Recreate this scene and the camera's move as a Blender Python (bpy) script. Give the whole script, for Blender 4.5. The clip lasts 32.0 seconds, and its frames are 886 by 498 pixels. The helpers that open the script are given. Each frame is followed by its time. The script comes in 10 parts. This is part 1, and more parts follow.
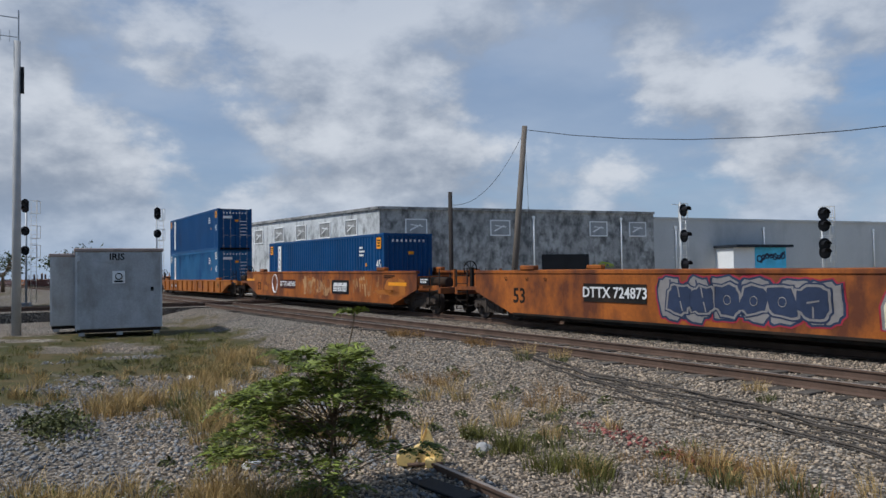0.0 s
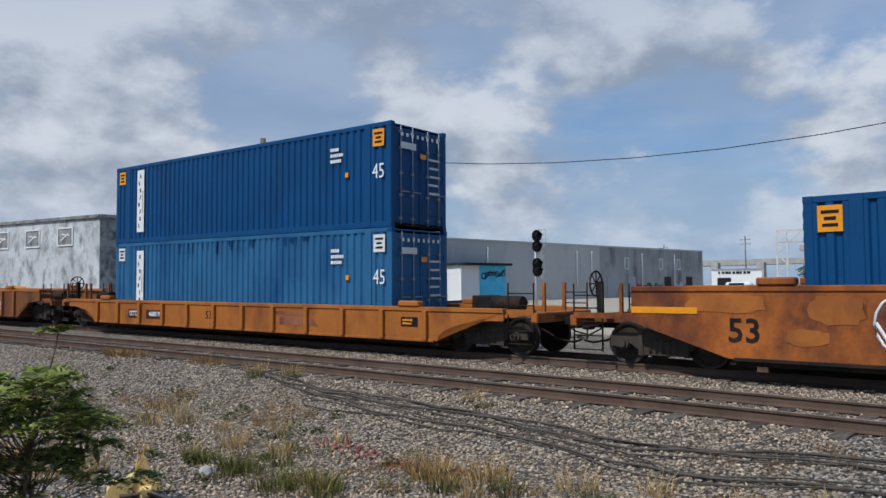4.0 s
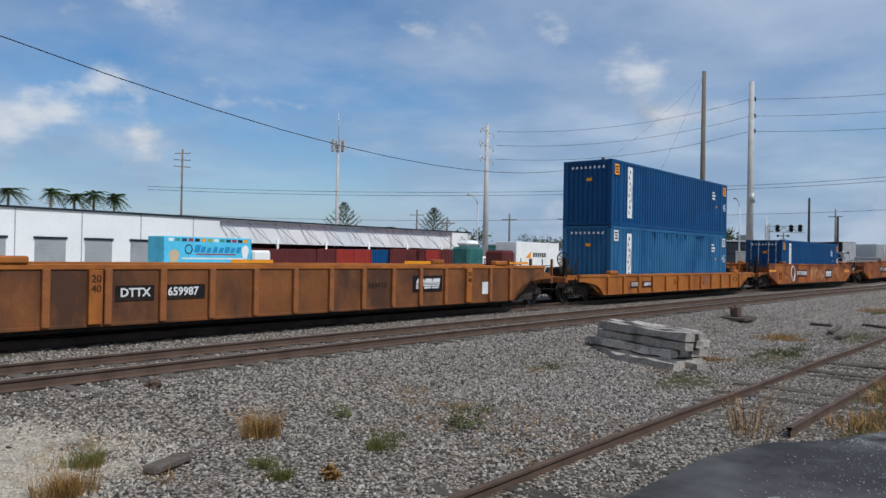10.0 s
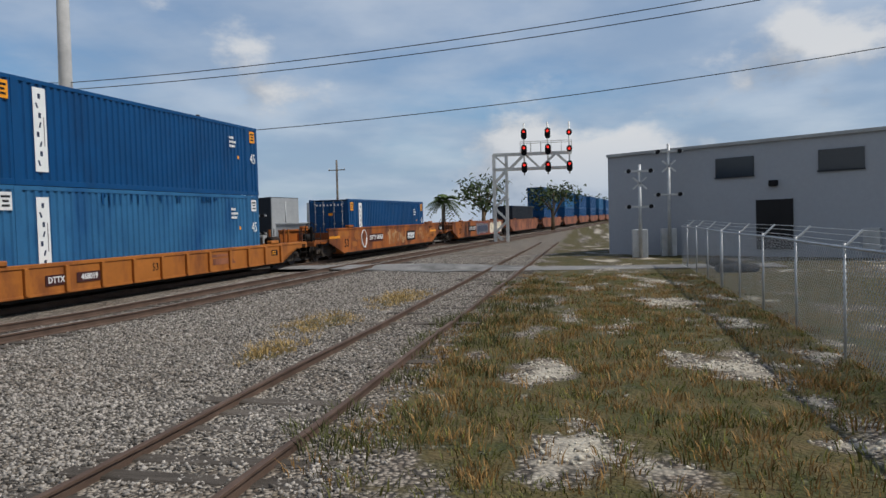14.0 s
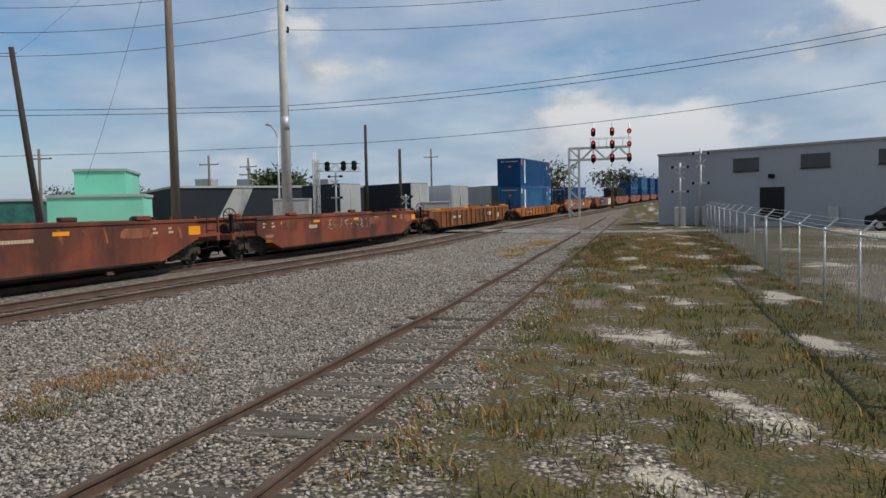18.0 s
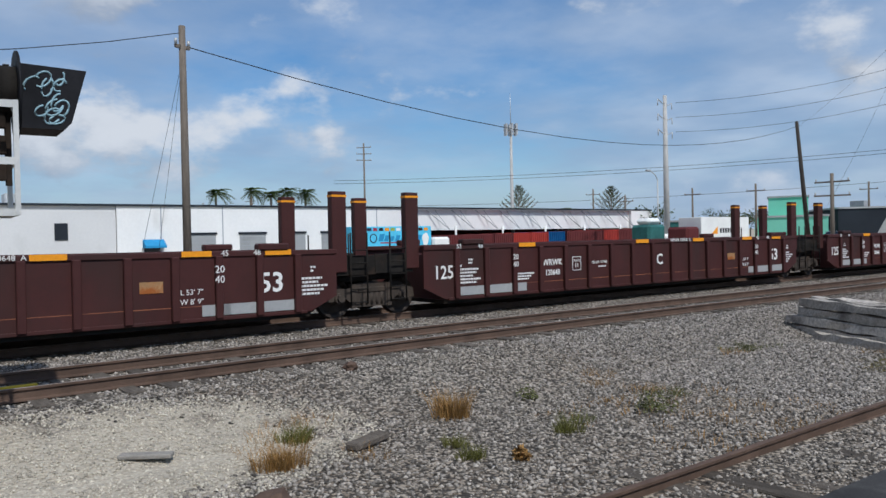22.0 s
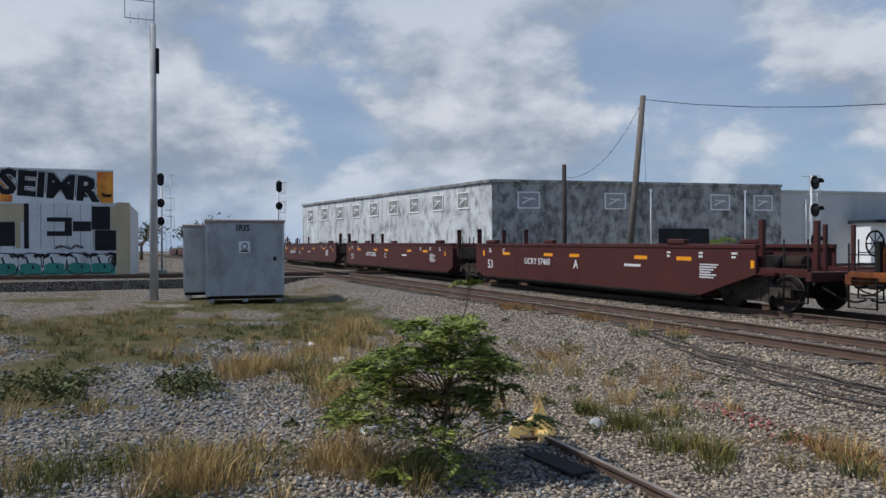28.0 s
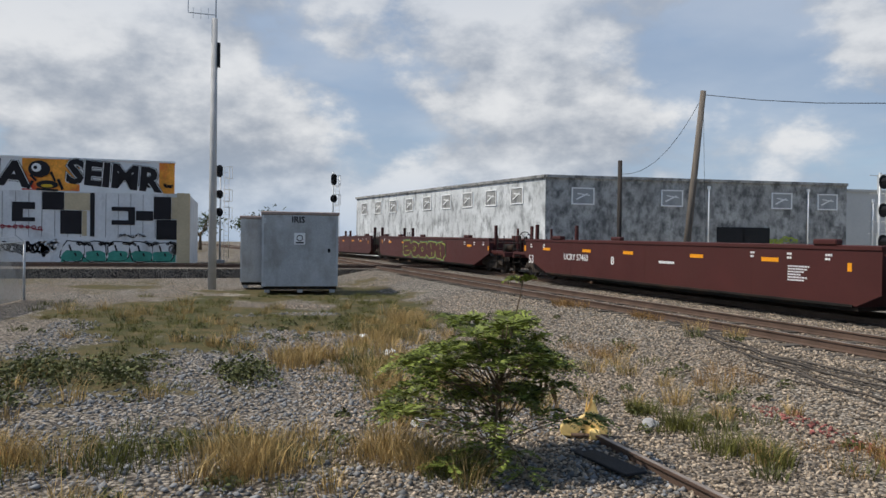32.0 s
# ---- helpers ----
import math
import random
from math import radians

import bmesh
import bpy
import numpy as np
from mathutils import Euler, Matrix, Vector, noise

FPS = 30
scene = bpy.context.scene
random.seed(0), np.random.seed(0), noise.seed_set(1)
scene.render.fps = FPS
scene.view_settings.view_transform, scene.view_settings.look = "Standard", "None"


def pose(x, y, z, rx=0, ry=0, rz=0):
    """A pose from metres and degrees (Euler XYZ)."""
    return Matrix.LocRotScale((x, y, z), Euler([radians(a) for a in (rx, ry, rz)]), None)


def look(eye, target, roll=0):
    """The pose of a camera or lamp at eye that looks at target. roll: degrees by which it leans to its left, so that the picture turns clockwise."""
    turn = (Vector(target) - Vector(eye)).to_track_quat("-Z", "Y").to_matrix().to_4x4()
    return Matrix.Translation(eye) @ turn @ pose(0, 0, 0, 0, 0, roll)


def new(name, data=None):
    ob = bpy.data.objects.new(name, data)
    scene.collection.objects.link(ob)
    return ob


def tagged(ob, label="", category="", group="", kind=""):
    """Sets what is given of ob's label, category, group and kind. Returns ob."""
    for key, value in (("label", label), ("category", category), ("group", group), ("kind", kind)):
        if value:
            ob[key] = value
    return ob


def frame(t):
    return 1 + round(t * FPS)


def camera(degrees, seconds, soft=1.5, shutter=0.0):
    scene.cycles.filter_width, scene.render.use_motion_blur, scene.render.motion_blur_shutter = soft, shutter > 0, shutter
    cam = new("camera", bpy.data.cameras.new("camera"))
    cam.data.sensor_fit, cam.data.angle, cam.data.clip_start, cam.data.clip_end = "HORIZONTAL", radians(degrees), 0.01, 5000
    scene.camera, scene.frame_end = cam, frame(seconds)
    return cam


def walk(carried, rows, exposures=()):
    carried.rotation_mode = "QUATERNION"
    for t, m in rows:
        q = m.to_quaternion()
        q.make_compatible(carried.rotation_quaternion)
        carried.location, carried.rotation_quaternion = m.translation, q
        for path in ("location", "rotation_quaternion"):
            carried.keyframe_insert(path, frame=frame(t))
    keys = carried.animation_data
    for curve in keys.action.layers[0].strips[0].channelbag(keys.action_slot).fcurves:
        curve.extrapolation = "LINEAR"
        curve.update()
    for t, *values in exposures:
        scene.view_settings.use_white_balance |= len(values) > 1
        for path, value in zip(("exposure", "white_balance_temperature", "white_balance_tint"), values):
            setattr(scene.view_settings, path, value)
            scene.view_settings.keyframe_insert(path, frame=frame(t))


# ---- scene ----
# ---- camera ----
cam = camera(60.77, 32.0)
EYE = 2.35
# seconds, heading (0 faces straight over the tracks, left is positive), pitch, roll
TURNS = [
    (0, 62.41, 1.98, -0.95), (0.5, 63.41, 1.62, -0.16), (1, 61.31, 1.35, 0.23), (1.5, 60.64, 1.34, 0.16),
    (2, 58.17, 1.07, -0.05), (2.5, 54.63, 1.71, 0.16), (3, 52.85, 1.41, 0.45), (3.5, 49.84, 1.63, 0.76),
    (4, 42.80, 2.86, -0.67), (4.5, 34.78, 4.57, -0.33), (5.2, 23.00, 4.60, -0.50), (6, 9.50, 3.70, -0.70),
    (6.5, 0.90, 2.94, -0.72), (7, -8.61, 1.96, -1.09), (7.5, -18.74, 0.72, -1.13), (8, -25.83, 0.56, -0.30),
    (8.5, -30.70, 0.63, 0.46), (9, -35.74, 1.20, 0.43), (9.5, -42.37, 0.94, 0.71), (10, -50.32, 0.52, 1.04),
    (10.5, -57.80, 1.38, 0.35), (11, -60.26, 1.47, -0.16), (11.5, -67.13, 1.14, -2.25), (12, -76.17, -0.80, -1.52),
    (20, -78.20, -1.77, -0.66), (20.5, -69.89, -0.84, 0.74), (21, -58.17, -2.38, -0.52),
    (21.5, -53.35, -2.24, -0.79), (22, -37.01, -0.76, -1.22), (22.5, -21.59, -0.86, -0.38), (23, -5.15, -1.63, -0.45),
    (23.5, 4.90, -2.00, 0.02), (24, 22.56, -0.22, -0.33), (24.5, 37.54, 0.78, 0.00), (25, 52.56, 1.20, -0.16),
    (25.5, 60.88, 0.90, 0.20), (26, 65.76, 0.36, 0.40), (26.5, 68.80, 1.26, 1.02), (28.5, 71.73, -0.21, -0.46),
    (29, 73.96, 0.93, 0.76), (29.5, 75.23, -0.02, 0.77), (30, 75.98, 0.29, 0.59), (30.5, 77.95, 0.94, 0.90),
    (31, 76.34, 0.30, 0.70), (31.5, 75.45, -0.17, 0.53), (32, 74.81, -0.40, 0.71)]
# seconds, x, y, z, heading, pitch, roll while the view goes forward along the siding and back
FORWARD = [
    (12.03, 0.26, 0.04, 2.35, -76.40, -0.78, -1.53), (12.3, 4.20, 0.03, 2.35, -78.20, -0.60, -1.66), (12.6, 13.00, 0.00, 2.35, -78.90, -0.40, -1.60),
    (13, 25.00, -0.04, 2.35, -76.70, 0.34, -0.80), (13.3, 35.00, -0.08, 2.35, -77.80, -0.60, -1.00), (13.5, 41.00, -0.10, 2.35, -79.20, -1.50, -1.20),
    (14, 53.00, -0.15, 2.35, -78.90, -1.40, -1.40), (14.5, 58.00, -0.17, 2.35, -78.20, -1.20, -1.60), (15.5, 58.00, -0.17, 2.35, -76.80, -0.78, -1.80),
    (16, 58.00, -0.17, 2.35, -75.20, 0.31, -1.80), (16.5, 58.00, -0.17, 2.35, -75.98, 0.36, -1.80), (17, 58.00, -0.17, 2.35, -76.96, -0.75, -1.78),
    (17.2, 57.20, -0.17, 2.35, -76.60, -1.20, -1.65), (17.5, 50.20, -0.15, 2.35, -76.18, -1.82, -1.50), (18, 33.00, -0.09, 2.35, -75.00, -3.00, -1.17),
    (18.5, 14.80, -0.02, 2.35, -79.30, -2.20, -1.00), (18.8, 4.60, 0.02, 2.35, -80.80, -1.95, -0.95), (19, 0.75, 0.04, 2.35, -81.63, -1.84, -0.95), (19.3, 0.27, 0.04, 2.35, -82.30, -1.50, -1.00),
    (19.6, 0.27, 0.04, 2.35, -81.50, -1.45, -1.00)]


def aimed(x, y, z, heading, pitch, roll):
    a, p = radians(heading), radians(pitch)
    way = Vector((-math.sin(a) * math.cos(p), math.cos(a) * math.cos(p), math.sin(p)))
    return look((x, y, z), Vector((x, y, z)) + way, roll)


steps = [(t, aimed(-0.25 * math.sin(radians(h)), 0.25 * math.cos(radians(h)), EYE, h, p, r)) for t, h, p, r in TURNS]
steps += [(t, aimed(*v)) for t, *v in FORWARD]
# the clip's camera adjusts its exposure and white balance on the way
LIGHT = [(0, -0.50, 6000, 10), (2, -0.42, 6450, 10), (4, -0.46, 5950, 10), (7, -0.30, 6150, 10), (9, -0.40, 5900, 10), (10, -0.49, 6000, 10), (11, -0.48, 6200, 10), (12, -0.49, 6050, 10), (13, -0.58, 6050, 10), (13.6, -0.52, 6250, 10),
         (15.5, -0.32, 6700, 10), (18, -0.41, 6600, 10), (19, -0.28, 6000, 10), (20, -0.39, 6000, 10), (21, -0.33, 6150, 10), (22.5, -0.46, 5900, 10), (24, -0.37, 6000, 10), (25, -0.49, 5950, 10), (26, -0.48, 5950, 10), (29, -0.46, 6150, 10), (30, -0.36, 6450, 10), (32, -0.24, 6500, 10)]
walk(cam, sorted(steps, key=lambda row: row[0]), LIGHT)

# ---- daylight ----
SUN_UP, SUN_ROUND = 52.0, 184.0
sky_world = bpy.data.worlds.new("sky")
scene.world = sky_world
sky_world.use_nodes = True


def sky_nodes():
    nt = sky_world.node_tree
    nt.nodes.clear()
    n, link = nt.nodes.new, nt.links.new

    def math_node(op, a, b=None, clamp=False):
        m = n("ShaderNodeMath")
        m.operation, m.use_clamp = op, clamp
        for k, v in enumerate((a, b)):
            if v is None:
                continue
            if isinstance(v, (int, float)):
                m.inputs[k].default_value = v
            else:
                link(v, m.inputs[k])
        return m.outputs[0]

    def mix(fac, a, b):
        m = n("ShaderNodeMix")
        m.data_type = "RGBA"
        for s, v in ((0, fac), (6, a), (7, b)):
            if isinstance(v, tuple):
                m.inputs[s].default_value = v
            elif isinstance(v, (int, float)):
                m.inputs[s].default_value = v
            else:
                link(v, m.inputs[s])
        return m.outputs[2]

    def ramp(v, lo, hi):
        m = n("ShaderNodeMapRange")
        m.interpolation_type = "SMOOTHSTEP"
        link(v, m.inputs[0])
        m.inputs[1].default_value, m.inputs[2].default_value = lo, hi
        return m.outputs[0]

    def cloud_noise(vec, scale, detail, rough, w):
        m = n("ShaderNodeTexNoise")
        m.noise_dimensions = "4D"
        link(vec, m.inputs["Vector"])
        m.inputs["W"].default_value, m.inputs["Scale"].default_value = w, scale
        m.inputs["Detail"].default_value, m.inputs["Roughness"].default_value = detail, rough
        return m.outputs[0]

    sky = n("ShaderNodeTexSky")
    sky.sky_type, sky.sun_disc = "NISHITA", False
    sky.sun_elevation, sky.sun_rotation = radians(SUN_UP), radians(SUN_ROUND)
    sky.air_density, sky.dust_density, sky.ozone_density = 1.0, 0.7, 2.5
    co = n("ShaderNodeTexCoord")
    sep = n("ShaderNodeSeparateXYZ")
    link(co.outputs["Generated"], sep.inputs[0])
    up = math_node("MAXIMUM", sep.outputs[2], 0.0)
    den = math_node("ADD", up, 0.16)
    comb = n("ShaderNodeCombineXYZ")
    link(math_node("DIVIDE", sep.outputs[0], den), comb.inputs[0])
    link(math_node("DIVIDE", sep.outputs[1], den), comb.inputs[1])
    flat = comb.outputs[0]
    # more cloud towards -x, thinner veils towards +x
    side = ramp(math_node("ADD", math_node("MULTIPLY", sep.outputs[0], -0.8), math_node("MULTIPLY", sep.outputs[1], 0.15)), -0.7, 0.75)
    # and a hazier stretch with small clouds low in the east
    east = ramp(sep.outputs[0], 0.62, 0.97)
    veil = cloud_noise(flat, 0.85, 9, 0.58, 3.1)
    veil_fac = ramp(math_node("ADD", veil, math_node("ADD", math_node("MULTIPLY", side, 0.26), math_node("MULTIPLY", east, 0.24))), 0.34, 0.78)
    puff_vec = n("ShaderNodeMapping")
    link(co.outputs["Generated"], puff_vec.inputs[0])
    puff_vec.inputs["Scale"].default_value = (1.0, 1.0, 1.7)
    puff = cloud_noise(puff_vec.outputs[0], 3.4, 12, 0.55, 7.4)
    low = ramp(sep.outputs[2], 0.62, 0.16)
    puff_fac = math_node("MULTIPLY", ramp(math_node("ADD", puff, math_node("ADD", math_node("MULTIPLY", side, 0.20), math_node("MULTIPLY", east, 0.115))), 0.62, 0.705), low)
    # the same clouds a little nearer the sun give their shaded undersides
    lift = n("ShaderNodeMapping")
    link(co.outputs["Generated"], lift.inputs[0])
    lift.inputs["Scale"].default_value = (1.0, 1.0, 1.7)
    lift.inputs["Location"].default_value = (-0.02, -0.02, 0.085)
    puff_up = cloud_noise(lift.outputs[0], 3.4, 12, 0.55, 7.4)
    shade = ramp(math_node("SUBTRACT", puff_up, puff), -0.10, 0.10)
    clear = n("ShaderNodeVectorMath")
    clear.operation = "SCALE"
    deep = n("ShaderNodeHueSaturation")
    deep.inputs["Saturation"].default_value = 1.4
    link(sky.outputs[0], deep.inputs["Color"])
    link(deep.outputs[0], clear.inputs[0])
    clear.inputs["Scale"].default_value = 0.140
    veil_tone = mix(ramp(cloud_noise(flat, 1.7, 6, 0.5, 9.0), 0.35, 0.7), (0.42, 0.54, 0.72, 1), (0.72, 0.80, 0.91, 1))
    veil_tone = mix(math_node("MULTIPLY", side, 0.5), veil_tone, (0.44, 0.50, 0.60, 1))
    puff_tone = mix(shade, (0.94, 0.95, 0.96, 1), (0.38, 0.43, 0.51, 1))
    col = mix(math_node("MULTIPLY", veil_fac, 0.8), clear.outputs[0], veil_tone)
    col = mix(math_node("MULTIPLY", puff_fac, 0.92), col, puff_tone)
    haze = ramp(sep.outputs[2], 0.14, 0.0)
    col = mix(math_node("MULTIPLY", haze, 0.6), col, (0.42, 0.57, 0.78, 1))
    bg, out = n("ShaderNodeBackground"), n("ShaderNodeOutputWorld")
    link(col, bg.inputs[0])
    bg.inputs[1].default_value = 1.0
    link(bg.outputs[0], out.inputs[0])


sky_nodes()
sun = new("sun", bpy.data.lights.new("sun", "SUN"))
sun.data.energy, sun.data.angle, sun.data.color = 4.6, radians(0.6), (1.0, 0.955, 0.88)
sun.matrix_world = look((0, 0, 0), (0.07 * math.cos(radians(SUN_UP)), 0.9975 * math.cos(radians(SUN_UP)), -math.sin(radians(SUN_UP))))

# ---- small helpers ----
RND = random.Random(11)


def part(name, bm, material, parent=None, label=""):
    """One mesh object from a bmesh, under a thing or a part."""
    me = bpy.data.meshes.new(name)
    bm.normal_update()
    bm.to_mesh(me)
    bm.free()
    me.materials.append(material)
    ob = new(name, me)
    if parent is not None:
        ob.parent = parent
    if label:
        tagged(ob, label)
    return ob


def share(name, me, m, parent):
    """Another object on the same mesh."""
    ob = new(name, me)
    ob.parent = parent
    ob.matrix_basis = m
    return ob


def thing(name, label, category, group="", kind="", at=None):
    ob = new(name)
    ob.empty_display_size = 0.2
    if at is not None:
        ob.matrix_basis = at
    return tagged(ob, label, category, group, kind)


def block(bm, x0, x1, y0, y1, z0, z1, bevel=0.0):
    v = [bm.verts.new((x, y, z)) for z in (z0, z1) for x, y in ((x0, y0), (x1, y0), (x1, y1), (x0, y1))]
    f = [bm.faces.new([v[i] for i in q]) for q in ((3, 2, 1, 0), (4, 5, 6, 7), (0, 1, 5, 4), (1, 2, 6, 5), (2, 3, 7, 6), (3, 0, 4, 7))]
    if bevel:
        bmesh.ops.bevel(bm, geom=list({e for g in f for e in g.edges}), offset=bevel, segments=1, affect="EDGES")
    return bm


def bar(bm, a, b, w, h=None):
    """A square bar from a to b."""
    a, b = Vector(a), Vector(b)
    d = b - a
    q = d.to_track_quat("X", "Z").to_matrix()
    h = w if h is None else h
    v = []
    for p in (a, b):
        for s, t in ((-1, -1), (1, -1), (1, 1), (-1, 1)):
            v.append(bm.verts.new(p + q @ Vector((0, s * w / 2, t * h / 2))))
    for f in ((0, 1, 2, 3), (7, 6, 5, 4), (0, 4, 5, 1), (1, 5, 6, 2), (2, 6, 7, 3), (3, 7, 4, 0)):
        bm.faces.new([v[i] for i in f])
    return bm


def rod(bm, a, b, r0, r1=None, n=10, caps=True):
    """A round bar from a to b."""
    a, b = Vector(a), Vector(b)
    r1 = r0 if r1 is None else r1
    q = (b - a).to_track_quat("Z", "Y").to_matrix()
    rings = []
    for p, r in ((a, r0), (b, r1)):
        rings.append([bm.verts.new(p + q @ Vector((r * math.cos(2 * math.pi * k / n), r * math.sin(2 * math.pi * k / n), 0))) for k in range(n)])
    for k in range(n):
        f = bm.faces.new((rings[0][k], rings[0][(k + 1) % n], rings[1][(k + 1) % n], rings[1][k]))
        f.smooth = True
    if caps:
        bm.faces.new(rings[0][::-1])
        bm.faces.new(rings[1])
    return bm


def tube(bm, pts, r, n=6):
    """A round tube along points."""
    pts = [Vector(p) for p in pts]
    rings = []
    for i, p in enumerate(pts):
        d = pts[min(i + 1, len(pts) - 1)] - pts[max(i - 1, 0)]
        q = d.to_track_quat("Z", "Y").to_matrix()
        rings.append([bm.verts.new(p + q @ Vector((r * math.cos(2 * math.pi * k / n), r * math.sin(2 * math.pi * k / n), 0))) for k in range(n)])
    for a, b in zip(rings, rings[1:]):
        for k in range(n):
            f = bm.faces.new((a[k], a[(k + 1) % n], b[(k + 1) % n], b[k]))
            f.smooth = True
    bm.faces.new(rings[0][::-1])
    bm.faces.new(rings[-1])
    return bm


def slab_xz(bm, pts, y0, y1):
    """A plate cut to an outline in x and z, from y0 to y1."""
    a = [bm.verts.new((x, y0, z)) for x, z in pts]
    b = [bm.verts.new((x, y1, z)) for x, z in pts]
    k = len(pts)
    fa, fb = bm.faces.new(a), bm.faces.new(b[::-1])
    for i in range(k):
        bm.faces.new((a[(i + 1) % k], a[i], b[i], b[(i + 1) % k]))
    bmesh.ops.triangulate(bm, faces=[fa, fb])
    return bm


def slab_xy(bm, pts, z0, z1):
    a = [bm.verts.new((x, y, z0)) for x, y in pts]
    b = [bm.verts.new((x, y, z1)) for x, y in pts]
    k = len(pts)
    fa, fb = bm.faces.new(a[::-1]), bm.faces.new(b)
    for i in range(k):
        bm.faces.new((a[i], a[(i + 1) % k], b[(i + 1) % k], b[i]))
    bmesh.ops.triangulate(bm, faces=[fa, fb])
    return bm


def B():
    return bmesh.new()


def letters(name, text, height, material, parent, m, label="", fat=0.0, thick=0.004, squeeze=1.0, spacing=1.0):
    """Lettering of the built-in font as a thin mesh; it stands in x and z of m and faces -y."""
    cu = bpy.data.curves.new(name, "FONT")
    cu.body, cu.size, cu.extrude, cu.offset, cu.resolution_u = text, height * 1.38, thick, fat, 2
    cu.align_x, cu.align_y, cu.space_character = "CENTER", "CENTER", spacing
    tmp = bpy.data.objects.new(name, cu)
    scene.collection.objects.link(tmp)
    me = bpy.data.meshes.new_from_object(tmp.evaluated_get(bpy.context.evaluated_depsgraph_get()))
    bpy.data.objects.remove(tmp)
    bpy.data.curves.remove(cu)
    me.name = name
    me.materials.clear()
    me.materials.append(material)
    me.transform(pose(0, 0, 0, 90) @ Matrix.Diagonal((squeeze, 1, 1, 1)))
    ob = new(name, me)
    ob.parent = parent
    ob.matrix_basis = m
    if label:
        tagged(ob, label)
    return ob


# ---- materials ----
def surface(name, base, rough=0.7, metal=0.0, var=0.18, scale=1.5, fine=18.0, bump=0.12, dist=0.02, stain=None, stain_cut=(0.52, 0.68), stain_scale=0.8, streak=0.0, per_object=0.0, per_island=0.0, spec=0.22, stretch=(1, 1, 1)):
    """A plain worn surface: base colour, broad and fine variation, stains of a second colour, fine relief."""
    ma = bpy.data.materials.new(name)
    ma.use_nodes = True
    nt = ma.node_tree
    n, link = nt.nodes.new, nt.links.new
    bs = nt.nodes["Principled BSDF"]
    bs.inputs["Roughness"].default_value, bs.inputs["Metallic"].default_value = rough, metal
    bs.inputs["Specular IOR Level"].default_value = spec
    co = n("ShaderNodeTexCoord")
    mp = n("ShaderNodeMapping")
    mp.inputs["Scale"].default_value = stretch
    link(co.outputs["Object"], mp.inputs[0])

    def noise_tex(s, d, r=0.55):
        t = n("ShaderNodeTexNoise")
        link(mp.outputs[0], t.inputs["Vector"])
        t.inputs["Scale"].default_value, t.inputs["Detail"].default_value, t.inputs["Roughness"].default_value = s, d, r
        return t.outputs[0]

    def rng(v, a, b, lo, hi):
        t = n("ShaderNodeMapRange")
        link(v, t.inputs[0])
        for k, q in enumerate((a, b, lo, hi)):
            t.inputs[k + 1].default_value = q
        return t.outputs[0]

    def mul(a, b):
        t = n("ShaderNodeMath")
        t.operation = "MULTIPLY"
        link(a, t.inputs[0])
        link(b, t.inputs[1])
        return t.outputs[0]

    broad, small = noise_tex(scale, 4), noise_tex(fine, 6, 0.65)
    tone = mul(rng(broad, 0.3, 0.7, 1 - var, 1 + var), rng(small, 0.3, 0.7, 1 - var * 0.7, 1 + var * 0.7))
    if per_object:
        inf = n("ShaderNodeObjectInfo")
        tone = mul(tone, rng(inf.outputs["Random"], 0, 1, 1 - per_object, 1 + per_object))
    if per_island:
        geo = n("ShaderNodeNewGeometry")
        tone = mul(tone, rng(geo.outputs["Random Per Island"], 0, 1, 1 - per_island, 1 + per_island))
    col = n("ShaderNodeMix")
    col.data_type, col.blend_type = "RGBA", "MULTIPLY"
    col.inputs[0].default_value = 1.0
    col.inputs[6].default_value = (*base, 1)
    link(tone, col.inputs[7])
    out = col.outputs[2]
    if stain:
        tm = n("ShaderNodeMapping")
        tm.inputs["Scale"].default_value = (1, 1, 1.0 - 0.85 * streak)
        link(co.outputs["Object"], tm.inputs[0])
        st = n("ShaderNodeTexNoise")
        link(tm.outputs[0], st.inputs["Vector"])
        st.inputs["Scale"].default_value, st.inputs["Detail"].default_value, st.inputs["Roughness"].default_value = stain_scale, 8, 0.62
        mx = n("ShaderNodeMix")
        mx.data_type = "RGBA"
        link(rng(st.outputs[0], stain_cut[0], stain_cut[1], 0, 1), mx.inputs[0])
        link(out, mx.inputs[6])
        mx.inputs[7].default_value = (*stain, 1)
        out = mx.outputs[2]
    link(out, bs.inputs["Base Color"])
    link(rng(small, 0.3, 0.7, max(0.05, rough - 0.1), min(1, rough + 0.1)), bs.inputs["Roughness"])
    if bump:
        bp = n("ShaderNodeBump")
        bp.inputs["Strength"].default_value, bp.inputs["Distance"].default_value = bump, dist
        link(small, bp.inputs["Height"])
        link(bp.outputs[0], bs.inputs["Normal"])
    return ma


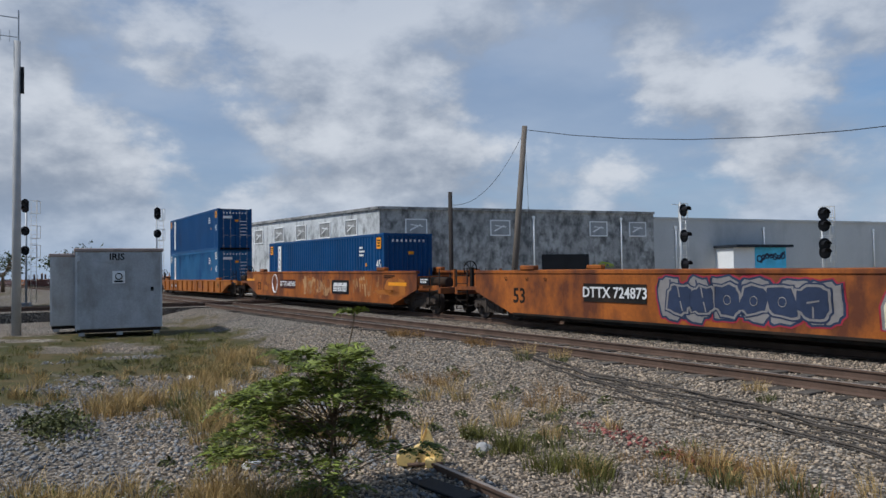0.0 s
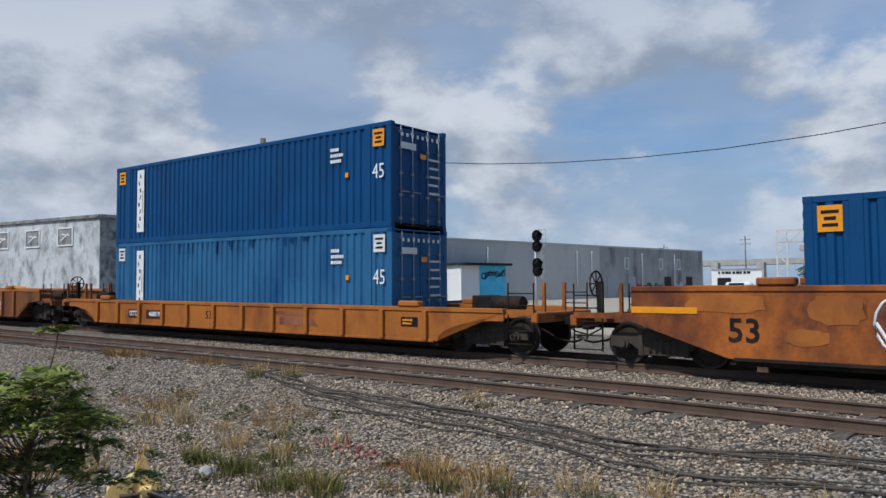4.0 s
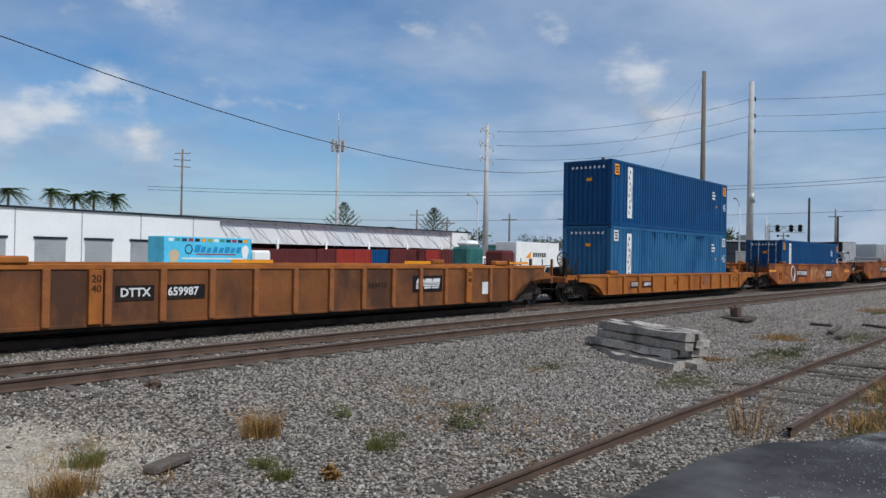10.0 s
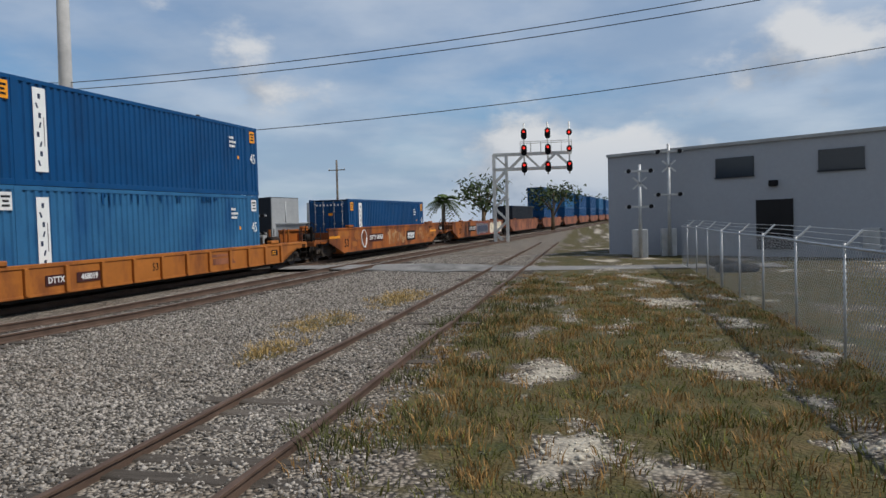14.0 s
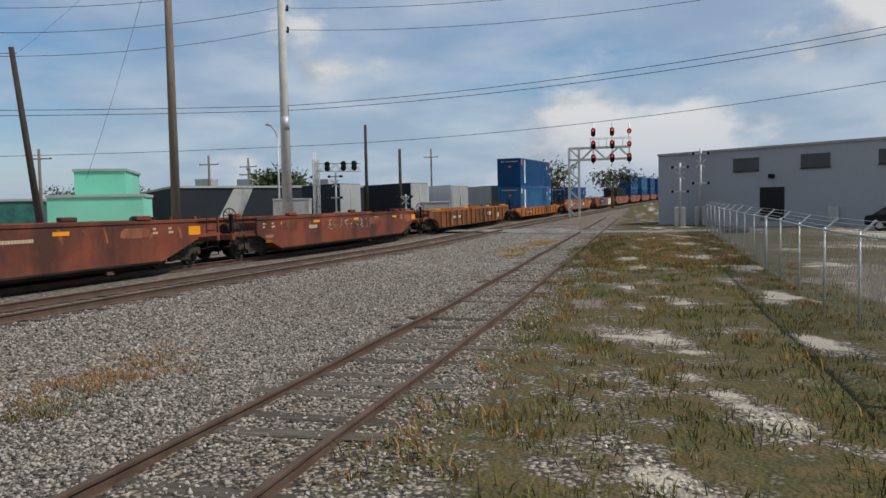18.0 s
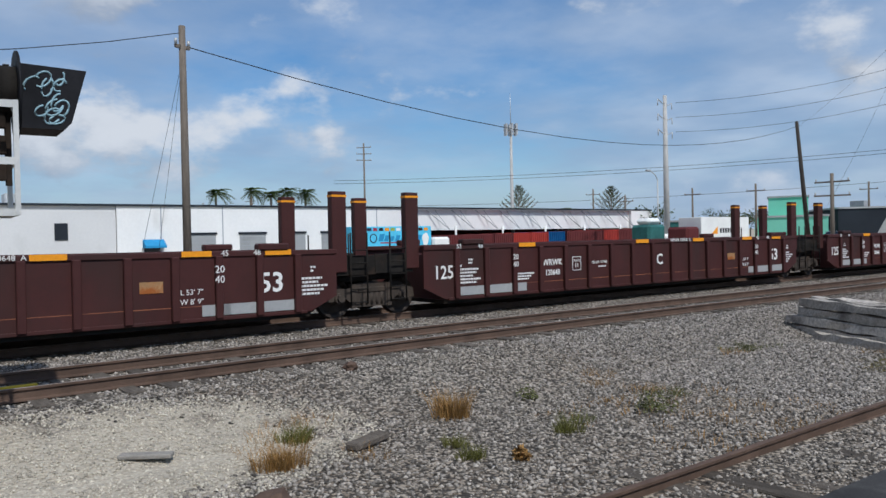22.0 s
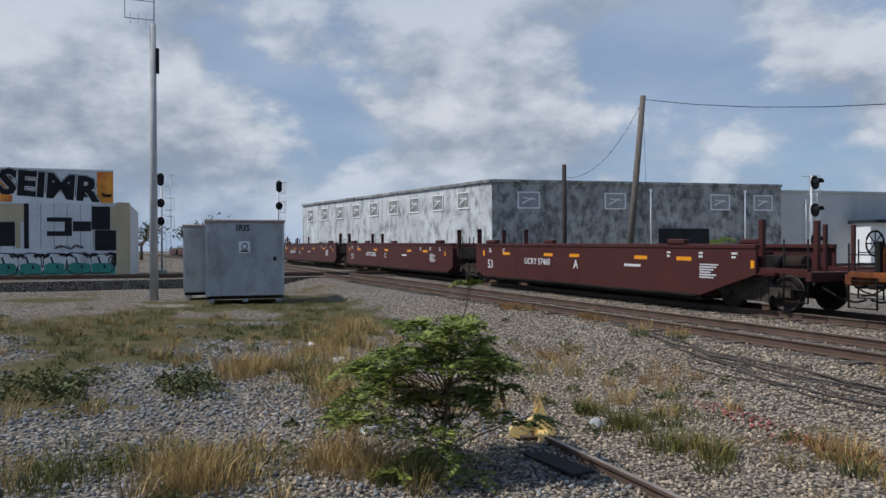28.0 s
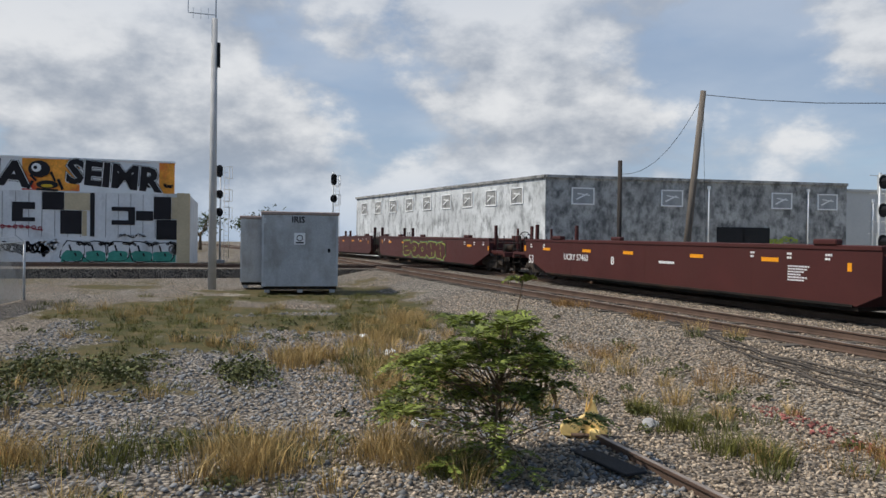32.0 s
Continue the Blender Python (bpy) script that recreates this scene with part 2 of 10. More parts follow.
M = {
    "rail": surface("rail_steel_rusty", (0.112, 0.073, 0.053), 0.75, 0.2, 0.25, 2, 30, 0.2),
    "railhead": surface("rail_head_worn", (0.30, 0.245, 0.20), 0.5, 0.35, 0.2, 2, 30, 0.05),
    "tie": surface("old_timber", (0.10, 0.085, 0.070), 0.9, 0, 0.35, 2, 22, 0.5, 0.02, per_object=0.3, stretch=(6, 1, 6), spec=0.08),
    "sleeper": surface("weathered_timber", (0.40, 0.36, 0.31), 0.9, 0, 0.3, 3, 16, 0.7, 0.02, stain=(0.10, 0.09, 0.08), per_object=0.22, stretch=(1, 6, 6)),
    "orange": surface("orange_car_paint", (0.33, 0.098, 0.018), 0.6, 0, 0.28, 0.6, 14, 0.06, stain=(0.115, 0.038, 0.018), stain_scale=0.9, stain_cut=(0.44, 0.62), streak=0.5),
    "orange_ribbed": surface("orange_ribbed_paint", (0.215, 0.080, 0.026), 0.62, 0, 0.22, 0.7, 14, 0.06, stain=(0.075, 0.036, 0.02), stain_scale=0.7, stain_cut=(0.42, 0.62), streak=0.6),
    "yellow_car": surface("yellow_car_paint", (0.375, 0.128, 0.024), 0.55, 0, 0.14, 0.8, 14, 0.05, stain=(0.20, 0.065, 0.02), stain_scale=0.8, stain_cut=(0.48, 0.68), streak=0.5),
    "rib_rust": surface("rusty_rib_paint", (0.285, 0.105, 0.034), 0.65, 0, 0.22, 0.9, 14, 0.08, stain=(0.125, 0.050, 0.026), stain_scale=1.2, stain_cut=(0.45, 0.66), streak=0.5),
    "rust_red": surface("rusty_red_car_paint", (0.205, 0.058, 0.032), 0.7, 0, 0.2, 0.7, 12, 0.08, stain=(0.075, 0.032, 0.024), stain_scale=0.5, stain_cut=(0.44, 0.64), streak=0.6),
    "faded": surface("faded_orange_paint", (0.33, 0.125, 0.062), 0.7, 0, 0.2, 0.7, 12, 0.08, stain=(0.12, 0.045, 0.03), stain_scale=0.7, stain_cut=(0.42, 0.62), streak=0.5),
    "brown": surface("brown_car_paint", (0.056, 0.0185, 0.0165), 0.6, 0, 0.16, 0.7, 14, 0.06, stain=(0.036, 0.020, 0.017), stain_scale=0.6, stain_cut=(0.5, 0.75), streak=0.6),
    "maroon": surface("maroon_car_paint", (0.068, 0.0205, 0.0175), 0.5, 0, 0.13, 0.6, 14, 0.05, stain=(0.065, 0.022, 0.018), stain_scale=0.5, stain_cut=(0.5, 0.75), streak=0.5),
    "under": surface("black_underframe", (0.020, 0.018, 0.016), 0.8, 0.1, 0.3, 2, 20, 0.2, stain=(0.05, 0.032, 0.022), stain_cut=(0.5, 0.7), spec=0.08),
    "wheel": surface("wheel_steel", (0.045, 0.036, 0.030), 0.6, 0.5, 0.25, 3, 20, 0.1),
    "steel": surface("galvanised_steel", (0.46, 0.47, 0.47), 0.5, 0.35, 0.14, 2, 25, 0.06, stain=(0.30, 0.25, 0.19), stain_cut=(0.62, 0.8)),
    "aluminium": surface("aluminium_frame", (0.62, 0.61, 0.57), 0.45, 0.3, 0.1, 2, 25, 0.04, stain=(0.40, 0.33, 0.25), stain_cut=(0.6, 0.8)),
    "silver": surface("silver_cabinet_paint", (0.42, 0.425, 0.42), 0.5, 0.1, 0.16, 0.7, 14, 0.03, stain=(0.27, 0.262, 0.24), stain_cut=(0.48, 0.70), stain_scale=1.3, streak=0.5),
    "black": surface("black_paint", (0.016, 0.016, 0.018), 0.55, 0, 0.25, 3, 25, 0.06, spec=0.08),
    "rubber": surface("black_rubber", (0.018, 0.018, 0.019), 0.8, 0, 0.2, 6, 40, 0.1),
    "white": surface("white_paint", (0.74, 0.74, 0.71), 0.6, 0, 0.07, 1, 14, 0.03),
    "yellow": surface("yellow_paint", (0.62, 0.42, 0.03), 0.6, 0, 0.15, 3, 20, 0.05, stain=(0.25, 0.19, 0.06), stain_cut=(0.55, 0.7), stain_scale=4),
    "amber": surface("amber_reflector", (0.78, 0.30, 0.015), 0.4, 0, 0.1, 4, 20, 0.02),
    "blue": surface("blue_container_paint", (0.003, 0.056, 0.165), 0.5, 0, 0.12, 0.6, 14, 0.04, stain=(0.003, 0.040, 0.120), stain_scale=0.7, stain_cut=(0.5, 0.75), streak=0.6),
    "blue_faded": surface("faded_blue_container_paint", (0.028, 0.122, 0.250), 0.6, 0, 0.13, 0.6, 14, 0.04, stain=(0.010, 0.068, 0.185), stain_scale=0.7, stain_cut=(0.48, 0.72), streak=0.7),
    "wood_pole": surface("pole_timber", (0.155, 0.130, 0.105), 0.9, 0, 0.25, 2, 14, 0.5, 0.01, stretch=(8, 8, 0.6)),
    "pole_dark": surface("tarred_pole", (0.045, 0.038, 0.033), 0.9, 0, 0.25, 2, 14, 0.4, 0.01, stretch=(8, 8, 0.6)),
    "concrete_pole": surface("concrete_pole", (0.43, 0.42, 0.40), 0.85, 0, 0.12, 1.5, 20, 0.15, 0.01),
    "asphalt": surface("slab_concrete_dark", (0.044, 0.042, 0.040), 0.9, 0, 0.4, 0.5, 35, 0.3, 0.006, stain=(0.135, 0.131, 0.124), stain_scale=0.9, stain_cut=(0.47, 0.80)),
    "concrete": surface("pale_concrete", (0.36, 0.35, 0.33), 0.9, 0, 0.15, 0.8, 22, 0.2, 0.01),
    "pale_mildew": surface("pale_weathered_render", (0.55, 0.56, 0.55), 0.92, 0, 0.18, 0.35, 5, 0.2, 0.02, stain=(0.20, 0.205, 0.20), stain_scale=1.3, stain_cut=(0.48, 0.66), streak=0.6),
    "tan_lid": surface("faded_tan_lid_paint", (0.36, 0.275, 0.235), 0.7, 0, 0.12, 1.2, 14, 0.04, stain=(0.24, 0.19, 0.16), stain_scale=1.5),
    "truck_iron": surface("dusty_cast_iron", (0.058, 0.046, 0.037), 0.85, 0.1, 0.3, 2, 20, 0.2, stain=(0.095, 0.060, 0.038), stain_cut=(0.5, 0.7)),
    "wing_wall": surface("off_white_wall_paint", (0.60, 0.60, 0.59), 0.9, 0, 0.05, 0.15, 5, 0.06, 0.02, stain=(0.50, 0.50, 0.49), stain_scale=0.3, stain_cut=(0.55, 0.75), streak=0.6),
    "road_grey": surface("worn_road", (0.225, 0.215, 0.20), 0.92, 0, 0.25, 0.9, 26, 0.3, 0.01, stain=(0.12, 0.115, 0.105), stain_scale=0.6, stain_cut=(0.46, 0.62)),
    "mildew": surface("mildewed_render", (0.36, 0.355, 0.335), 0.92, 0, 0.22, 0.35, 5, 0.2, 0.02, stain=(0.115, 0.116, 0.112), stain_scale=1.5, stain_cut=(0.42, 0.64), streak=0.3),
    "grey_wall": surface("grey_wall_paint", (0.31, 0.322, 0.325), 0.9, 0, 0.07, 0.2, 6, 0.08, 0.02, stain=(0.20, 0.207, 0.208), stain_scale=0.25, stain_cut=(0.55, 0.75), streak=0.6),
    "old_wall": surface("patched_wall", (0.33, 0.335, 0.33), 0.92, 0, 0.14, 0.25, 8, 0.15, 0.02, stain=(0.14, 0.14, 0.14), stain_scale=0.5, stain_cut=(0.5, 0.68), streak=0.75),
    "white_wall": surface("white_wall_paint", (0.76, 0.76, 0.74), 0.85, 0, 0.05, 0.15, 5, 0.05, 0.02, stain=(0.55, 0.54, 0.51), stain_scale=0.4, stain_cut=(0.6, 0.8), streak=0.8),
    "blue_grey": surface("blue_grey_wall_paint", (0.34, 0.36, 0.39), 0.9, 0, 0.05, 0.15, 5, 0.06, 0.02),
    "dark_clad": surface("dark_cladding", (0.026, 0.031, 0.039), 0.8, 0, 0.12, 0.3, 6, 0.06, spec=0.08),
    "roofing": surface("grey_roofing", (0.33, 0.34, 0.34), 0.8, 0, 0.12, 0.3, 5, 0.1),
    "opening": surface("dark_opening", (0.014, 0.014, 0.015), 0.6, 0, 0.2, 1, 10, 0.03),
    "glass": surface("dark_glazing", (0.020, 0.024, 0.028), 0.12, 0, 0.1, 1, 10, 0.0, spec=0.6),
    "red_box": surface("red_container_paint", (0.27, 0.030, 0.022), 0.6, 0, 0.14, 0.8, 12, 0.05),
    "dark_red_box": surface("dark_red_container_paint", (0.10, 0.022, 0.022), 0.65, 0, 0.14, 0.8, 12, 0.05),
    "mint": surface("mint_wall_paint", (0.20, 0.56, 0.42), 0.8, 0, 0.07, 0.3, 8, 0.05),
    "cyan": surface("cyan_print", (0.10, 0.50, 0.72), 0.6, 0, 0.15, 0.7, 5, 0.02),
    "awning": surface("blue_awning_cloth", (0.03, 0.24, 0.46), 0.8, 0, 0.1, 2, 12, 0.05),
    "loco_red": surface("red_orange_loco_paint", (0.50, 0.055, 0.018), 0.45, 0, 0.1, 0.8, 12, 0.03),
    "cable": surface("old_cable", (0.085, 0.072, 0.060), 0.9, 0, 0.3, 3, 20, 0.1),
    "wire": surface("overhead_wire", (0.020, 0.020, 0.022), 0.7, 0, 0.1, 1, 5, 0.0),
    "plank": surface("grey_driftwood", (0.26, 0.24, 0.21), 0.9, 0, 0.25, 4, 20, 0.5, 0.01, stretch=(1, 6, 6)),
    "chalk": surface("chalk_marks", (0.55, 0.55, 0.53), 0.95, 0, 0.25, 6, 40, 0.05),
    "grey_paint": surface("grey_spray_paint", (0.215, 0.20, 0.19), 0.6, 0, 0.15, 0.9, 9, 0.03),
    "cream_paint": surface("cream_spray_paint", (0.66, 0.58, 0.42), 0.6, 0, 0.15, 0.9, 9, 0.03),
    "navy_paint": surface("navy_spray_paint", (0.028, 0.04, 0.075), 0.6, 0, 0.2, 0.9, 9, 0.03),
    "crimson_paint": surface("crimson_spray_paint", (0.30, 0.03, 0.045), 0.6, 0, 0.2, 0.9, 9, 0.03),
    "teal_paint": surface("teal_spray_paint", (0.032, 0.120, 0.112), 0.6, 0, 0.3, 0.9, 9, 0.03),
    "pale_blue_paint": surface("pale_blue_spray_paint", (0.28, 0.42, 0.47), 0.6, 0, 0.2, 0.9, 9, 0.03),
    "green_paint": surface("green_spray_paint", (0.06, 0.27, 0.20), 0.6, 0, 0.2, 0.9, 9, 0.03),
    "lime_paint": surface("lime_spray_paint", (0.30, 0.36, 0.06), 0.6, 0, 0.2, 0.9, 9, 0.03),
    "mural_orange": surface("mural_orange_paint", (0.82, 0.33, 0.05), 0.7, 0, 0.3, 0.5, 7, 0.03, stain=(0.62, 0.06, 0.04), stain_scale=0.35, stain_cut=(0.48, 0.62)),
    "mural_black": surface("mural_black_paint", (0.022, 0.02, 0.022), 0.8, 0, 0.25, 0.6, 7, 0.03),
    "mural_white": surface("mural_white_paint", (0.68, 0.67, 0.65), 0.85, 0, 0.12, 0.6, 7, 0.03, stain=(0.36, 0.35, 0.34), stain_scale=0.6, stain_cut=(0.55, 0.75), streak=0.6),
    "pale_wall": surface("pale_grey_wall_paint", (0.47, 0.47, 0.45), 0.9, 0, 0.07, 0.2, 6, 0.08, 0.02, stain=(0.36, 0.36, 0.345), stain_scale=0.25, stain_cut=(0.55, 0.75), streak=0.6),
    "hut_green": surface("grey_green_hut_paint", (0.235, 0.26, 0.245), 0.7, 0, 0.1, 0.8, 12, 0.04, stain=(0.17, 0.18, 0.17), stain_scale=0.8),
    "ghost_tan": surface("worn_tan_spray_paint", (0.36, 0.205, 0.095), 0.75, 0, 0.3, 1.2, 9, 0.03, stain=(0.30, 0.095, 0.022), stain_scale=1.8, stain_cut=(0.45, 0.55)),
    "mural_tan": surface("mural_tan_paint", (0.52, 0.42, 0.27), 0.85, 0, 0.12, 0.6, 7, 0.03),
}


def signal_lamp(name, rgb, power):
    ma = bpy.data.materials.new(name)
    ma.use_nodes = True
    bs = ma.node_tree.nodes["Principled BSDF"]
    bs.inputs["Base Color"].default_value = (*rgb, 1)
    bs.inputs["Emission Color"].default_value = (*rgb, 1)
    bs.inputs["Emission Strength"].default_value = power
    return ma


M["red_lamp"] = signal_lamp("red_signal_lens", (0.9, 0.03, 0.02), 2.0)

# ---- the line of the tracks ----
LX = np.arange(-520.0, 900.0, 2.0)
LSLOPE = np.interp(LX, [-20, 20, 35, 110], [0.089, 0, 0, -0.095])
LY = np.concatenate([[0], np.cumsum((LSLOPE[1:] + LSLOPE[:-1]))])
LY += 16.72 - np.interp(30, LX, LY)
LS = np.concatenate([[0], np.cumsum(2.0 * np.sqrt(1 + ((LSLOPE[1:] + LSLOPE[:-1]) / 2) ** 2))])
LS -= np.interp(0, LX, LS)
SPACING = 4.36


def rail_z(x):
    """Rail head; the line climbs gently to the west."""
    x = np.asarray(x, float)
    return 0.55 + 0.011 * np.clip(-x, 0, 60) + 0.017 * np.clip(x - 70, 0, 260)


def line_at(s, off=0.0):
    """A place on the far track, s metres along it, and its slope; off moves it towards the far side."""
    x = float(np.interp(s, LS, LX))
    k = float(np.interp(x, LX, LSLOPE))
    h = math.hypot(1, k)
    return Vector((x - off * k / h, float(np.interp(x, LX, LY)) + off / h, float(rail_z(x)))), k


SIDING_Y, SIDING_Z = 3.80, 0.13


def siding_y(x):
    return SIDING_Y - 0.004 * np.clip(np.asarray(x, float) - 8, 0, 400)


# ---- ground ----
def bumps(x, y, s, seed):
    """Smooth random relief from a few rotated waves."""
    r = np.random.RandomState(seed)
    z = 0
    for k in range(7):
        a, f, p = r.uniform(0, 6.28), s * r.uniform(0.6, 2.2), r.uniform(0, 6.28)
        z = z + np.sin((x * np.cos(a) + y * np.sin(a)) * f + p) / 7
    return z


def ground_z(x, y):
    x, y = np.asarray(x, float), np.asarray(y, float)
    base = 0.011 * np.clip(-x - 4, 0, 60) + 0.015 * np.clip(x - 50, 0, 260)
    line = np.interp(x, LX, LY)
    top = rail_z(x) - 0.19
    near, far = line - SPACING - 1.75, line + 1.9
    z = base + np.clip((y - (near - 2.0)) / 2.0, 0, 1) * (top - base)
    z = np.where(y > far, top - np.clip((y - far) / 2.5, 0, 1) * (top - base - 0.15), z)
    z = z + 0.035 * bumps(x, y, 0.9, 3) * np.clip((near - 1.0 - y) / 2, 0, 1)
    return z


def patch(x, y, cx, cy, rx, ry):
    return np.clip(1.35 - np.sqrt(((x - cx) / rx) ** 2 + ((y - cy) / ry) ** 2), 0, 1)


def grass_weight(x, y):
    """How grassy the ground is."""
    n = 0.5 + 0.5 * bumps(x, y, 0.55, 5) + 0.35 * bumps(x, y, 1.7, 8)
    bare = np.clip((0.5 + 0.5 * bumps(x, y, 1.5, 21) + 0.5 * bumps(x, y, 3.4, 22) - 0.56) * 5, 0, 1)
    strip = (1 - 0.85 * bare) * np.clip((2.9 - y) / 0.6, 0, 1) * np.clip((x - 9) / 2, 0, 1) * np.clip((y + 5.5) / 1.2, 0, 1) * (0.45 + 0.55 * n)
    west = np.clip((-4.5 - x) / 3, 0, 1) * np.clip((8.4 - y) / 2.5, 0, 1) * np.clip(n * 1.4 - 0.42, 0, 1)
    verge = patch(x, y, -25, 0.5, 6.5, 5.0) * np.clip(n * 1.6 - 0.1, 0, 1)
    spots = patch(x, y, 19.5, 5.6, 2.6, 0.7) + patch(x, y, 27, 5.4, 2.8, 1.0) + patch(x, y, 14.5, 5.9, 1.4, 0.8) + patch(x, y, 69.5, 6.0, 1.6, 0.7) + patch(x, y, 65.8, 5.6, 1.3, 0.5) + patch(x, y, 74.5, 5.4, 2.2, 0.7)
    behind = np.clip((-3.6 - y) / 0.8, 0, 1) * np.clip((y + 16) / 4, 0, 1) * np.clip((x - 7) / 2, 0, 1) * np.clip(n * 1.2, 0, 0.9)
    return np.clip(strip + west + verge + spots * 0.8 + behind, 0, 1)


def sand_weight(x, y):
    n = 0.5 + 0.5 * bumps(x, y, 1.5, 21) + 0.5 * bumps(x, y, 3.4, 22)
    lot = np.clip((-10.5 - y) / 3.0, 0, 1) * np.clip((x - 34) / 12, 0, 1)
    bare = np.clip((2.0 - y) / 2, 0, 1) * np.clip((x - 11) / 2, 0, 1) * np.clip(n - 0.56, 0, 0.4) * 2.2
    post = patch(x, y, 1.6, 8.6, 3.4, 1.7) * 0.9
    far_lot = np.clip((y - 25) / 4, 0, 1) * 0.75
    verge = patch(x, y, -31, -0.5, 6.0, 3.0) * 0.3
    return np.clip(lot + bare + post + far_lot + verge, 0, 1)


def ground_material():
    ma = bpy.data.materials.new("ballast_and_soil")
    ma.use_nodes = True
    nt = ma.node_tree
    n, link = nt.nodes.new, nt.links.new
    bs = nt.nodes["Principled BSDF"]
    bs.inputs["Roughness"].default_value = 0.95
    bs.inputs["Specular IOR Level"].default_value = 0.2
    co = n("ShaderNodeTexCoord")

    def tex(kind, scale, **kw):
        t = n(kind)
        link(co.outputs["Object"], t.inputs["Vector"])
        t.inputs["Scale"].default_value = scale
        for k, v in kw.items():
            t.inputs[k].default_value = v
        return t

    def mix(fac, a, b):
        m = n("ShaderNodeMix")
        m.data_type = "RGBA"
        for s, v in ((0, fac), (6, a), (7, b)):
            if isinstance(v, (tuple, float, int)):
                m.inputs[s].default_value = v
            else:
                link(v, m.inputs[s])
        return m.outputs[2]

    def rng(v, a, b, lo=0.0, hi=1.0):
        t = n("ShaderNodeMapRange")
        link(v, t.inputs[0])
        for k, q in enumerate((a, b, lo, hi)):
            t.inputs[k + 1].default_value = q
        return t.outputs[0]

    def att(name):
        t = n("ShaderNodeAttribute")
        t.attribute_name = name
        return t.outputs["Fac"]

    stones = tex("ShaderNodeTexVoronoi", 19.0)
    sepc = n("ShaderNodeSeparateColor")
    link(stones.outputs["Color"], sepc.inputs[0])
    broad = tex("ShaderNodeTexNoise", 0.35, Detail=5.0).outputs[0]
    mid = tex("ShaderNodeTexNoise", 2.3, Detail=6.0).outputs[0]
    fine = tex("ShaderNodeTexNoise", 28.0, Detail=5.0).outputs[0]
    gravel = mix(rng(sepc.outputs[0], 0.0, 1.0), (0.055, 0.045, 0.036, 1), (0.48, 0.42, 0.34, 1))
    gravel = mix(rng(broad, 0.35, 0.7, 0.0, 0.5), gravel, (0.21, 0.150, 0.098, 1))
    # shade in the gaps between stones, painted into the gravel colour
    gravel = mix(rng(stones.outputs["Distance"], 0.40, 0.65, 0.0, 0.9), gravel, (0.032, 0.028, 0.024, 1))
    turf = mix(rng(mid, 0.35, 0.65), (0.052, 0.060, 0.017, 1), (0.135, 0.098, 0.042, 1))
    turf = mix(rng(fine, 0.3, 0.7, 0.0, 0.5), turf, (0.060, 0.050, 0.025, 1))
    sand = mix(rng(fine, 0.3, 0.7), (0.33, 0.285, 0.218, 1), (0.49, 0.44, 0.35, 1))
    sand = mix(rng(mid, 0.45, 0.75, 0.0, 0.5), sand, (0.30, 0.27, 0.22, 1))
    jag = n("ShaderNodeMath")
    jag.operation = "ADD"
    link(att("turf"), jag.inputs[0])
    link(rng(mid, 0.3, 0.7, -0.28, 0.28), jag.inputs[1])
    jag2 = n("ShaderNodeMath")
    jag2.operation = "ADD"
    link(att("sand"), jag2.inputs[0])
    link(rng(mid, 0.3, 0.7, 0.25, -0.25), jag2.inputs[1])
    col = mix(rng(jag2.outputs[0], 0.35, 0.6), gravel, sand)
    col = mix(rng(jag.outputs[0], 0.35, 0.6), col, turf)
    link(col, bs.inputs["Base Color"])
    bp = n("ShaderNodeBump")
    bp.inputs["Strength"].default_value, bp.inputs["Distance"].default_value = 0.9, 0.03
    link(stones.outputs["Distance"], bp.inputs["Height"])
    bp.invert = True
    link(bp.outputs[0], bs.inputs["Normal"])
    return ma


M["ground"] = ground_material()


def grid_lines(lo, hi, step, reach, grow=1.25):
    v = list(np.arange(lo, hi + 1e-6, step))
    d, a, b = step, lo, hi
    left, right = [], []
    while b < reach:
        d *= grow
        a, b = a - d, b + d
        left.append(a)
        right.append(b)
    return np.array(left[::-1] + v + right)


def build_ground():
    gx, gy = grid_lines(-34, 100, 0.4, 2600), grid_lines(-7, 24, 0.35, 2600)
    X, Y = np.meshgrid(gx, gy, indexing="ij")
    Z = ground_z(X, Y)
    nx, ny = len(gx), len(gy)
    co = np.stack([X, Y, Z], -1).reshape(-1, 3)
    idx = np.arange(nx * ny).reshape(nx, ny)
    q = np.stack([idx[:-1, :-1], idx[1:, :-1], idx[1:, 1:], idx[:-1, 1:]], -1).reshape(-1, 4)
    me = bpy.data.meshes.new("ground")
    me.from_pydata(co.tolist(), [], q.tolist())
    for name, fn in (("turf", grass_weight), ("sand", sand_weight)):
        at = me.attributes.new(name, "FLOAT", "POINT")
        at.data.foreach_set("value", fn(X, Y).reshape(-1).astype(np.float32))
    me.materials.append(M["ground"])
    me.polygons.foreach_set("use_smooth", np.ones(len(me.polygons), bool))
    tagged(new("ground", me), "grey ballast gravel with dry grass and pale sand", "ground", kind="structure")


build_ground()


# ---- tracks ----
def rail_profile():
    return [(-0.070, -0.17), (0.070, -0.17), (0.070, -0.155), (0.014, -0.135), (0.012, -0.045), (0.036, -0.032), (0.036, -0.004), (0.028, 0.0), (-0.028, 0.0), (-0.036, -0.004), (-0.036, -0.032), (-0.012, -0.045), (-0.014, -0.135), (-0.070, -0.155)]


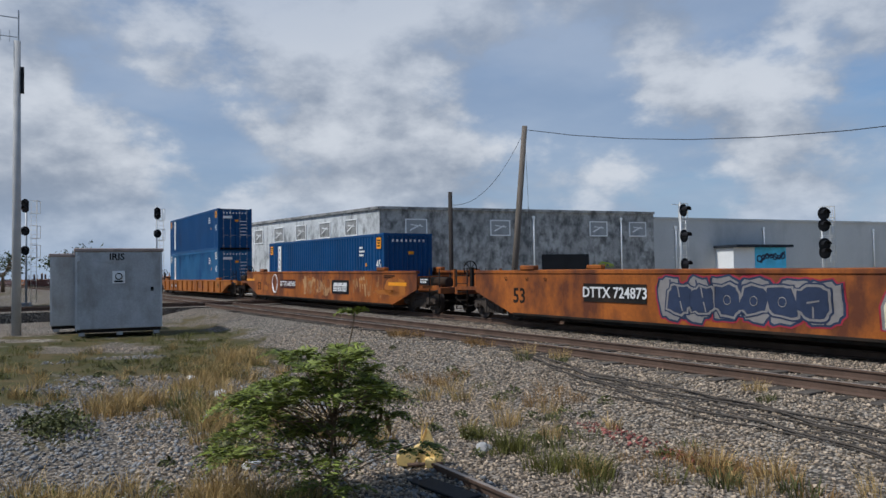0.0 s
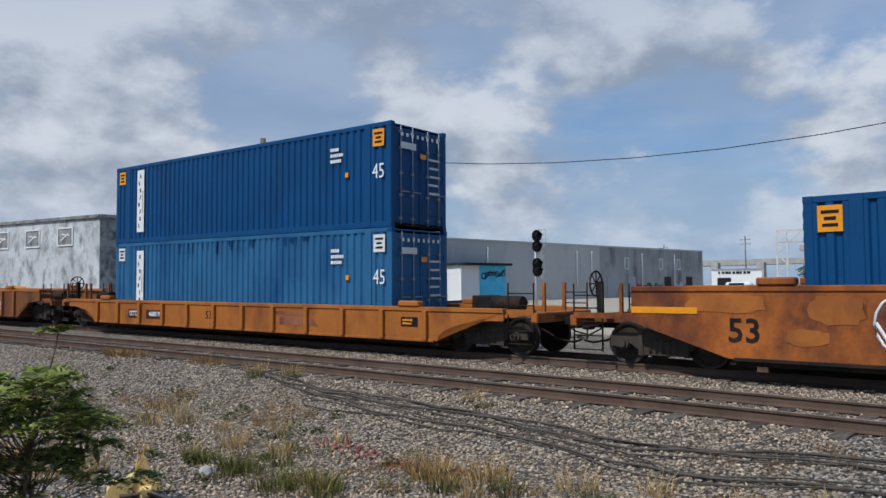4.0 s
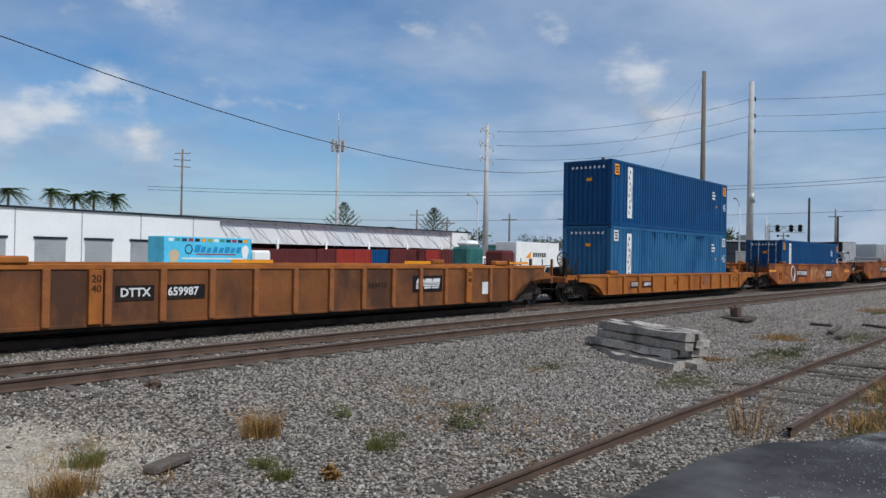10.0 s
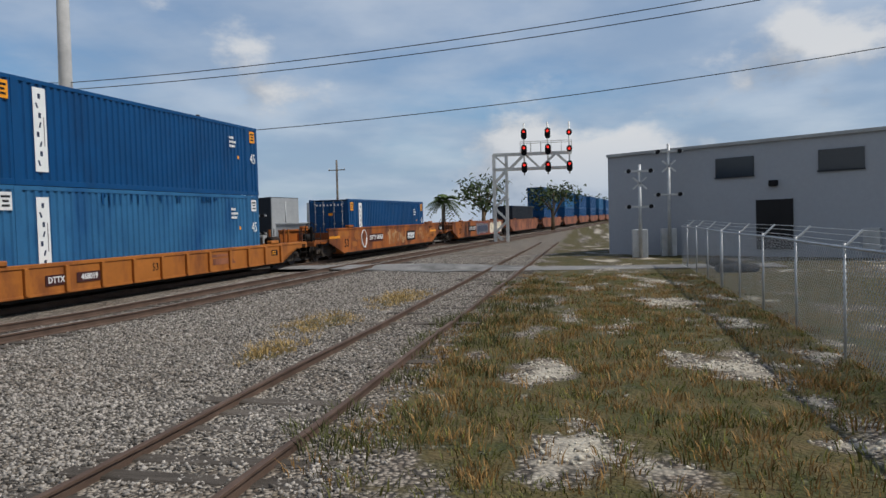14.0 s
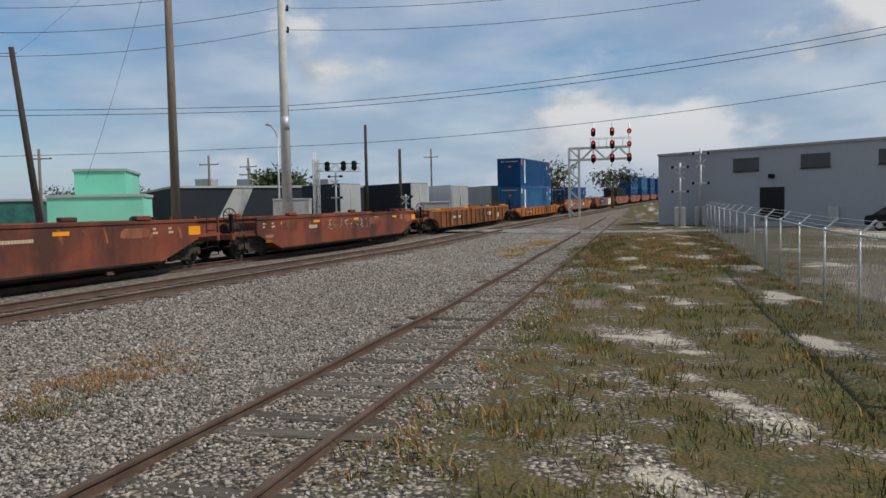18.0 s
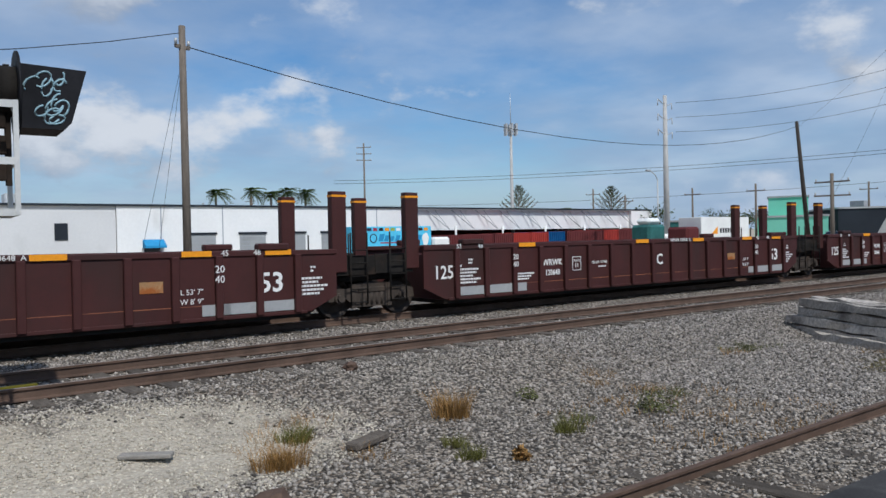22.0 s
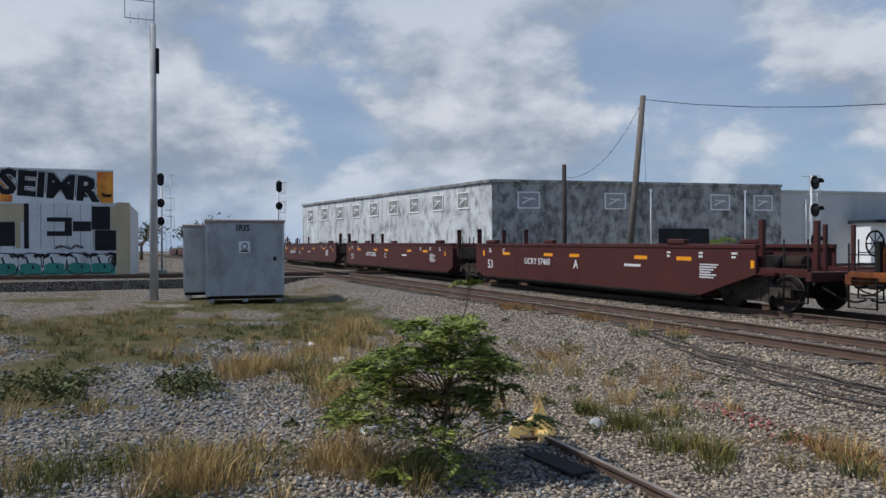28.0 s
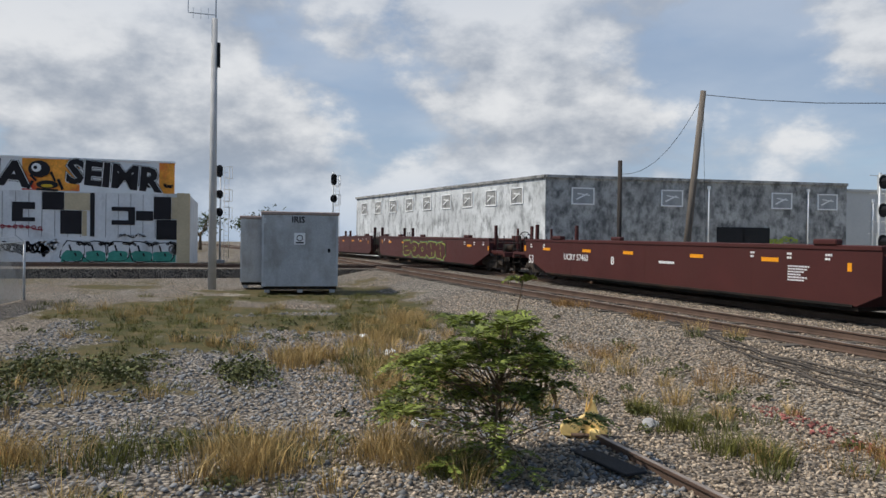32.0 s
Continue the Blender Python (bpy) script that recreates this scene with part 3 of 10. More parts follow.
def rail(name, points, parent, worn=True):
    """A rail along points (place, sideways direction); its running face is bright."""
    prof = rail_profile()
    co, faces, mats = [], [], []
    for p, side in points:
        for u, v in prof:
            co.append((p[0] + side[0] * u, p[1] + side[1] * u, p[2] + v))
    k = len(prof)
    for i in range(len(points) - 1):
        for j in range(k):
            faces.append((i * k + j, i * k + (j + 1) % k, (i + 1) * k + (j + 1) % k, (i + 1) * k + j))
            mats.append(1 if j == 7 and worn else 0)
    me = bpy.data.meshes.new(name)
    me.from_pydata(co, [], faces)
    me.materials.append(M["rail"])
    me.materials.append(M["railhead"])
    me.polygons.foreach_set("material_index", mats)
    me.update()
    ob = new(name, me)
    ob.parent = parent
    return ob


def main_track(name, off, label, s0, s1, tie_span):
    track = thing(name, label, "railway track", "parallel main tracks", kind="structure")
    for side in (-0.7525, 0.7525):
        pts = []
        for s in np.arange(s0, s1, 4.0):
            p, k = line_at(s, off + side)
            h = math.hypot(1, k)
            pts.append((p, (-k / h, 1 / h)))
        rail("rail", pts, track)
    bm = block(B(), -0.115, 0.115, -1.3, 1.3, -0.20, -0.155, 0.01)
    first = part("tie", bm, M["tie"], track)
    spots = np.arange(tie_span[0], tie_span[1], 0.55)
    for i, s in enumerate(spots):
        p, k = line_at(s, off)
        m = pose(p.x, p.y, p.z + RND.uniform(-0.024, 0.004), 0, 0, math.degrees(math.atan(k)) + RND.uniform(-1, 1))
        if i == 0:
            first.matrix_basis = m
        else:
            share("tie", first.data, m, track)
    return track


near_track = main_track("near_track", -SPACING, "rusty railway track on grey ballast with timber ties", -330, 420, (-38, 92))
far_track = main_track("far_track", 0.0, "railway track under the passing train on grey ballast", -330, 640, (-30, 34))


def siding():
    track = thing("siding_track", "old rusty siding track with rotten ties sunk in gravel", "railway track", kind="structure")
    for side in (-0.7525, 0.7525):
        pts = []
        for x in np.arange(0.5 if side > 0 else 11.0, 120, 1.5):
            pts.append((Vector((x, float(siding_y(x)) + side, SIDING_Z + 0.015 * max(0.0, x - 50) + 0.012 * math.sin(x * 0.7 + side))), (0.0, 1.0)))
        rail("rail", pts, track, False)
    bm = block(B(), -0.12, 0.12, -1.25, 1.25, -0.16, 0.0, 0.02)
    for v in bm.verts:
        v.co += Vector((RND.uniform(-0.012, 0.012), RND.uniform(-0.05, 0.05), RND.uniform(-0.012, 0.01)))
    first = part("tie", bm, M["tie"], track)
    for i, x in enumerate(np.arange(1.0, 86, 0.56)):
        m = pose(x + RND.uniform(-0.05, 0.05), float(siding_y(x)) + RND.uniform(-0.08, 0.08), SIDING_Z + 0.015 * max(0.0, x - 50) - 0.125 + (0.018 if x > 20 else 0.034 if x > 11.5 else 0.012 if x < 8.6 else -0.03) + RND.uniform(-0.05, 0.012), RND.uniform(-1, 1), 0, RND.uniform(-3, 3))
        if i == 0:
            first.matrix_basis = m
        else:
            share("tie", first.data, m, track)


siding()


# ---- loose stone ----
def scatter(name, label, count, region, size, material, lift=0.4, seed=1, keep=None, squash=0.65):
    """Many small broken stones in one mesh."""
    r = np.random.RandomState(seed)
    x = r.uniform(region[0], region[1], count)
    y = r.uniform(region[2], region[3], count)
    if keep is not None:
        ok = keep(x, y, r.uniform(0, 1, count))
        x, y = x[ok], y[ok]
    n = len(x)
    base = np.array([[1, 0, 0], [-1, 0, 0], [0, 1, 0], [0, -1, 0], [0, 0, 1], [0, 0, -1]], float)
    tri = np.array([[0, 2, 4], [2, 1, 4], [1, 3, 4], [3, 0, 4], [2, 0, 5], [1, 2, 5], [3, 1, 5], [0, 3, 5]])
    s = size[0] + (size[1] - size[0]) * r.uniform(0, 1, n) ** 2.2
    v = base[None] * (s[:, None, None] * r.uniform(0.6, 1.25, (n, 6, 1)))
    v[:, :, 2] *= squash
    v += r.normal(0, 0.12, (n, 6, 3)) * s[:, None, None]
    a, b = r.uniform(0, 6.28, n), r.normal(0, 0.5, n)
    ca, sa, cb, sb = np.cos(a)[:, None], np.sin(a)[:, None], np.cos(b)[:, None], np.sin(b)[:, None]
    px, py, pz = v[..., 0], v[..., 1], v[..., 2]
    py, pz = py * cb - pz * sb, py * sb + pz * cb
    px, py = px * ca - py * sa, px * sa + py * ca
    z = ground_z(x, y) + s * squash * lift
    co = np.stack([px + x[:, None], py + y[:, None], pz + z[:, None]], -1).reshape(-1, 3)
    faces = (tri[None] + 6 * np.arange(n)[:, None, None]).reshape(-1, 3)
    me = bpy.data.meshes.new(name)
    me.vertices.add(len(co))
    me.vertices.foreach_set("co", co.astype(np.float32).ravel())
    me.loops.add(faces.size)
    me.loops.foreach_set("vertex_index", faces.astype(np.int32).ravel())
    me.polygons.add(len(faces))
    me.polygons.foreach_set("loop_start", np.arange(0, faces.size, 3, dtype=np.int32))
    me.update(calc_edges=True)
    me.materials.append(material)
    return tagged(new(name, me), label, "gravel", kind="stuff")


M["stone"] = surface("ballast_stone", (0.255, 0.228, 0.195), 0.9, 0, 0.15, 3, 40, 0.15, 0.01, per_island=0.78)
M["warm_stone"] = surface("dusty_ballast_stone", (0.335, 0.264, 0.190), 0.9, 0, 0.15, 3, 40, 0.15, 0.01, per_island=0.72)
M["siding_stone"] = surface("siding_ballast_stone", (0.225, 0.202, 0.178), 0.9, 0, 0.15, 3, 40, 0.15, 0.01, per_island=0.8)
M["pale_stone"] = surface("crushed_limestone", (0.45, 0.405, 0.325), 0.9, 0, 0.12, 3, 40, 0.1, 0.01, per_island=0.35)
M["blue_stone"] = surface("grey_ballast_stone", (0.212, 0.208, 0.20), 0.9, 0, 0.15, 3, 40, 0.1, 0.01, per_island=0.5)
M["red_stone"] = surface("red_marked_stone", (0.26, 0.09, 0.075), 0.9, 0, 0.2, 3, 40, 0.1, 0.01, per_island=0.45)


def open_ground(x, y, u):
    line = np.interp(x, LX, LY) - SPACING
    on_rail = (np.abs(np.abs(y - line) - 0.7525) < 0.09) | ((np.abs(np.abs(y - siding_y(x)) - 0.7525) < 0.1) & (x > 0.3))
    tie = ((np.abs(y - line) < 1.35) & (u > 0.82)) | ((np.abs(y - siding_y(x)) < 1.1) & (x > 9.5) & (u > 0.62))
    on_slab = (y < 2.75) & (x > -3) & (x < 11)
    g = grass_weight(x, y)
    return ~on_rail & ~on_slab & ~tie & (u > g * 0.9)


def thinned(reach):
    def keep(x, y, u):
        r = np.hypot(x, y)
        return open_ground(x, y, u) & (u < np.clip(reach / np.maximum(r, 0.1), 0, 1) ** 1.6) & (y < np.interp(x, LX, LY) + 2.4) & (sand_weight(x, y) < 0.28 + 0.35 * u)
    return keep


scatter("ballast", "loose broken ballast stones", 270000, (-3, 34, 1.0, 19), (0.013, 0.037), M["stone"], seed=4, keep=thinned(13.0))
scatter("ballast", "loose broken ballast stones dusted with tan soil", 150000, (-26, -3, 1.0, 19), (0.014, 0.040), M["warm_stone"], seed=14, keep=thinned(13.0))
scatter("ballast", "loose pale limestone chips round the signal mast", 30000, (-1.8, 6.4, 6.4, 11.2), (0.010, 0.028), M["pale_stone"], seed=5, keep=lambda x, y, u: open_ground(x, y, u) & (sand_weight(x, y) > 0.25))
scatter("ballast", "clean blue-grey ballast heaps in the weeds", 16000, (-24, -6.5, -4.5, 4.5), (0.02, 0.055), M["blue_stone"], seed=6, keep=lambda x, y, u: (grass_weight(x, y) < 0.6) & (u < np.clip(13 / np.hypot(x, y), 0, 1)))
scatter("ballast", "ballast stones sprayed with red marking paint", 500, (-9.6, -6.4, 6.8, 7.6), (0.02, 0.05), M["red_stone"], lift=0.6, seed=7, keep=lambda x, y, u: np.abs(y - 7.2 + 0.1 * (x + 8)) < 0.28 * u + 0.05)
scatter("ballast", "grey ballast stones between the siding and the main line", 120000, (10, 48, 4.2, 11.0), (0.015, 0.038), M["siding_stone"], seed=8, keep=lambda x, y, u: open_ground(x, y, u) & (u < np.clip(1.35 - x / 55, 0.2, 1)))
scatter("ballast", "limestone chips in the bare patches of the grass strip", 22000, (10.5, 42, -3.4, 2.6), (0.02, 0.05), M["pale_stone"], seed=9, keep=lambda x, y, u: sand_weight(x, y) > 0.15 + 0.3 * u)

scatter("ballast", "grey ballast stones along the middle of the siding", 80000, (33, 62, 1.8, 12.5), (0.017, 0.042), M["stone"], seed=12, keep=lambda x, y, u: open_ground(x, y, u) & (y < np.interp(x, LX, LY) - 2.0))
scatter("ballast", "pale grey ballast stones beside the far end of the siding", 130000, (59, 98, 2.2, 13.5), (0.017, 0.042), M["stone"], seed=10, keep=lambda x, y, u: open_ground(x, y, u) & (u < np.clip(1.9 - (x - 58) / 26, 0.25, 1)) & (y < np.interp(x, LX, LY) - 2.0) & ((x < 85) | (x > 88.4)))
scatter("ballast", "limestone chips in the bare patches further along the strip", 16000, (60, 90, -3.8, 2.8), (0.02, 0.05), M["pale_stone"], seed=11, keep=lambda x, y, u: sand_weight(x, y) > 0.15 + 0.3 * u)

# ---- the train ----
# Each vehicle is built round its own middle at the rail head, +x ahead, the side towards the camera at -y.
W = 1.46
MESH = {}


def piece(name, key, make, material, parent, m=None, label=""):
    """A part whose mesh is shared with all its like."""
    if key not in MESH:
        ob = part(name, make(), material, parent, label)
        MESH[key] = ob.data
    else:
        ob = new(name, MESH[key])
        ob.parent = parent
        if label:
            tagged(ob, label)
    if m is not None:
        ob.matrix_basis = m
    return ob


def wheel_mesh():
    bm = B()
    n, r = 24, 0.46
    ring = [[bm.verts.new((q * math.cos(2 * math.pi * k / n), w, q * math.sin(2 * math.pi * k / n))) for w, q in ((0.03, 0.02), (0.075, 0.10), (0.03, 0.16), (0.015, 0.33), (0.065, 0.40), (0.075, r - 0.01), (-0.04, r), (-0.055, r + 0.025), (-0.07, r + 0.02), (-0.06, 0.39), (-0.02, 0.3), (-0.02, 0.02))] for k in range(n)]
    m = len(ring[0])
    for k in range(n):
        a, b = ring[k], ring[(k + 1) % n]
        for j in range(m - 1):
            bm.faces.new((a[j], b[j], b[j + 1], a[j + 1]))
    for k in range(4):
        c, s = math.cos(k * 1.571 + 0.4), math.sin(k * 1.571 + 0.4)
        block(bm, 0.24 * c - 0.035, 0.24 * c + 0.035, 0.02, 0.032, 0.24 * s - 0.035, 0.24 * s + 0.035)
    bmesh.ops.recalc_face_normals(bm, faces=bm.faces[:])
    return bm


def frame_mesh():
    bm = B()
    top = [(-1.22, 0.40), (-1.20, 0.62), (-0.95, 0.70), (-0.6, 0.68), (-0.42, 0.80), (0.42, 0.80), (0.6, 0.68), (0.95, 0.70), (1.20, 0.62), (1.22, 0.40), (1.0, 0.40), (0.72, 0.46), (0.42, 0.24), (-0.42, 0.24), (-0.72, 0.46), (-1.0, 0.40)]
    slab_xz(bm, top, -0.06, 0.06)
    for s in (-1, 1):
        rod(bm, (s * 0.89, -0.14, 0.47), (s * 0.89, 0.10, 0.47), 0.13, n=12)
        rod(bm, (s * 0.89, -0.20, 0.47), (s * 0.89, -0.14, 0.47), 0.085, n=8)
        block(bm, s * 0.50 - 0.06, s * 0.50 + 0.06, -0.08, 0.08, 0.22, 0.78, 0.01)
    for k in range(5):
        rod(bm, (-0.28 + 0.14 * k, -0.02, 0.28), (-0.28 + 0.14 * k, -0.02, 0.60), 0.055, n=8)
    block(bm, -0.38, 0.38, -0.09, 0.09, 0.58, 0.70, 0.015)
    return bm


def truck(parent, x):
    """A bogie: bolster, two side frames, four wheels on their axles."""
    bm = block(B(), -0.2, 0.2, -1.0, 1.0, 0.45, 0.82, 0.03)
    for s in (-0.89, 0.89):
        rod(bm, (s, -0.8, 0.46), (s, 0.8, 0.46), 0.08, n=8)
    MESH.setdefault("bolster", None)
    if MESH["bolster"] is None:
        t = part("truck", bm, M["under"], parent)
        MESH["bolster"] = t.data
    else:
        bm.free()
        t = new("truck", MESH["bolster"])
        t.parent = parent
    t.matrix_basis = pose(x, 0, 0)
    for s in (-1, 1):
        piece("side_frame", "side_frame", frame_mesh, M["truck_iron"], t, pose(0, s * 1.0, 0, 0, 0, 0 if s < 0 else 180))
        for a in (-0.89, 0.89):
            w = piece("wheel", "wheel", wheel_mesh, M["wheel"], t, pose(a, s * 0.78, 0.46, 0, 0, 0 if s > 0 else 180))
            WHEELS.append((parent, w, s, a))
    return t


WHEELS = []


def coupler_mesh():
    bm = B()
    block(bm, -1.0, 0.25, -0.09, 0.09, 0.72, 0.92, 0.02)
    block(bm, 0.2, 0.46, -0.17, 0.10, 0.66, 0.97, 0.04)
    tube(bm, [(-0.5, -0.35, 0.66), (0.0, -0.33, 0.40), (0.35, -0.25, 0.34), (0.5, -0.1, 0.40)], 0.028, 6)
    tube(bm, [(-0.4, 0.4, 0.8), (0.1, 0.36, 0.55), (0.5, 0.2, 0.5)], 0.02, 6)
    return bm


def side_end(end, foot, bottom, rise, top, curved):
    """The outline of the side plate at its end, from the top down to where it is full depth."""
    if curved:
        w = end - foot
        return [(end, top), (end, rise)] + [(foot + w * (1 - math.sin(a)) * 0.95, rise - (rise - bottom) * (1 - math.cos(a))) for a in (0.2, 0.5, 0.8, 1.1, 1.35)] + [(foot, bottom)]
    return [(end, top), (end, rise), (foot, bottom)]


def reflector(parent, x, z, y=-W - 0.004):
    piece("reflector", "reflector", lambda: block(B(), -0.30, 0.30, -0.004, 0.004, -0.055, 0.055), M["amber"], parent, pose(x, y, z))


def stencil(parent, x, z, w, h, rows, mat_key="white", y=-W - 0.004):
    """Small unreadable stencilled lines."""
    bm = B()
    for k in range(rows):
        ww = w * (0.55 + 0.45 * ((k * 37 + int(x * 10)) % 10) / 10)
        zz = h / 2 - (k + 0.5) * h / rows
        a, n = -w / 2, 0
        while a < ww - w / 2 - 0.02:
            b = min(a + 0.05 + 0.05 * ((n * 53 + k * 17) % 7) / 7, ww - w / 2)
            block(bm, a, b, -0.003, 0.003, zz - h / rows * 0.28, zz + h / rows * 0.28)
            a, n = b + 0.02, n + 1
    ob = part("stencil", bm, M[mat_key], parent)
    tagged(ob, "small stencilled lines", kind="stuff")
    ob.matrix_basis = pose(x, y, z)


def end_gear(parent, L, e, paint, ladder=True, wheel=False, tall=0.0):
    """The platform, rails, ladder, brake gear and coupler at the end e (+1 ahead, -1 behind) of a car."""
    deck = block(B(), min(e * (L / 2 - 3.7), e * (L / 2 - 0.45)), max(e * (L / 2 - 3.7), e * (L / 2 - 0.45)), -0.55, 0.55, 0.86, 1.02, 0.02)
    part("end_platform", deck, M[paint], parent)
    bm = block(B(), min(e * (L / 2 - 0.62), e * (L / 2 - 0.45)), max(e * (L / 2 - 0.62), e * (L / 2 - 0.45)), -1.35, 1.35, 0.82, 1.06, 0.02)
    part("end_sill", bm, M[paint], parent)
    piece("coupler", "coupler", coupler_mesh, M["under"], parent, pose(e * (L / 2 - 0.46), 0, 0, 0, 0, 0 if e > 0 else 180))
    for s in (-1, 1):
        bm = B()
        x = e * (L / 2 - 0.55)
        x2 = e * (L / 2 - 1.25)
        rod(bm, (x, s * 1.33, 0.30), (x, s * 1.33, 1.75 + tall * 0.2), 0.022, n=6)
        rod(bm, (x2, s * 1.33, 0.30), (x2, s * 1.33, 1.75 + tall * 0.2), 0.022, n=6)
        for z in (0.32, 0.62, 0.92, 1.22, 1.5):
            rod(bm, (x, s * 1.33, z), (x2, s * 1.33, z), 0.016, n=6)
        part("ladder", bm, M["under"], parent)
        bm = B()
        block(bm, min(x, x - e * 3.0), max(x, x - e * 3.0), s * 1.28 - 0.07, s * 1.28 + 0.07, 1.00, 1.12)
        part("side_sill", bm, M[paint], parent)
    bm = B()
    rod(bm, (e * (L / 2 - 2.4), -0.25, 1.22), (e * (L / 2 - 1.5), -0.25, 1.22), 0.20, n=12)
    block(bm, min(e * (L / 2 - 3.2), e * (L / 2 - 2.6)), max(e * (L / 2 - 3.2), e * (L / 2 - 2.6)), -0.1, 0.45, 1.02, 1.42, 0.03)
    part("brake_reservoir", bm, M["under"], parent)
    for s in (-0.5, 0.5):
        part("end_post", block(B(), min(e * (L / 2 - 0.8), e * (L / 2 - 0.72)), max(e * (L / 2 - 0.8), e * (L / 2 - 0.72)), s - 0.04, s + 0.04, 1.0, 1.75 + tall), M[paint], parent)
    if wheel:
        bm = B()
        ring = [(0, 0.28 * math.cos(k * math.pi / 8), 0.28 * math.sin(k * math.pi / 8)) for k in range(17)]
        tube(bm, ring, 0.022, 6)
        for k in range(4):
            a = k * math.pi / 4
            rod(bm, (0, 0.27 * math.cos(a), 0.27 * math.sin(a)), (0, -0.27 * math.cos(a), -0.27 * math.sin(a)), 0.014, n=5)
        ob = part("brake_wheel", bm, M["under"], parent)
        ob.matrix_basis = pose(e * (L / 2 - 0.9), -0.95, 1.75)
        bm = bar(B(), (e * (L / 2 - 1.0), -0.95, 1.0), (e * (L / 2 - 1.0), -0.95, 1.8), 0.12)
        part("brake_stand", bm, M["under"], parent)


def joint_gear(parent, L, e, paint, posts):
    """The end of an articulated unit, over the shared bogie."""
    a, b = sorted((e * (L / 2 - 1.1), e * (L / 2 + 0.0)))
    part("joint_box", block(B(), a, b, -0.9, 0.9, 0.85, 1.20, 0.03), M["under"], parent)
    for s in (-1, 1):
        part("joint_panel", block(B(), a, b - 0.02, s * 1.22 - 0.03, s * 1.22 + 0.03, 1.02, 1.48, 0.008), M["under"], parent)
        bm = B()
        x = e * (L / 2 - 0.8)
        rod(bm, (x, s * 1.36, 0.35), (x, s * 1.36, 2.0), 0.022, n=6)
        rod(bm, (x + e * 0.45, s * 1.36, 0.35), (x + e * 0.45, s * 1.36, 2.0), 0.022, n=6)
        for z in (0.4, 0.7, 1.0, 1.3, 1.6):
            rod(bm, (x, s * 1.36, z), (x + e * 0.45, s * 1.36, z), 0.016, n=6)
        part("ladder", bm, M["under"], parent)
    if posts:
        w = 0.19 if posts > 2.8 else 0.05
        for s in (-1.2, 1.2):
            xm = e * (L / 2 - 1.05)
            gd = part("corner_guide", block(B(), xm - w, xm + w, s - 0.1, s + 0.1, 1.1, posts, 0.015), M[paint], parent)
            part("guide_cap", block(B(), xm - w - 0.004, xm + w + 0.004, s - 0.104, s + 0.104, posts - 0.13, posts - 0.08), M["amber" if posts > 2.8 else "under"], gd)
    if e < 0:
        truck(parent, -L / 2)


RIB_AT = {}


def between_ribs(car, x):
    """The middle of the panel between two ribs that is nearest to x."""
    v = sorted(set(RIB_AT[car.name]))
    mids = [(a + b) / 2 for a, b in zip(v, v[1:])]
    return min(mids, key=lambda q: abs(q - x)) if mids else x


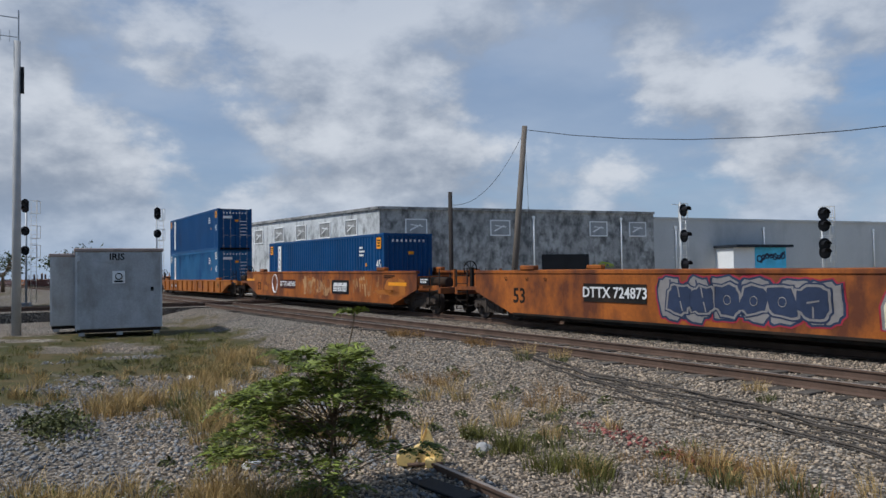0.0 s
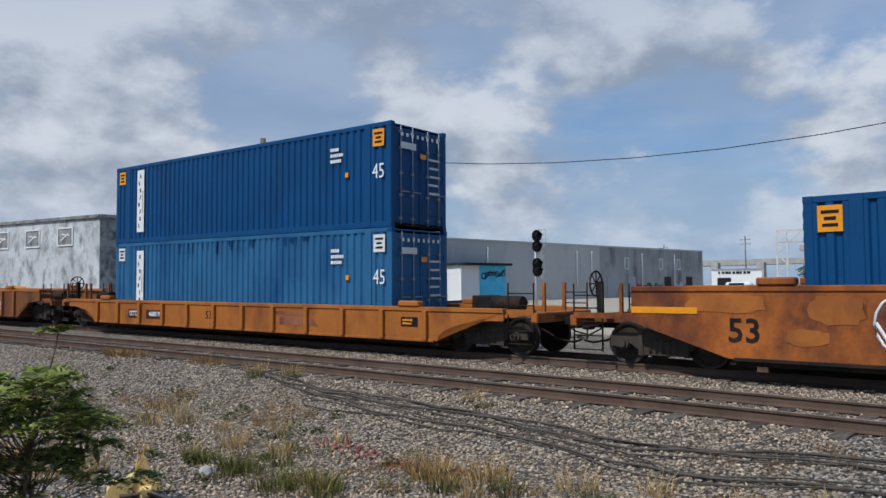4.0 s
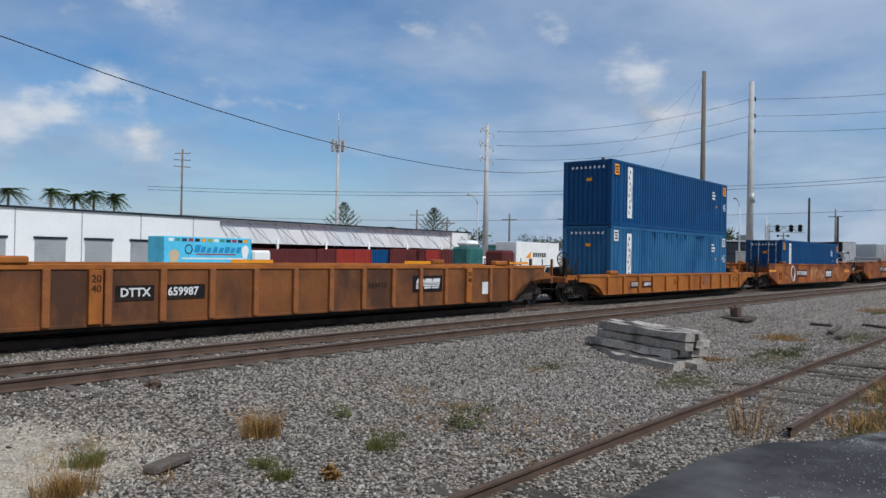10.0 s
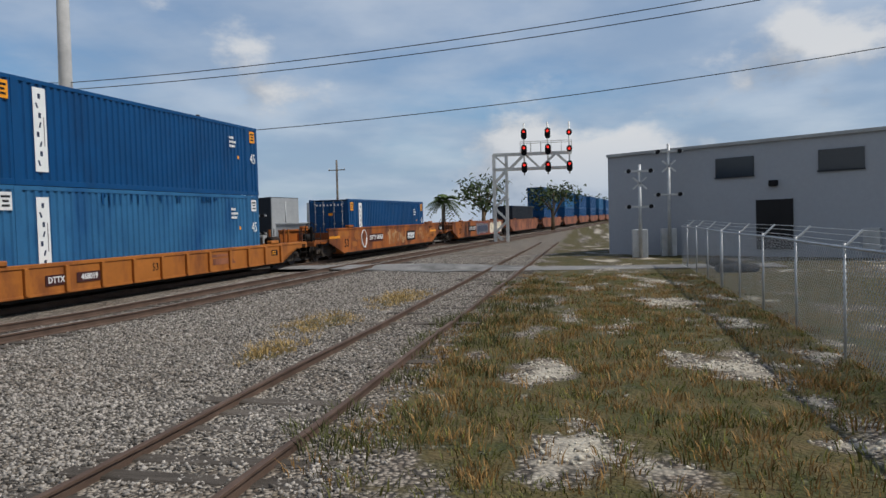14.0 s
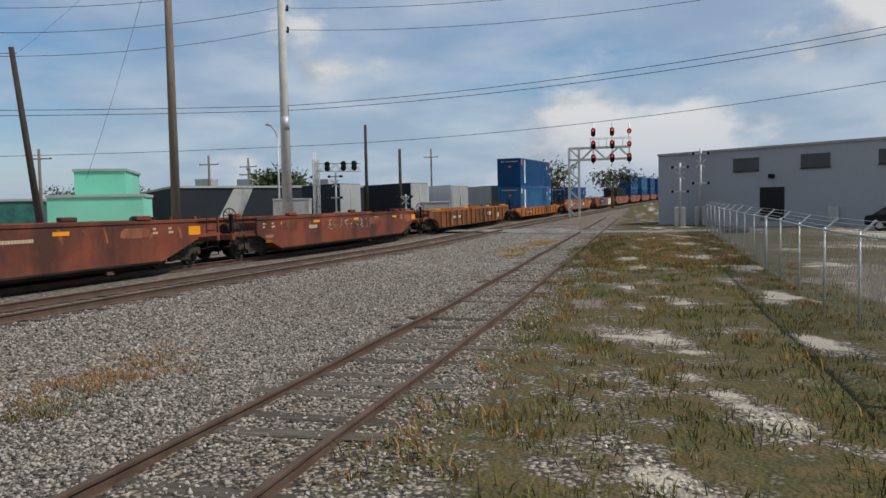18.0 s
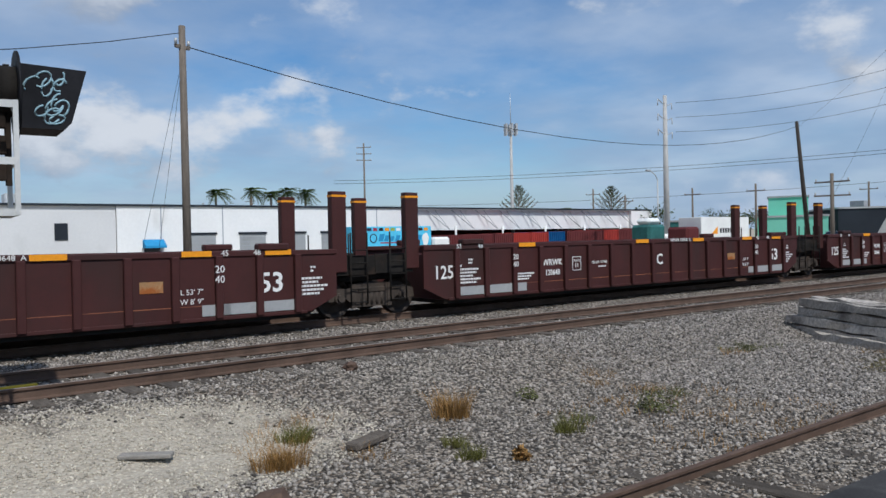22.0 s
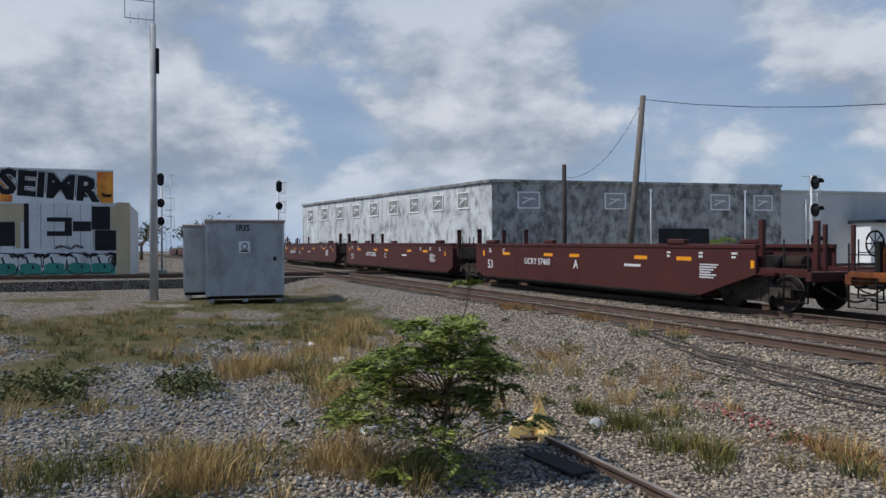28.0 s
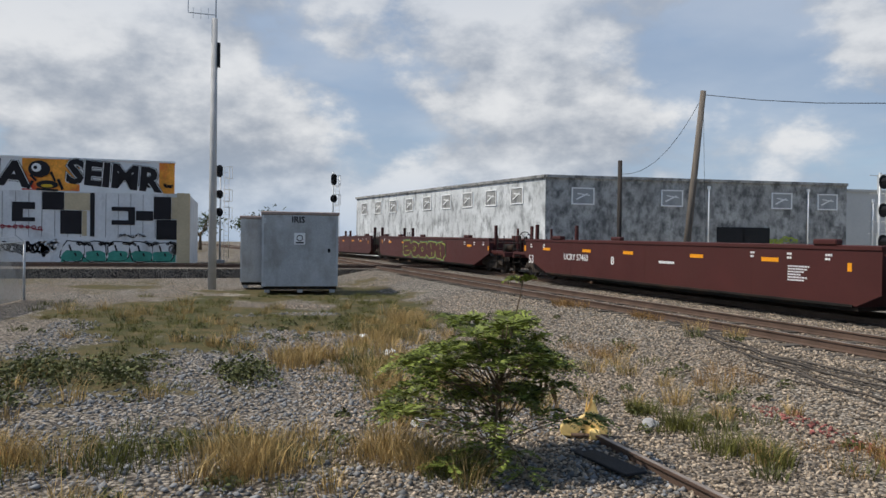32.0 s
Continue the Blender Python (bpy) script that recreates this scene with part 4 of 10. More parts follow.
def well_car(label, L, top, paint, ribs=0, curved=False, joint=(False, False), posts=0.0, chord=None, group="well cars of the train", rib_paint=None):
    """An intermodal well car. joint: articulated ahead, behind."""
    car = thing("well_car", label, "rail car", group)
    RIB_AT[car.name] = []
    bottom = 0.30
    half = [L / 2 - (1.25 if j else 1.3 if curved else 2.0) for j in joint]
    foot = [L / 2 - (1.9 if j else 3.3 if curved else 4.0) for j in joint]
    mid, hl = (half[0] - half[1]) / 2, (half[0] + half[1]) / 2
    fmid, slope_at = (foot[0] - foot[1]) / 2, (foot[0] + foot[1]) / 2
    rise = 0.95 if not curved else min(1.0, top - 0.2)
    out = side_end(half[0], foot[0], bottom, 0.6 if joint[0] else rise, top, curved and not joint[0])
    out += [(-x, z) for x, z in side_end(half[1], foot[1], bottom, 0.6 if joint[1] else rise, top, curved and not joint[1])[::-1]]
    for s in (-1, 1):
        part("side_panel", slab_xz(B(), out, min(s * W, s * (W - 0.06)), max(s * W, s * (W - 0.06))), M[paint], car)
        y0, y1 = sorted((s * (W + 0.03), s * (W - 0.16)))
        part("top_chord", block(B(), mid - hl, mid + hl, y0, y1, top - 0.02, top + 0.09, 0.012), M[chord or paint], car)
        y0, y1 = sorted((s * (W + 0.02), s * (W - 0.10)))
        part("bottom_sill", block(B(), fmid - slope_at + 0.1, fmid + slope_at - 0.1, y0, y1, bottom - 0.04, bottom + 0.03, 0.008), M["under" if not ribs else paint], car)
        if ribs:
            for k in range(ribs):
                x = fmid - slope_at + 0.35 + (2 * slope_at - 0.7) * k / (ribs - 1)
                h = top - bottom
                RIB_AT[car.name].append(x)
                piece("rib", ("rib", paint, round(h, 2)), lambda: block(B(), -0.075, 0.075, -0.10, 0.0, bottom, bottom + h, 0.015), M[rib_paint or paint], car, pose(x, -W if s < 0 else W, 0, 0, 0, 0 if s < 0 else 180))
        else:
            y0, y1 = sorted((s * (W + 0.004), s * (W - 0.02)))
            for x in (mid - hl * 0.55, mid, mid + hl * 0.55):
                part("weld_seam", block(B(), x - 0.012, x + 0.012, y0, y1, bottom, top), M[paint], car)
    part("well_floor", block(B(), fmid - slope_at, fmid + slope_at, -W + 0.06, W - 0.06, 0.18, 0.27), M["under"], car)
    for e, j in ((1, joint[0]), (-1, joint[1])):
        x = fmid + e * (slope_at - 0.1)
        part("bulkhead", block(B(), x - 0.05, x + 0.05, -W + 0.06, W - 0.06, 0.27, top - 0.15), M[paint], car)
        if j:
            joint_gear(car, L, e, paint, posts)
        else:
            end_gear(car, L, e, paint, wheel=e < 0, tall=max(0.0, posts - 1.9))
            truck(car, e * (L / 2 - (2.1 if curved else 2.5)))
            if posts:
                for s in (-1.0, 1.0):
                    bm = block(B(), min(e * (L / 2 - 2.3), e * (L / 2 - 2.16)), max(e * (L / 2 - 2.3), e * (L / 2 - 2.16)), s - 0.07, s + 0.07, 1.0, posts, 0.015)
                    part("corner_guide", bm, M[paint], car)
        # container guides on the rim
        for s in (-1, 1):
            gx = fmid + e * (slope_at - 0.9)
            part("container_guide", block(B(), gx - 0.35, gx + 0.35, s * (W - 0.05) - 0.12, s * (W - 0.05) + 0.12, top + 0.09, top + 0.24, 0.03), M[chord or paint], car)
    for k in range(5):
        x = fmid + slope_at * (-0.8 + 0.4 * k)
        part("cross_beam", block(B(), x - 0.12, x + 0.12, -W + 0.06, W - 0.06, 0.27, 0.36), M["under"], car)
    return car


def wave_panel(length, height, pitch, depth, y, up):
    """A corrugated steel sheet in x and z (or y and z when up is turned later)."""
    bm = B()
    n = max(2, int(round(length / pitch)))
    p = length / n
    xs = []
    for k in range(n):
        for f, d in ((0.0, 0), (0.28, 0), (0.42, 1), (0.72, 1), (0.86, 0)):
            xs.append((-length / 2 + (k + f) * p, d))
    xs.append((length / 2, 0))
    lo = [bm.verts.new((x, y + d * depth, 0)) for x, d in xs]
    hi = [bm.verts.new((x, y + d * depth, height)) for x, d in xs]
    for i in range(len(xs) - 1):
        bm.faces.new((lo[i], lo[i + 1], hi[i + 1], hi[i]))
    return bm


def container(label, paint, length=14.15, doors_ahead=True, height=2.896, plain=False, faded=False):
    """A steel shipping container, its floor at z 0."""
    box = thing("shipping_container", label, "container", "containers on the train")
    h, w, l = height, 2.44, length
    p = M[paint]
    for s in (-1, 1):
        ob = piece("side_panel", ("cside", paint, l, h), lambda: wave_panel(l - 0.3, h - 0.28, 0.278, 0.046, 0, 0), p, box, pose(0, s * (w / 2 - 0.012), 0.16, 0, 0, 0 if s < 0 else 180))
        for z0, z1, nm in ((0, 0.16, "bottom_rail"), (h - 0.12, h, "top_rail")):
            piece(nm, (nm, paint, l, h), lambda z0=z0, z1=z1: block(B(), -l / 2 + 0.1, l / 2 - 0.1, -0.03, 0.04, z0, z1, 0.008), p, box, pose(0, s * (w / 2 - 0.035), 0, 0, 0, 0 if s < 0 else 180))
        for e in (-1, 1):
            piece("corner_post", ("cpost", paint, h), lambda: block(B(), -0.085, 0.085, -0.085, 0.085, 0.1, h - 0.1, 0.015), p, box, pose(e * (l / 2 - 0.085), s * (w / 2 - 0.085), 0))
            if l > 13:
                piece("lifting_post", ("lpost", paint, h), lambda: block(B(), -0.12, 0.12, -0.03, 0.03, 0.02, h - 0.01, 0.008), p, box, pose(e * 6.2, s * (w / 2 - 0.022), 0))
                for z in (0.06, h - 0.06):
                    piece("corner_casting", "casting2", lambda: block(B(), -0.09, 0.09, -0.05, 0.05, -0.062, 0.062, 0.01), p, box, pose(e * 6.2, s * (w / 2 - 0.045), z))
            for z in (0.06, h - 0.06):
                piece("corner_casting", "casting", lambda: block(B(), -0.09, 0.09, -0.085, 0.085, -0.064, 0.064, 0.012), p, box, pose(e * (l / 2 - 0.085), s * (w / 2 - 0.08), z))
    piece("roof", ("croof", paint, l), lambda: block(B(), -l / 2 + 0.1, l / 2 - 0.1, -w / 2 + 0.03, w / 2 - 0.03, -0.06, -0.02), p, box, pose(0, 0, h))
    piece("floor", ("cfloor", l), lambda: block(B(), -l / 2 + 0.1, l / 2 - 0.1, -w / 2 + 0.05, w / 2 - 0.05, 0.05, 0.14), M["under"], box)
    d = 1 if doors_ahead else -1
    piece("end_panel", ("cend", paint, h), lambda: wave_panel(w - 0.3, h - 0.28, 0.25, 0.04, 0, 0), p, box, pose(-d * (l / 2 - 0.02), 0, 0.16, 0, 0, 90 * d - 180))
    piece("end_header", ("chead", paint), lambda: block(B(), -0.05, 0.05, -w / 2 + 0.1, w / 2 - 0.1, -0.12, 0), p, box, pose(-d * (l / 2 - 0.06), 0, h))
    piece("end_sill", ("chead", paint), None, p, box, pose(-d * (l / 2 - 0.06), 0, 0.15))
    for s in (-1, 1):
        def door():
            bm = block(B(), -0.57, 0.57, -0.03, 0.02, 0.13, h - 0.13, 0.01)
            for k in range(4):
                z = 0.3 + k * (h - 0.5) / 4
                block(bm, -0.5, 0.5, -0.045, -0.03, z + 0.08, z + (h - 0.5) / 4 - 0.08, 0.01)
            return bm
        dr = piece("door", ("cdoor", paint, h), door, p, box, pose(d * (l / 2 - 0.05), s * 0.585, 0, 0, 0, 90 * d))
        def rods():
            bm = B()
            rod(bm, (0, -0.075, 0.08), (0, -0.075, h - 0.08), 0.014, n=6)
            for z in (0.25, 0.9, 1.5, 2.2, h - 0.25):
                block(bm, -0.05, 0.05, -0.09, -0.03, z - 0.03, z + 0.03)
            bar(bm, (0, -0.09, 1.0), (0.34, -0.09, 1.0), 0.03)
            return bm
        for x in (-0.25, 0.25):
            piece("locking_bar", ("cbar", h), rods, M["grey_wall"], dr, pose(x, 0, 0))
    if plain:
        return box
    # plates on the camera side: a tall white name panel, yellow corner plates, the length mark
    y = -w / 2 - 0.004
    top_name = B()
    block(top_name, -0.23, 0.23, -0.005, 0.005, -1.15, 1.15)
    part("name_panel", top_name, M["white"], box, "tall white name panel").matrix_basis = pose(-5.35, y - 0.002, h * 0.53 if not faded else h * 0.50)
    for k in range(8):
        z = h * (0.53 if not faded else 0.50) + 0.92 - k * 0.262
        shape = [(-0.01, -0.075), (0.05, -0.075), (0.10, 0.075), (0.04, 0.075)] if k % 2 else [(0.0, -0.07), (0.09, -0.07), (0.09, -0.03), (0.035, 0.0), (0.09, 0.07), (0.0, 0.07)]
        flip = -1 if k % 3 == 1 else 1
        part("name_mark", slab_xz(B(), [(-0.05 + flip * a, b) for a, b in shape], -0.003, 0.003), M["navy_paint"], box).matrix_basis = pose(-5.35, y - 0.009, z)
    part("name_mark", block(B(), 0.12, 0.15, -0.003, 0.003, -0.35, 0.45), M["grey_paint"], box).matrix_basis = pose(-5.35, y - 0.009, h * 0.5)
    for x in (-6.62, 6.62):
        bm = block(B(), -0.21, 0.21, -0.004, 0.004, -0.24, 0.24)
        part("corner_plate", bm, M["amber" if not faded else "mural_white"], box, "yellow height plate" if not faded else "worn height plate").matrix_basis = pose(x, y - 0.002, h - 0.42)
        bm = B()
        for k, ww in ((0, 0.15), (1, 0.1), (2, 0.13)):
            block(bm, -ww, ww, -0.003, 0.003, 0.09 - k * 0.12, 0.15 - k * 0.12)
        part("plate_mark", bm, M["black"], box).matrix_basis = pose(x, y - 0.008, h - 0.42)
    letters("length_mark", "45", 0.42, M["white"], box, pose(6.62, y - 0.004, h * 0.53), squeeze=0.8)
    stencil(box, 5.05, h - 0.75, 0.62, 0.5, 3, y=y - 0.004)
    bm = block(B(), -0.06, 0.06, -0.004, 0.004, -0.07, 0.07)
    part("sticker", bm, M["amber"], box).matrix_basis = pose(5.4, y - 0.002, h - 1.35)
    for e, xx in ((1, l / 2 + 0.05), (-1, -l / 2 - 0.005)):
        bm = B()
        for k in range(8):
            block(bm, -0.003, 0.003, -0.85 + k * 0.22, -0.76 + k * 0.22, -0.05, 0.05)
        part("end_mark", bm, M["white"], box).matrix_basis = pose(xx, 0, h - 0.32)
        bm = block(B(), -0.004, 0.004, -0.13, 0.13, -0.07, 0.07)
        part("sticker", bm, M["amber"], box).matrix_basis = pose(xx, 0.1 * e, h - 0.85)
    if faded:
        # dark runs of newer paint from the top edge
        r = random.Random(12)
        for k in range(24):
            x = r.choice((-2.6, -1.2, 0.2, 3.1)) + r.gauss(0, 0.7)
            ln, ww = r.uniform(0.05, 0.38), r.uniform(0.015, 0.05)
            part("paint_run", slab_xz(B(), [(x - ww, h - 0.13), (x - ww * 0.5, h - 0.13 - ln), (x + ww * 0.5, h - 0.13 - ln), (x + ww, h - 0.13)], y - 0.012, y + 0.002), M["blue"], box)
    if doors_ahead:
        bm = block(B(), -0.004, 0.004, -0.32, 0.32, -0.09, 0.09)
        part("door_plate", bm, M["white"], box).matrix_basis = pose(l / 2 + 0.055, -0.55, h - 0.62)
        for k in range(5):
            bm = block(B(), -0.004, 0.004, -0.25 + 0.03 * (k % 3), 0.25 - 0.05 * (k % 2), -0.03, 0.03)
            part("door_stencil", bm, M["mural_white"], box).matrix_basis = pose(l / 2 + 0.055, 0.58, h - 0.9 - 0.24 * k)
    return box


def blob_outline(r, w, h, n=28, wild=0.18):
    pts = []
    for k in range(n):
        a = 2 * math.pi * k / n
        q = 1 + wild * (r.random() - 0.5) * 2
        c, s = math.cos(a), math.sin(a)
        pts.append((w / 2 * q * math.copysign(abs(c) ** 0.6, c), h / 2 * q * math.copysign(abs(s) ** 0.6, s)))
    return pts


def spray_piece(parent, x0, x1, z0, z1, fill, line, halo, seed, count=6, y=-W - 0.003):
    """Bubble graffiti of rounded, overlapping, unreadable shapes: a halo, outlines, fills, inner strokes."""
    r = random.Random(seed)
    w, h = x1 - x0, z1 - z0
    def layer(name, key, grow, dy, inner=False):
        rr = random.Random(seed + 1)
        for k in range(count):
            bm = B()
            cx = x0 + (k + 0.5) * w / count
            pts = blob_outline(rr, w / count * 1.02, h * (0.82 + 0.16 * rr.random()), 22, 0.13)
            lean = (rr.random() - 0.5) * 0.5
            dz = (rr.random() - 0.5) * 0.08 * h
            sx, sz = 1 + grow / (w / count / 2), 1 + grow / (h / 2)
            slab_xz(bm, [(cx + px * sx + pz * lean, (z0 + z1) / 2 + dz + pz * sz) for px, pz in pts], y - dy - 0.0004 * k - 0.001, y - dy - 0.0004 * k + 0.001)
            part(name, bm, M[key], parent)
    layer("graffiti_halo", halo, 0.075, 0.001)
    layer("graffiti_outline", line, 0.035, 0.005)
    layer("graffiti_fill", fill, -0.02, 0.009)
    for k in range(count):
        cx, cz = x0 + (k + 0.5) * w / count, (z0 + z1) / 2
        a = w / count * 0.5
        mode = r.choice((0, 1, 2, 3))
        th = 0.03 * h + 0.012
        def stroke(p, q):
            part("graffiti_stroke", bar(B(), (p[0], y - 0.0145, p[1]), (q[0], y - 0.0145, q[1]), 0.002, th), M[line], parent)
        if mode == 0:
            stroke((cx - a * 0.4, cz), (cx + a * 0.4, cz + 0.05))
            stroke((cx, cz - h * 0.42), (cx, cz - h * 0.1))
        elif mode == 1:
            ring = [(cx + a * 0.28 * math.cos(t), y - 0.0125, cz + h * 0.14 * math.sin(t)) for t in np.linspace(0, 6.283, 11)]
            part("graffiti_stroke", tube(B(), ring, th * 0.35, 4), M[line], parent)
        elif mode == 2:
            stroke((cx - a * 0.1, cz + h * 0.4), (cx + a * 0.05, cz + h * 0.05))
            stroke((cx + a * 0.3, cz - h * 0.4), (cx + a * 0.1, cz - h * 0.08))
        else:
            stroke((cx - a * 0.5, cz + h * 0.12), (cx + a * 0.2, cz + h * 0.16))
            stroke((cx - a * 0.3, cz - h * 0.14), (cx + a * 0.5, cz - h * 0.12))


def spray_on_side(parent, x, z, w, h, seed, key="black"):
    """A small loose tag in one colour."""
    r = random.Random(seed)
    pts = [(x + w * (r.random() - 0.5), -W - 0.022, z + h * (0.5 - k / 9)) for k in range(10)]
    part("graffiti_stroke", tube(B(), pts, 0.016, 4), M[key], parent)


def number_panel(car, x, z, text, h=0.26, w=None, paint="under"):
    """A dark board with the reporting mark and the running number of the car."""
    w = w or len(text) * h * 0.72
    part("number_panel", block(B(), -w / 2, w / 2, -0.004, 0.003, -h * 0.85, h * 0.85), M[paint], car).matrix_basis = pose(x, -W - 0.018, z)
    letters("running_number", text, h, M["mural_white"], car, pose(x, -W - 0.026, z), fat=0.006)


def fleet_mark(car, x, z, h=0.5, paint="mural_white"):
    """The owner's mark as plain heavy shapes on a dark board."""
    part("mark_panel", block(B(), -h * 2.3, h * 2.3, -0.004, 0.003, -h * 0.8, h * 0.8), M["black"], car).matrix_basis = pose(x, -W - 0.018, z)
    for k in (-1, 0, 1):
        cx = k * 1.25 * h
        part("owner_mark", slab_xz(B(), [(cx - 0.62 * h, -0.5 * h), (cx + 0.38 * h, -0.5 * h), (cx + 0.62 * h, -0.1 * h), (cx + 0.62 * h, 0.5 * h), (cx - 0.38 * h, 0.5 * h), (cx - 0.62 * h, 0.1 * h)], -0.003, 0.003), M[paint], car).matrix_basis = pose(x, -W - 0.026, z)
    for q in (-0.32, -0.12, 0.04):
        part("owner_mark", block(B(), -1.9 * h, 1.9 * h, -0.003, 0.003, (q - 0.03) * h, (q + 0.03) * h), M["black"], car).matrix_basis = pose(x, -W - 0.0295, z)


def worn_paint(car, x0, x1, z0, z1, seed, count, key="ghost_tan", wide=1.0):
    """Half-gone spray paint: thin leaning strokes and ragged patches."""
    r = random.Random(seed)
    for k in range(count):
        x = x0 + (x1 - x0) * (k + r.random()) / count
        h = (z1 - z0) * r.uniform(0.35, 1.0)
        za = z0 + (z1 - z0 - h) * r.random()
        lean, w = r.uniform(-0.18, 0.18), wide * r.uniform(0.03, 0.11)
        pts = [(x, za), (x + w, za + 0.03), (x + w * 1.4 + lean * 0.5, za + h * 0.5), (x + w + lean, za + h), (x + lean - w * 0.3, za + h - 0.04), (x + lean * 0.4 - w * 0.2, za + h * 0.5)]
        part("graffiti_stroke", slab_xz(B(), pts, -W - 0.004 - 0.0004 * (k % 8), -W), M[key], car)


def paint_blobs(car, spots, key, seed):
    """Fresh touch-up patches with rough edges."""
    r = random.Random(seed)
    for x, z, w, h in spots:
        pts = [(x + a, z + b) for a, b in blob_outline(r, w, h, 18, 0.12)]
        part("paint_patch", slab_xz(B(), pts, -W - 0.009, -W), M[key], car)


CARS, LOADS = [], []   # (object, distance behind the reference point), the load's height


def put(car, u0, u1):
    CARS.append((car, (u0 + u1) / 2, 0.0, (u1 - u0) * 0.33))
    return car


def load(box, u, z):
    CARS.append((box, u, z, 7.0))
    return box


def build_train():
    # leading engines
    for u in (-347, -325):
        eng = thing("locomotive", "red and orange diesel locomotive far ahead", "locomotive", "locomotives")
        part("hood", block(B(), -9.0, 5.2, -0.95, 0.95, 1.55, 4.15, 0.12), M["loco_red"], eng)
        part("cab", block(B(), 5.2, 8.2, -1.5, 1.5, 1.55, 4.5, 0.15), M["loco_red"], eng)
        part("frame", block(B(), -10.2, 10.2, -1.5, 1.5, 1.1, 1.55, 0.05), M["black"], eng)
        part("nose", block(B(), 8.2, 9.7, -1.0, 1.0, 1.55, 3.1, 0.12), M["amber"], eng)
        part("stripe", block(B(), -9.02, 5.2, -0.97, 0.97, 2.5, 2.8), M["amber"], eng)
        part("fuel_tank", block(B(), -3, 3, -1.3, 1.3, 0.35, 1.1, 0.15), M["black"], eng)
        truck(eng, -6.5)
        truck(eng, 6.5)
        put(eng, u - 11, u + 11)
    ahead = -311.1
    n = 0
    while ahead < -80:
        L = 23.86
        car = well_car("faded orange well car with a load far ahead", L, 1.6, "faded", ribs=0)
        put(car, ahead, ahead + L)
        mid = ahead + L / 2
        if n >= 3 and ahead < -97:
            load(container("dark blue steel shipping container in a well car", "blue", plain=True), mid, 0.42)
            load(container("bright blue steel shipping container stacked on another", "blue_faded" if n % 3 == 1 else "blue", plain=True), mid, 3.36)
        elif n > 0:
            load(container("dark steel shipping container in a well car", "dark_clad" if ahead > -97 else "blue", plain=True), mid, 0.42)
        ahead += L
        n += 1
    # empty smooth-sided car with graffiti
    L = 24.3
    c = put(well_car("orange smooth-sided well car with graffiti, empty", L, 1.60, "orange"), -72.5, -48.2)
    letters("length_mark", "53", 0.48, M["under"], c, pose(-L / 2 + 4.45, -W - 0.008, 0.86), fat=0.012)
    number_panel(c, -3.5, 1.05, "DTTX 724873", 0.30)
    spray_piece(c, -1.9, 2.9, 0.45, 1.55, "grey_paint", "navy_paint", "crimson_paint", 5, 6)
    spray_piece(c, -1.6, 2.6, 0.6, 1.35, "navy_paint", "grey_paint", "navy_paint", 77, 6, -W - 0.018)
    spray_piece(c, 3.7, 9.3, 0.36, 1.62, "cream_paint", "grey_paint", "crimson_paint", 8, 4)
    for x in (-8.4, -7.3, -6.4):
        letters("length_mark", "53", 0.11, M["under"], c, pose(x, -W - 0.008, 1.4))
    # smooth-sided car with one container in the well
    c = put(well_car("orange and rust smooth-sided well car with faded graffiti", 24.6, 1.60, "orange"), -48.2, -23.6)
    fleet_mark(c, 3.3, 0.95, 0.40)
    number_panel(c, -3.4, 1.02, "DTTX 646960", 0.27, None, "brown")
    worn_paint(c, -1.3, 2.2, 0.45, 1.5, 15, 20, wide=2.2)
    worn_paint(c, -1.3, 2.2, 0.45, 1.5, 19, 12, "faded")
    worn_paint(c, 4.6, 7.6, 0.55, 1.5, 16, 16)
    paint_blobs(c, ((-8.4, 1.35, 1.5, 0.34), (-6.4, 1.25, 0.9, 0.5), (-6.9, 0.75, 0.7, 0.3), (-0.4, 1.28, 0.5, 0.14), (1.5, 1.2, 0.5, 0.16), (5.6, 1.2, 0.6, 0.16), (8.6, 1.0, 1.7, 0.75), (7.9, 0.8, 2.0, 0.2)), "yellow_car", 17)
    letters("length_mark", "53", 0.46, M["under"], c, pose(-8.0, -W - 0.008, 0.82), fat=0.010)
    ring = [(-5.4 + 0.42 * math.cos(a), -W - 0.006, 1.02 + 0.5 * math.sin(a)) for a in np.linspace(0, 6.28, 17)]
    bm = B()
    tube(bm, ring, 0.03, 4)
    tube(bm, [(-5.8, -W - 0.006, 1.05), (-5.5, -W - 0.006, 0.5), (-5.2, -W - 0.006, 0.5), (-5.0, -W - 0.006, 1.05)], 0.03, 4)
    part("graffiti_stroke", bm, M["mural_white"], c)
    part("paint_patch", block(B(), 8.0, 9.5, -W - 0.012, -W, 1.08, 1.22), M["amber"], c)
    part("paint_patch", block(B(), -10.3, -8.9, -W - 0.012, -W, 1.14, 1.27), M["amber"], c)
    stencil(c, 8.3, 1.45, 1.4, 0.14, 2, "under", -W - 0.012)
    part("label_board", block(B(), -0.35, 0.35, -0.006, 0.004, -0.14, 0.14), M["black"], c).matrix_basis = pose(10.9, -W - 0.006, 1.3)
    stencil(c, 10.9, 1.3, 0.55, 0.2, 2, "white", -W - 0.016)
    load(container("dark blue shipping container with a white name panel", "blue", doors_ahead=False), -36.0, 0.42)
    # low ribbed car with two stacked containers
    L = 23.6
    c = put(well_car("orange ribbed well car with low sides carrying two containers", L, 1.05, "yellow_car", ribs=12, curved=True, chord="yellow_car"), -23.6, 0.0)
    number_panel(c, between_ribs(c, -6.0) + 0.36, 0.66, "DTTX", 0.17, 0.8, "brown")
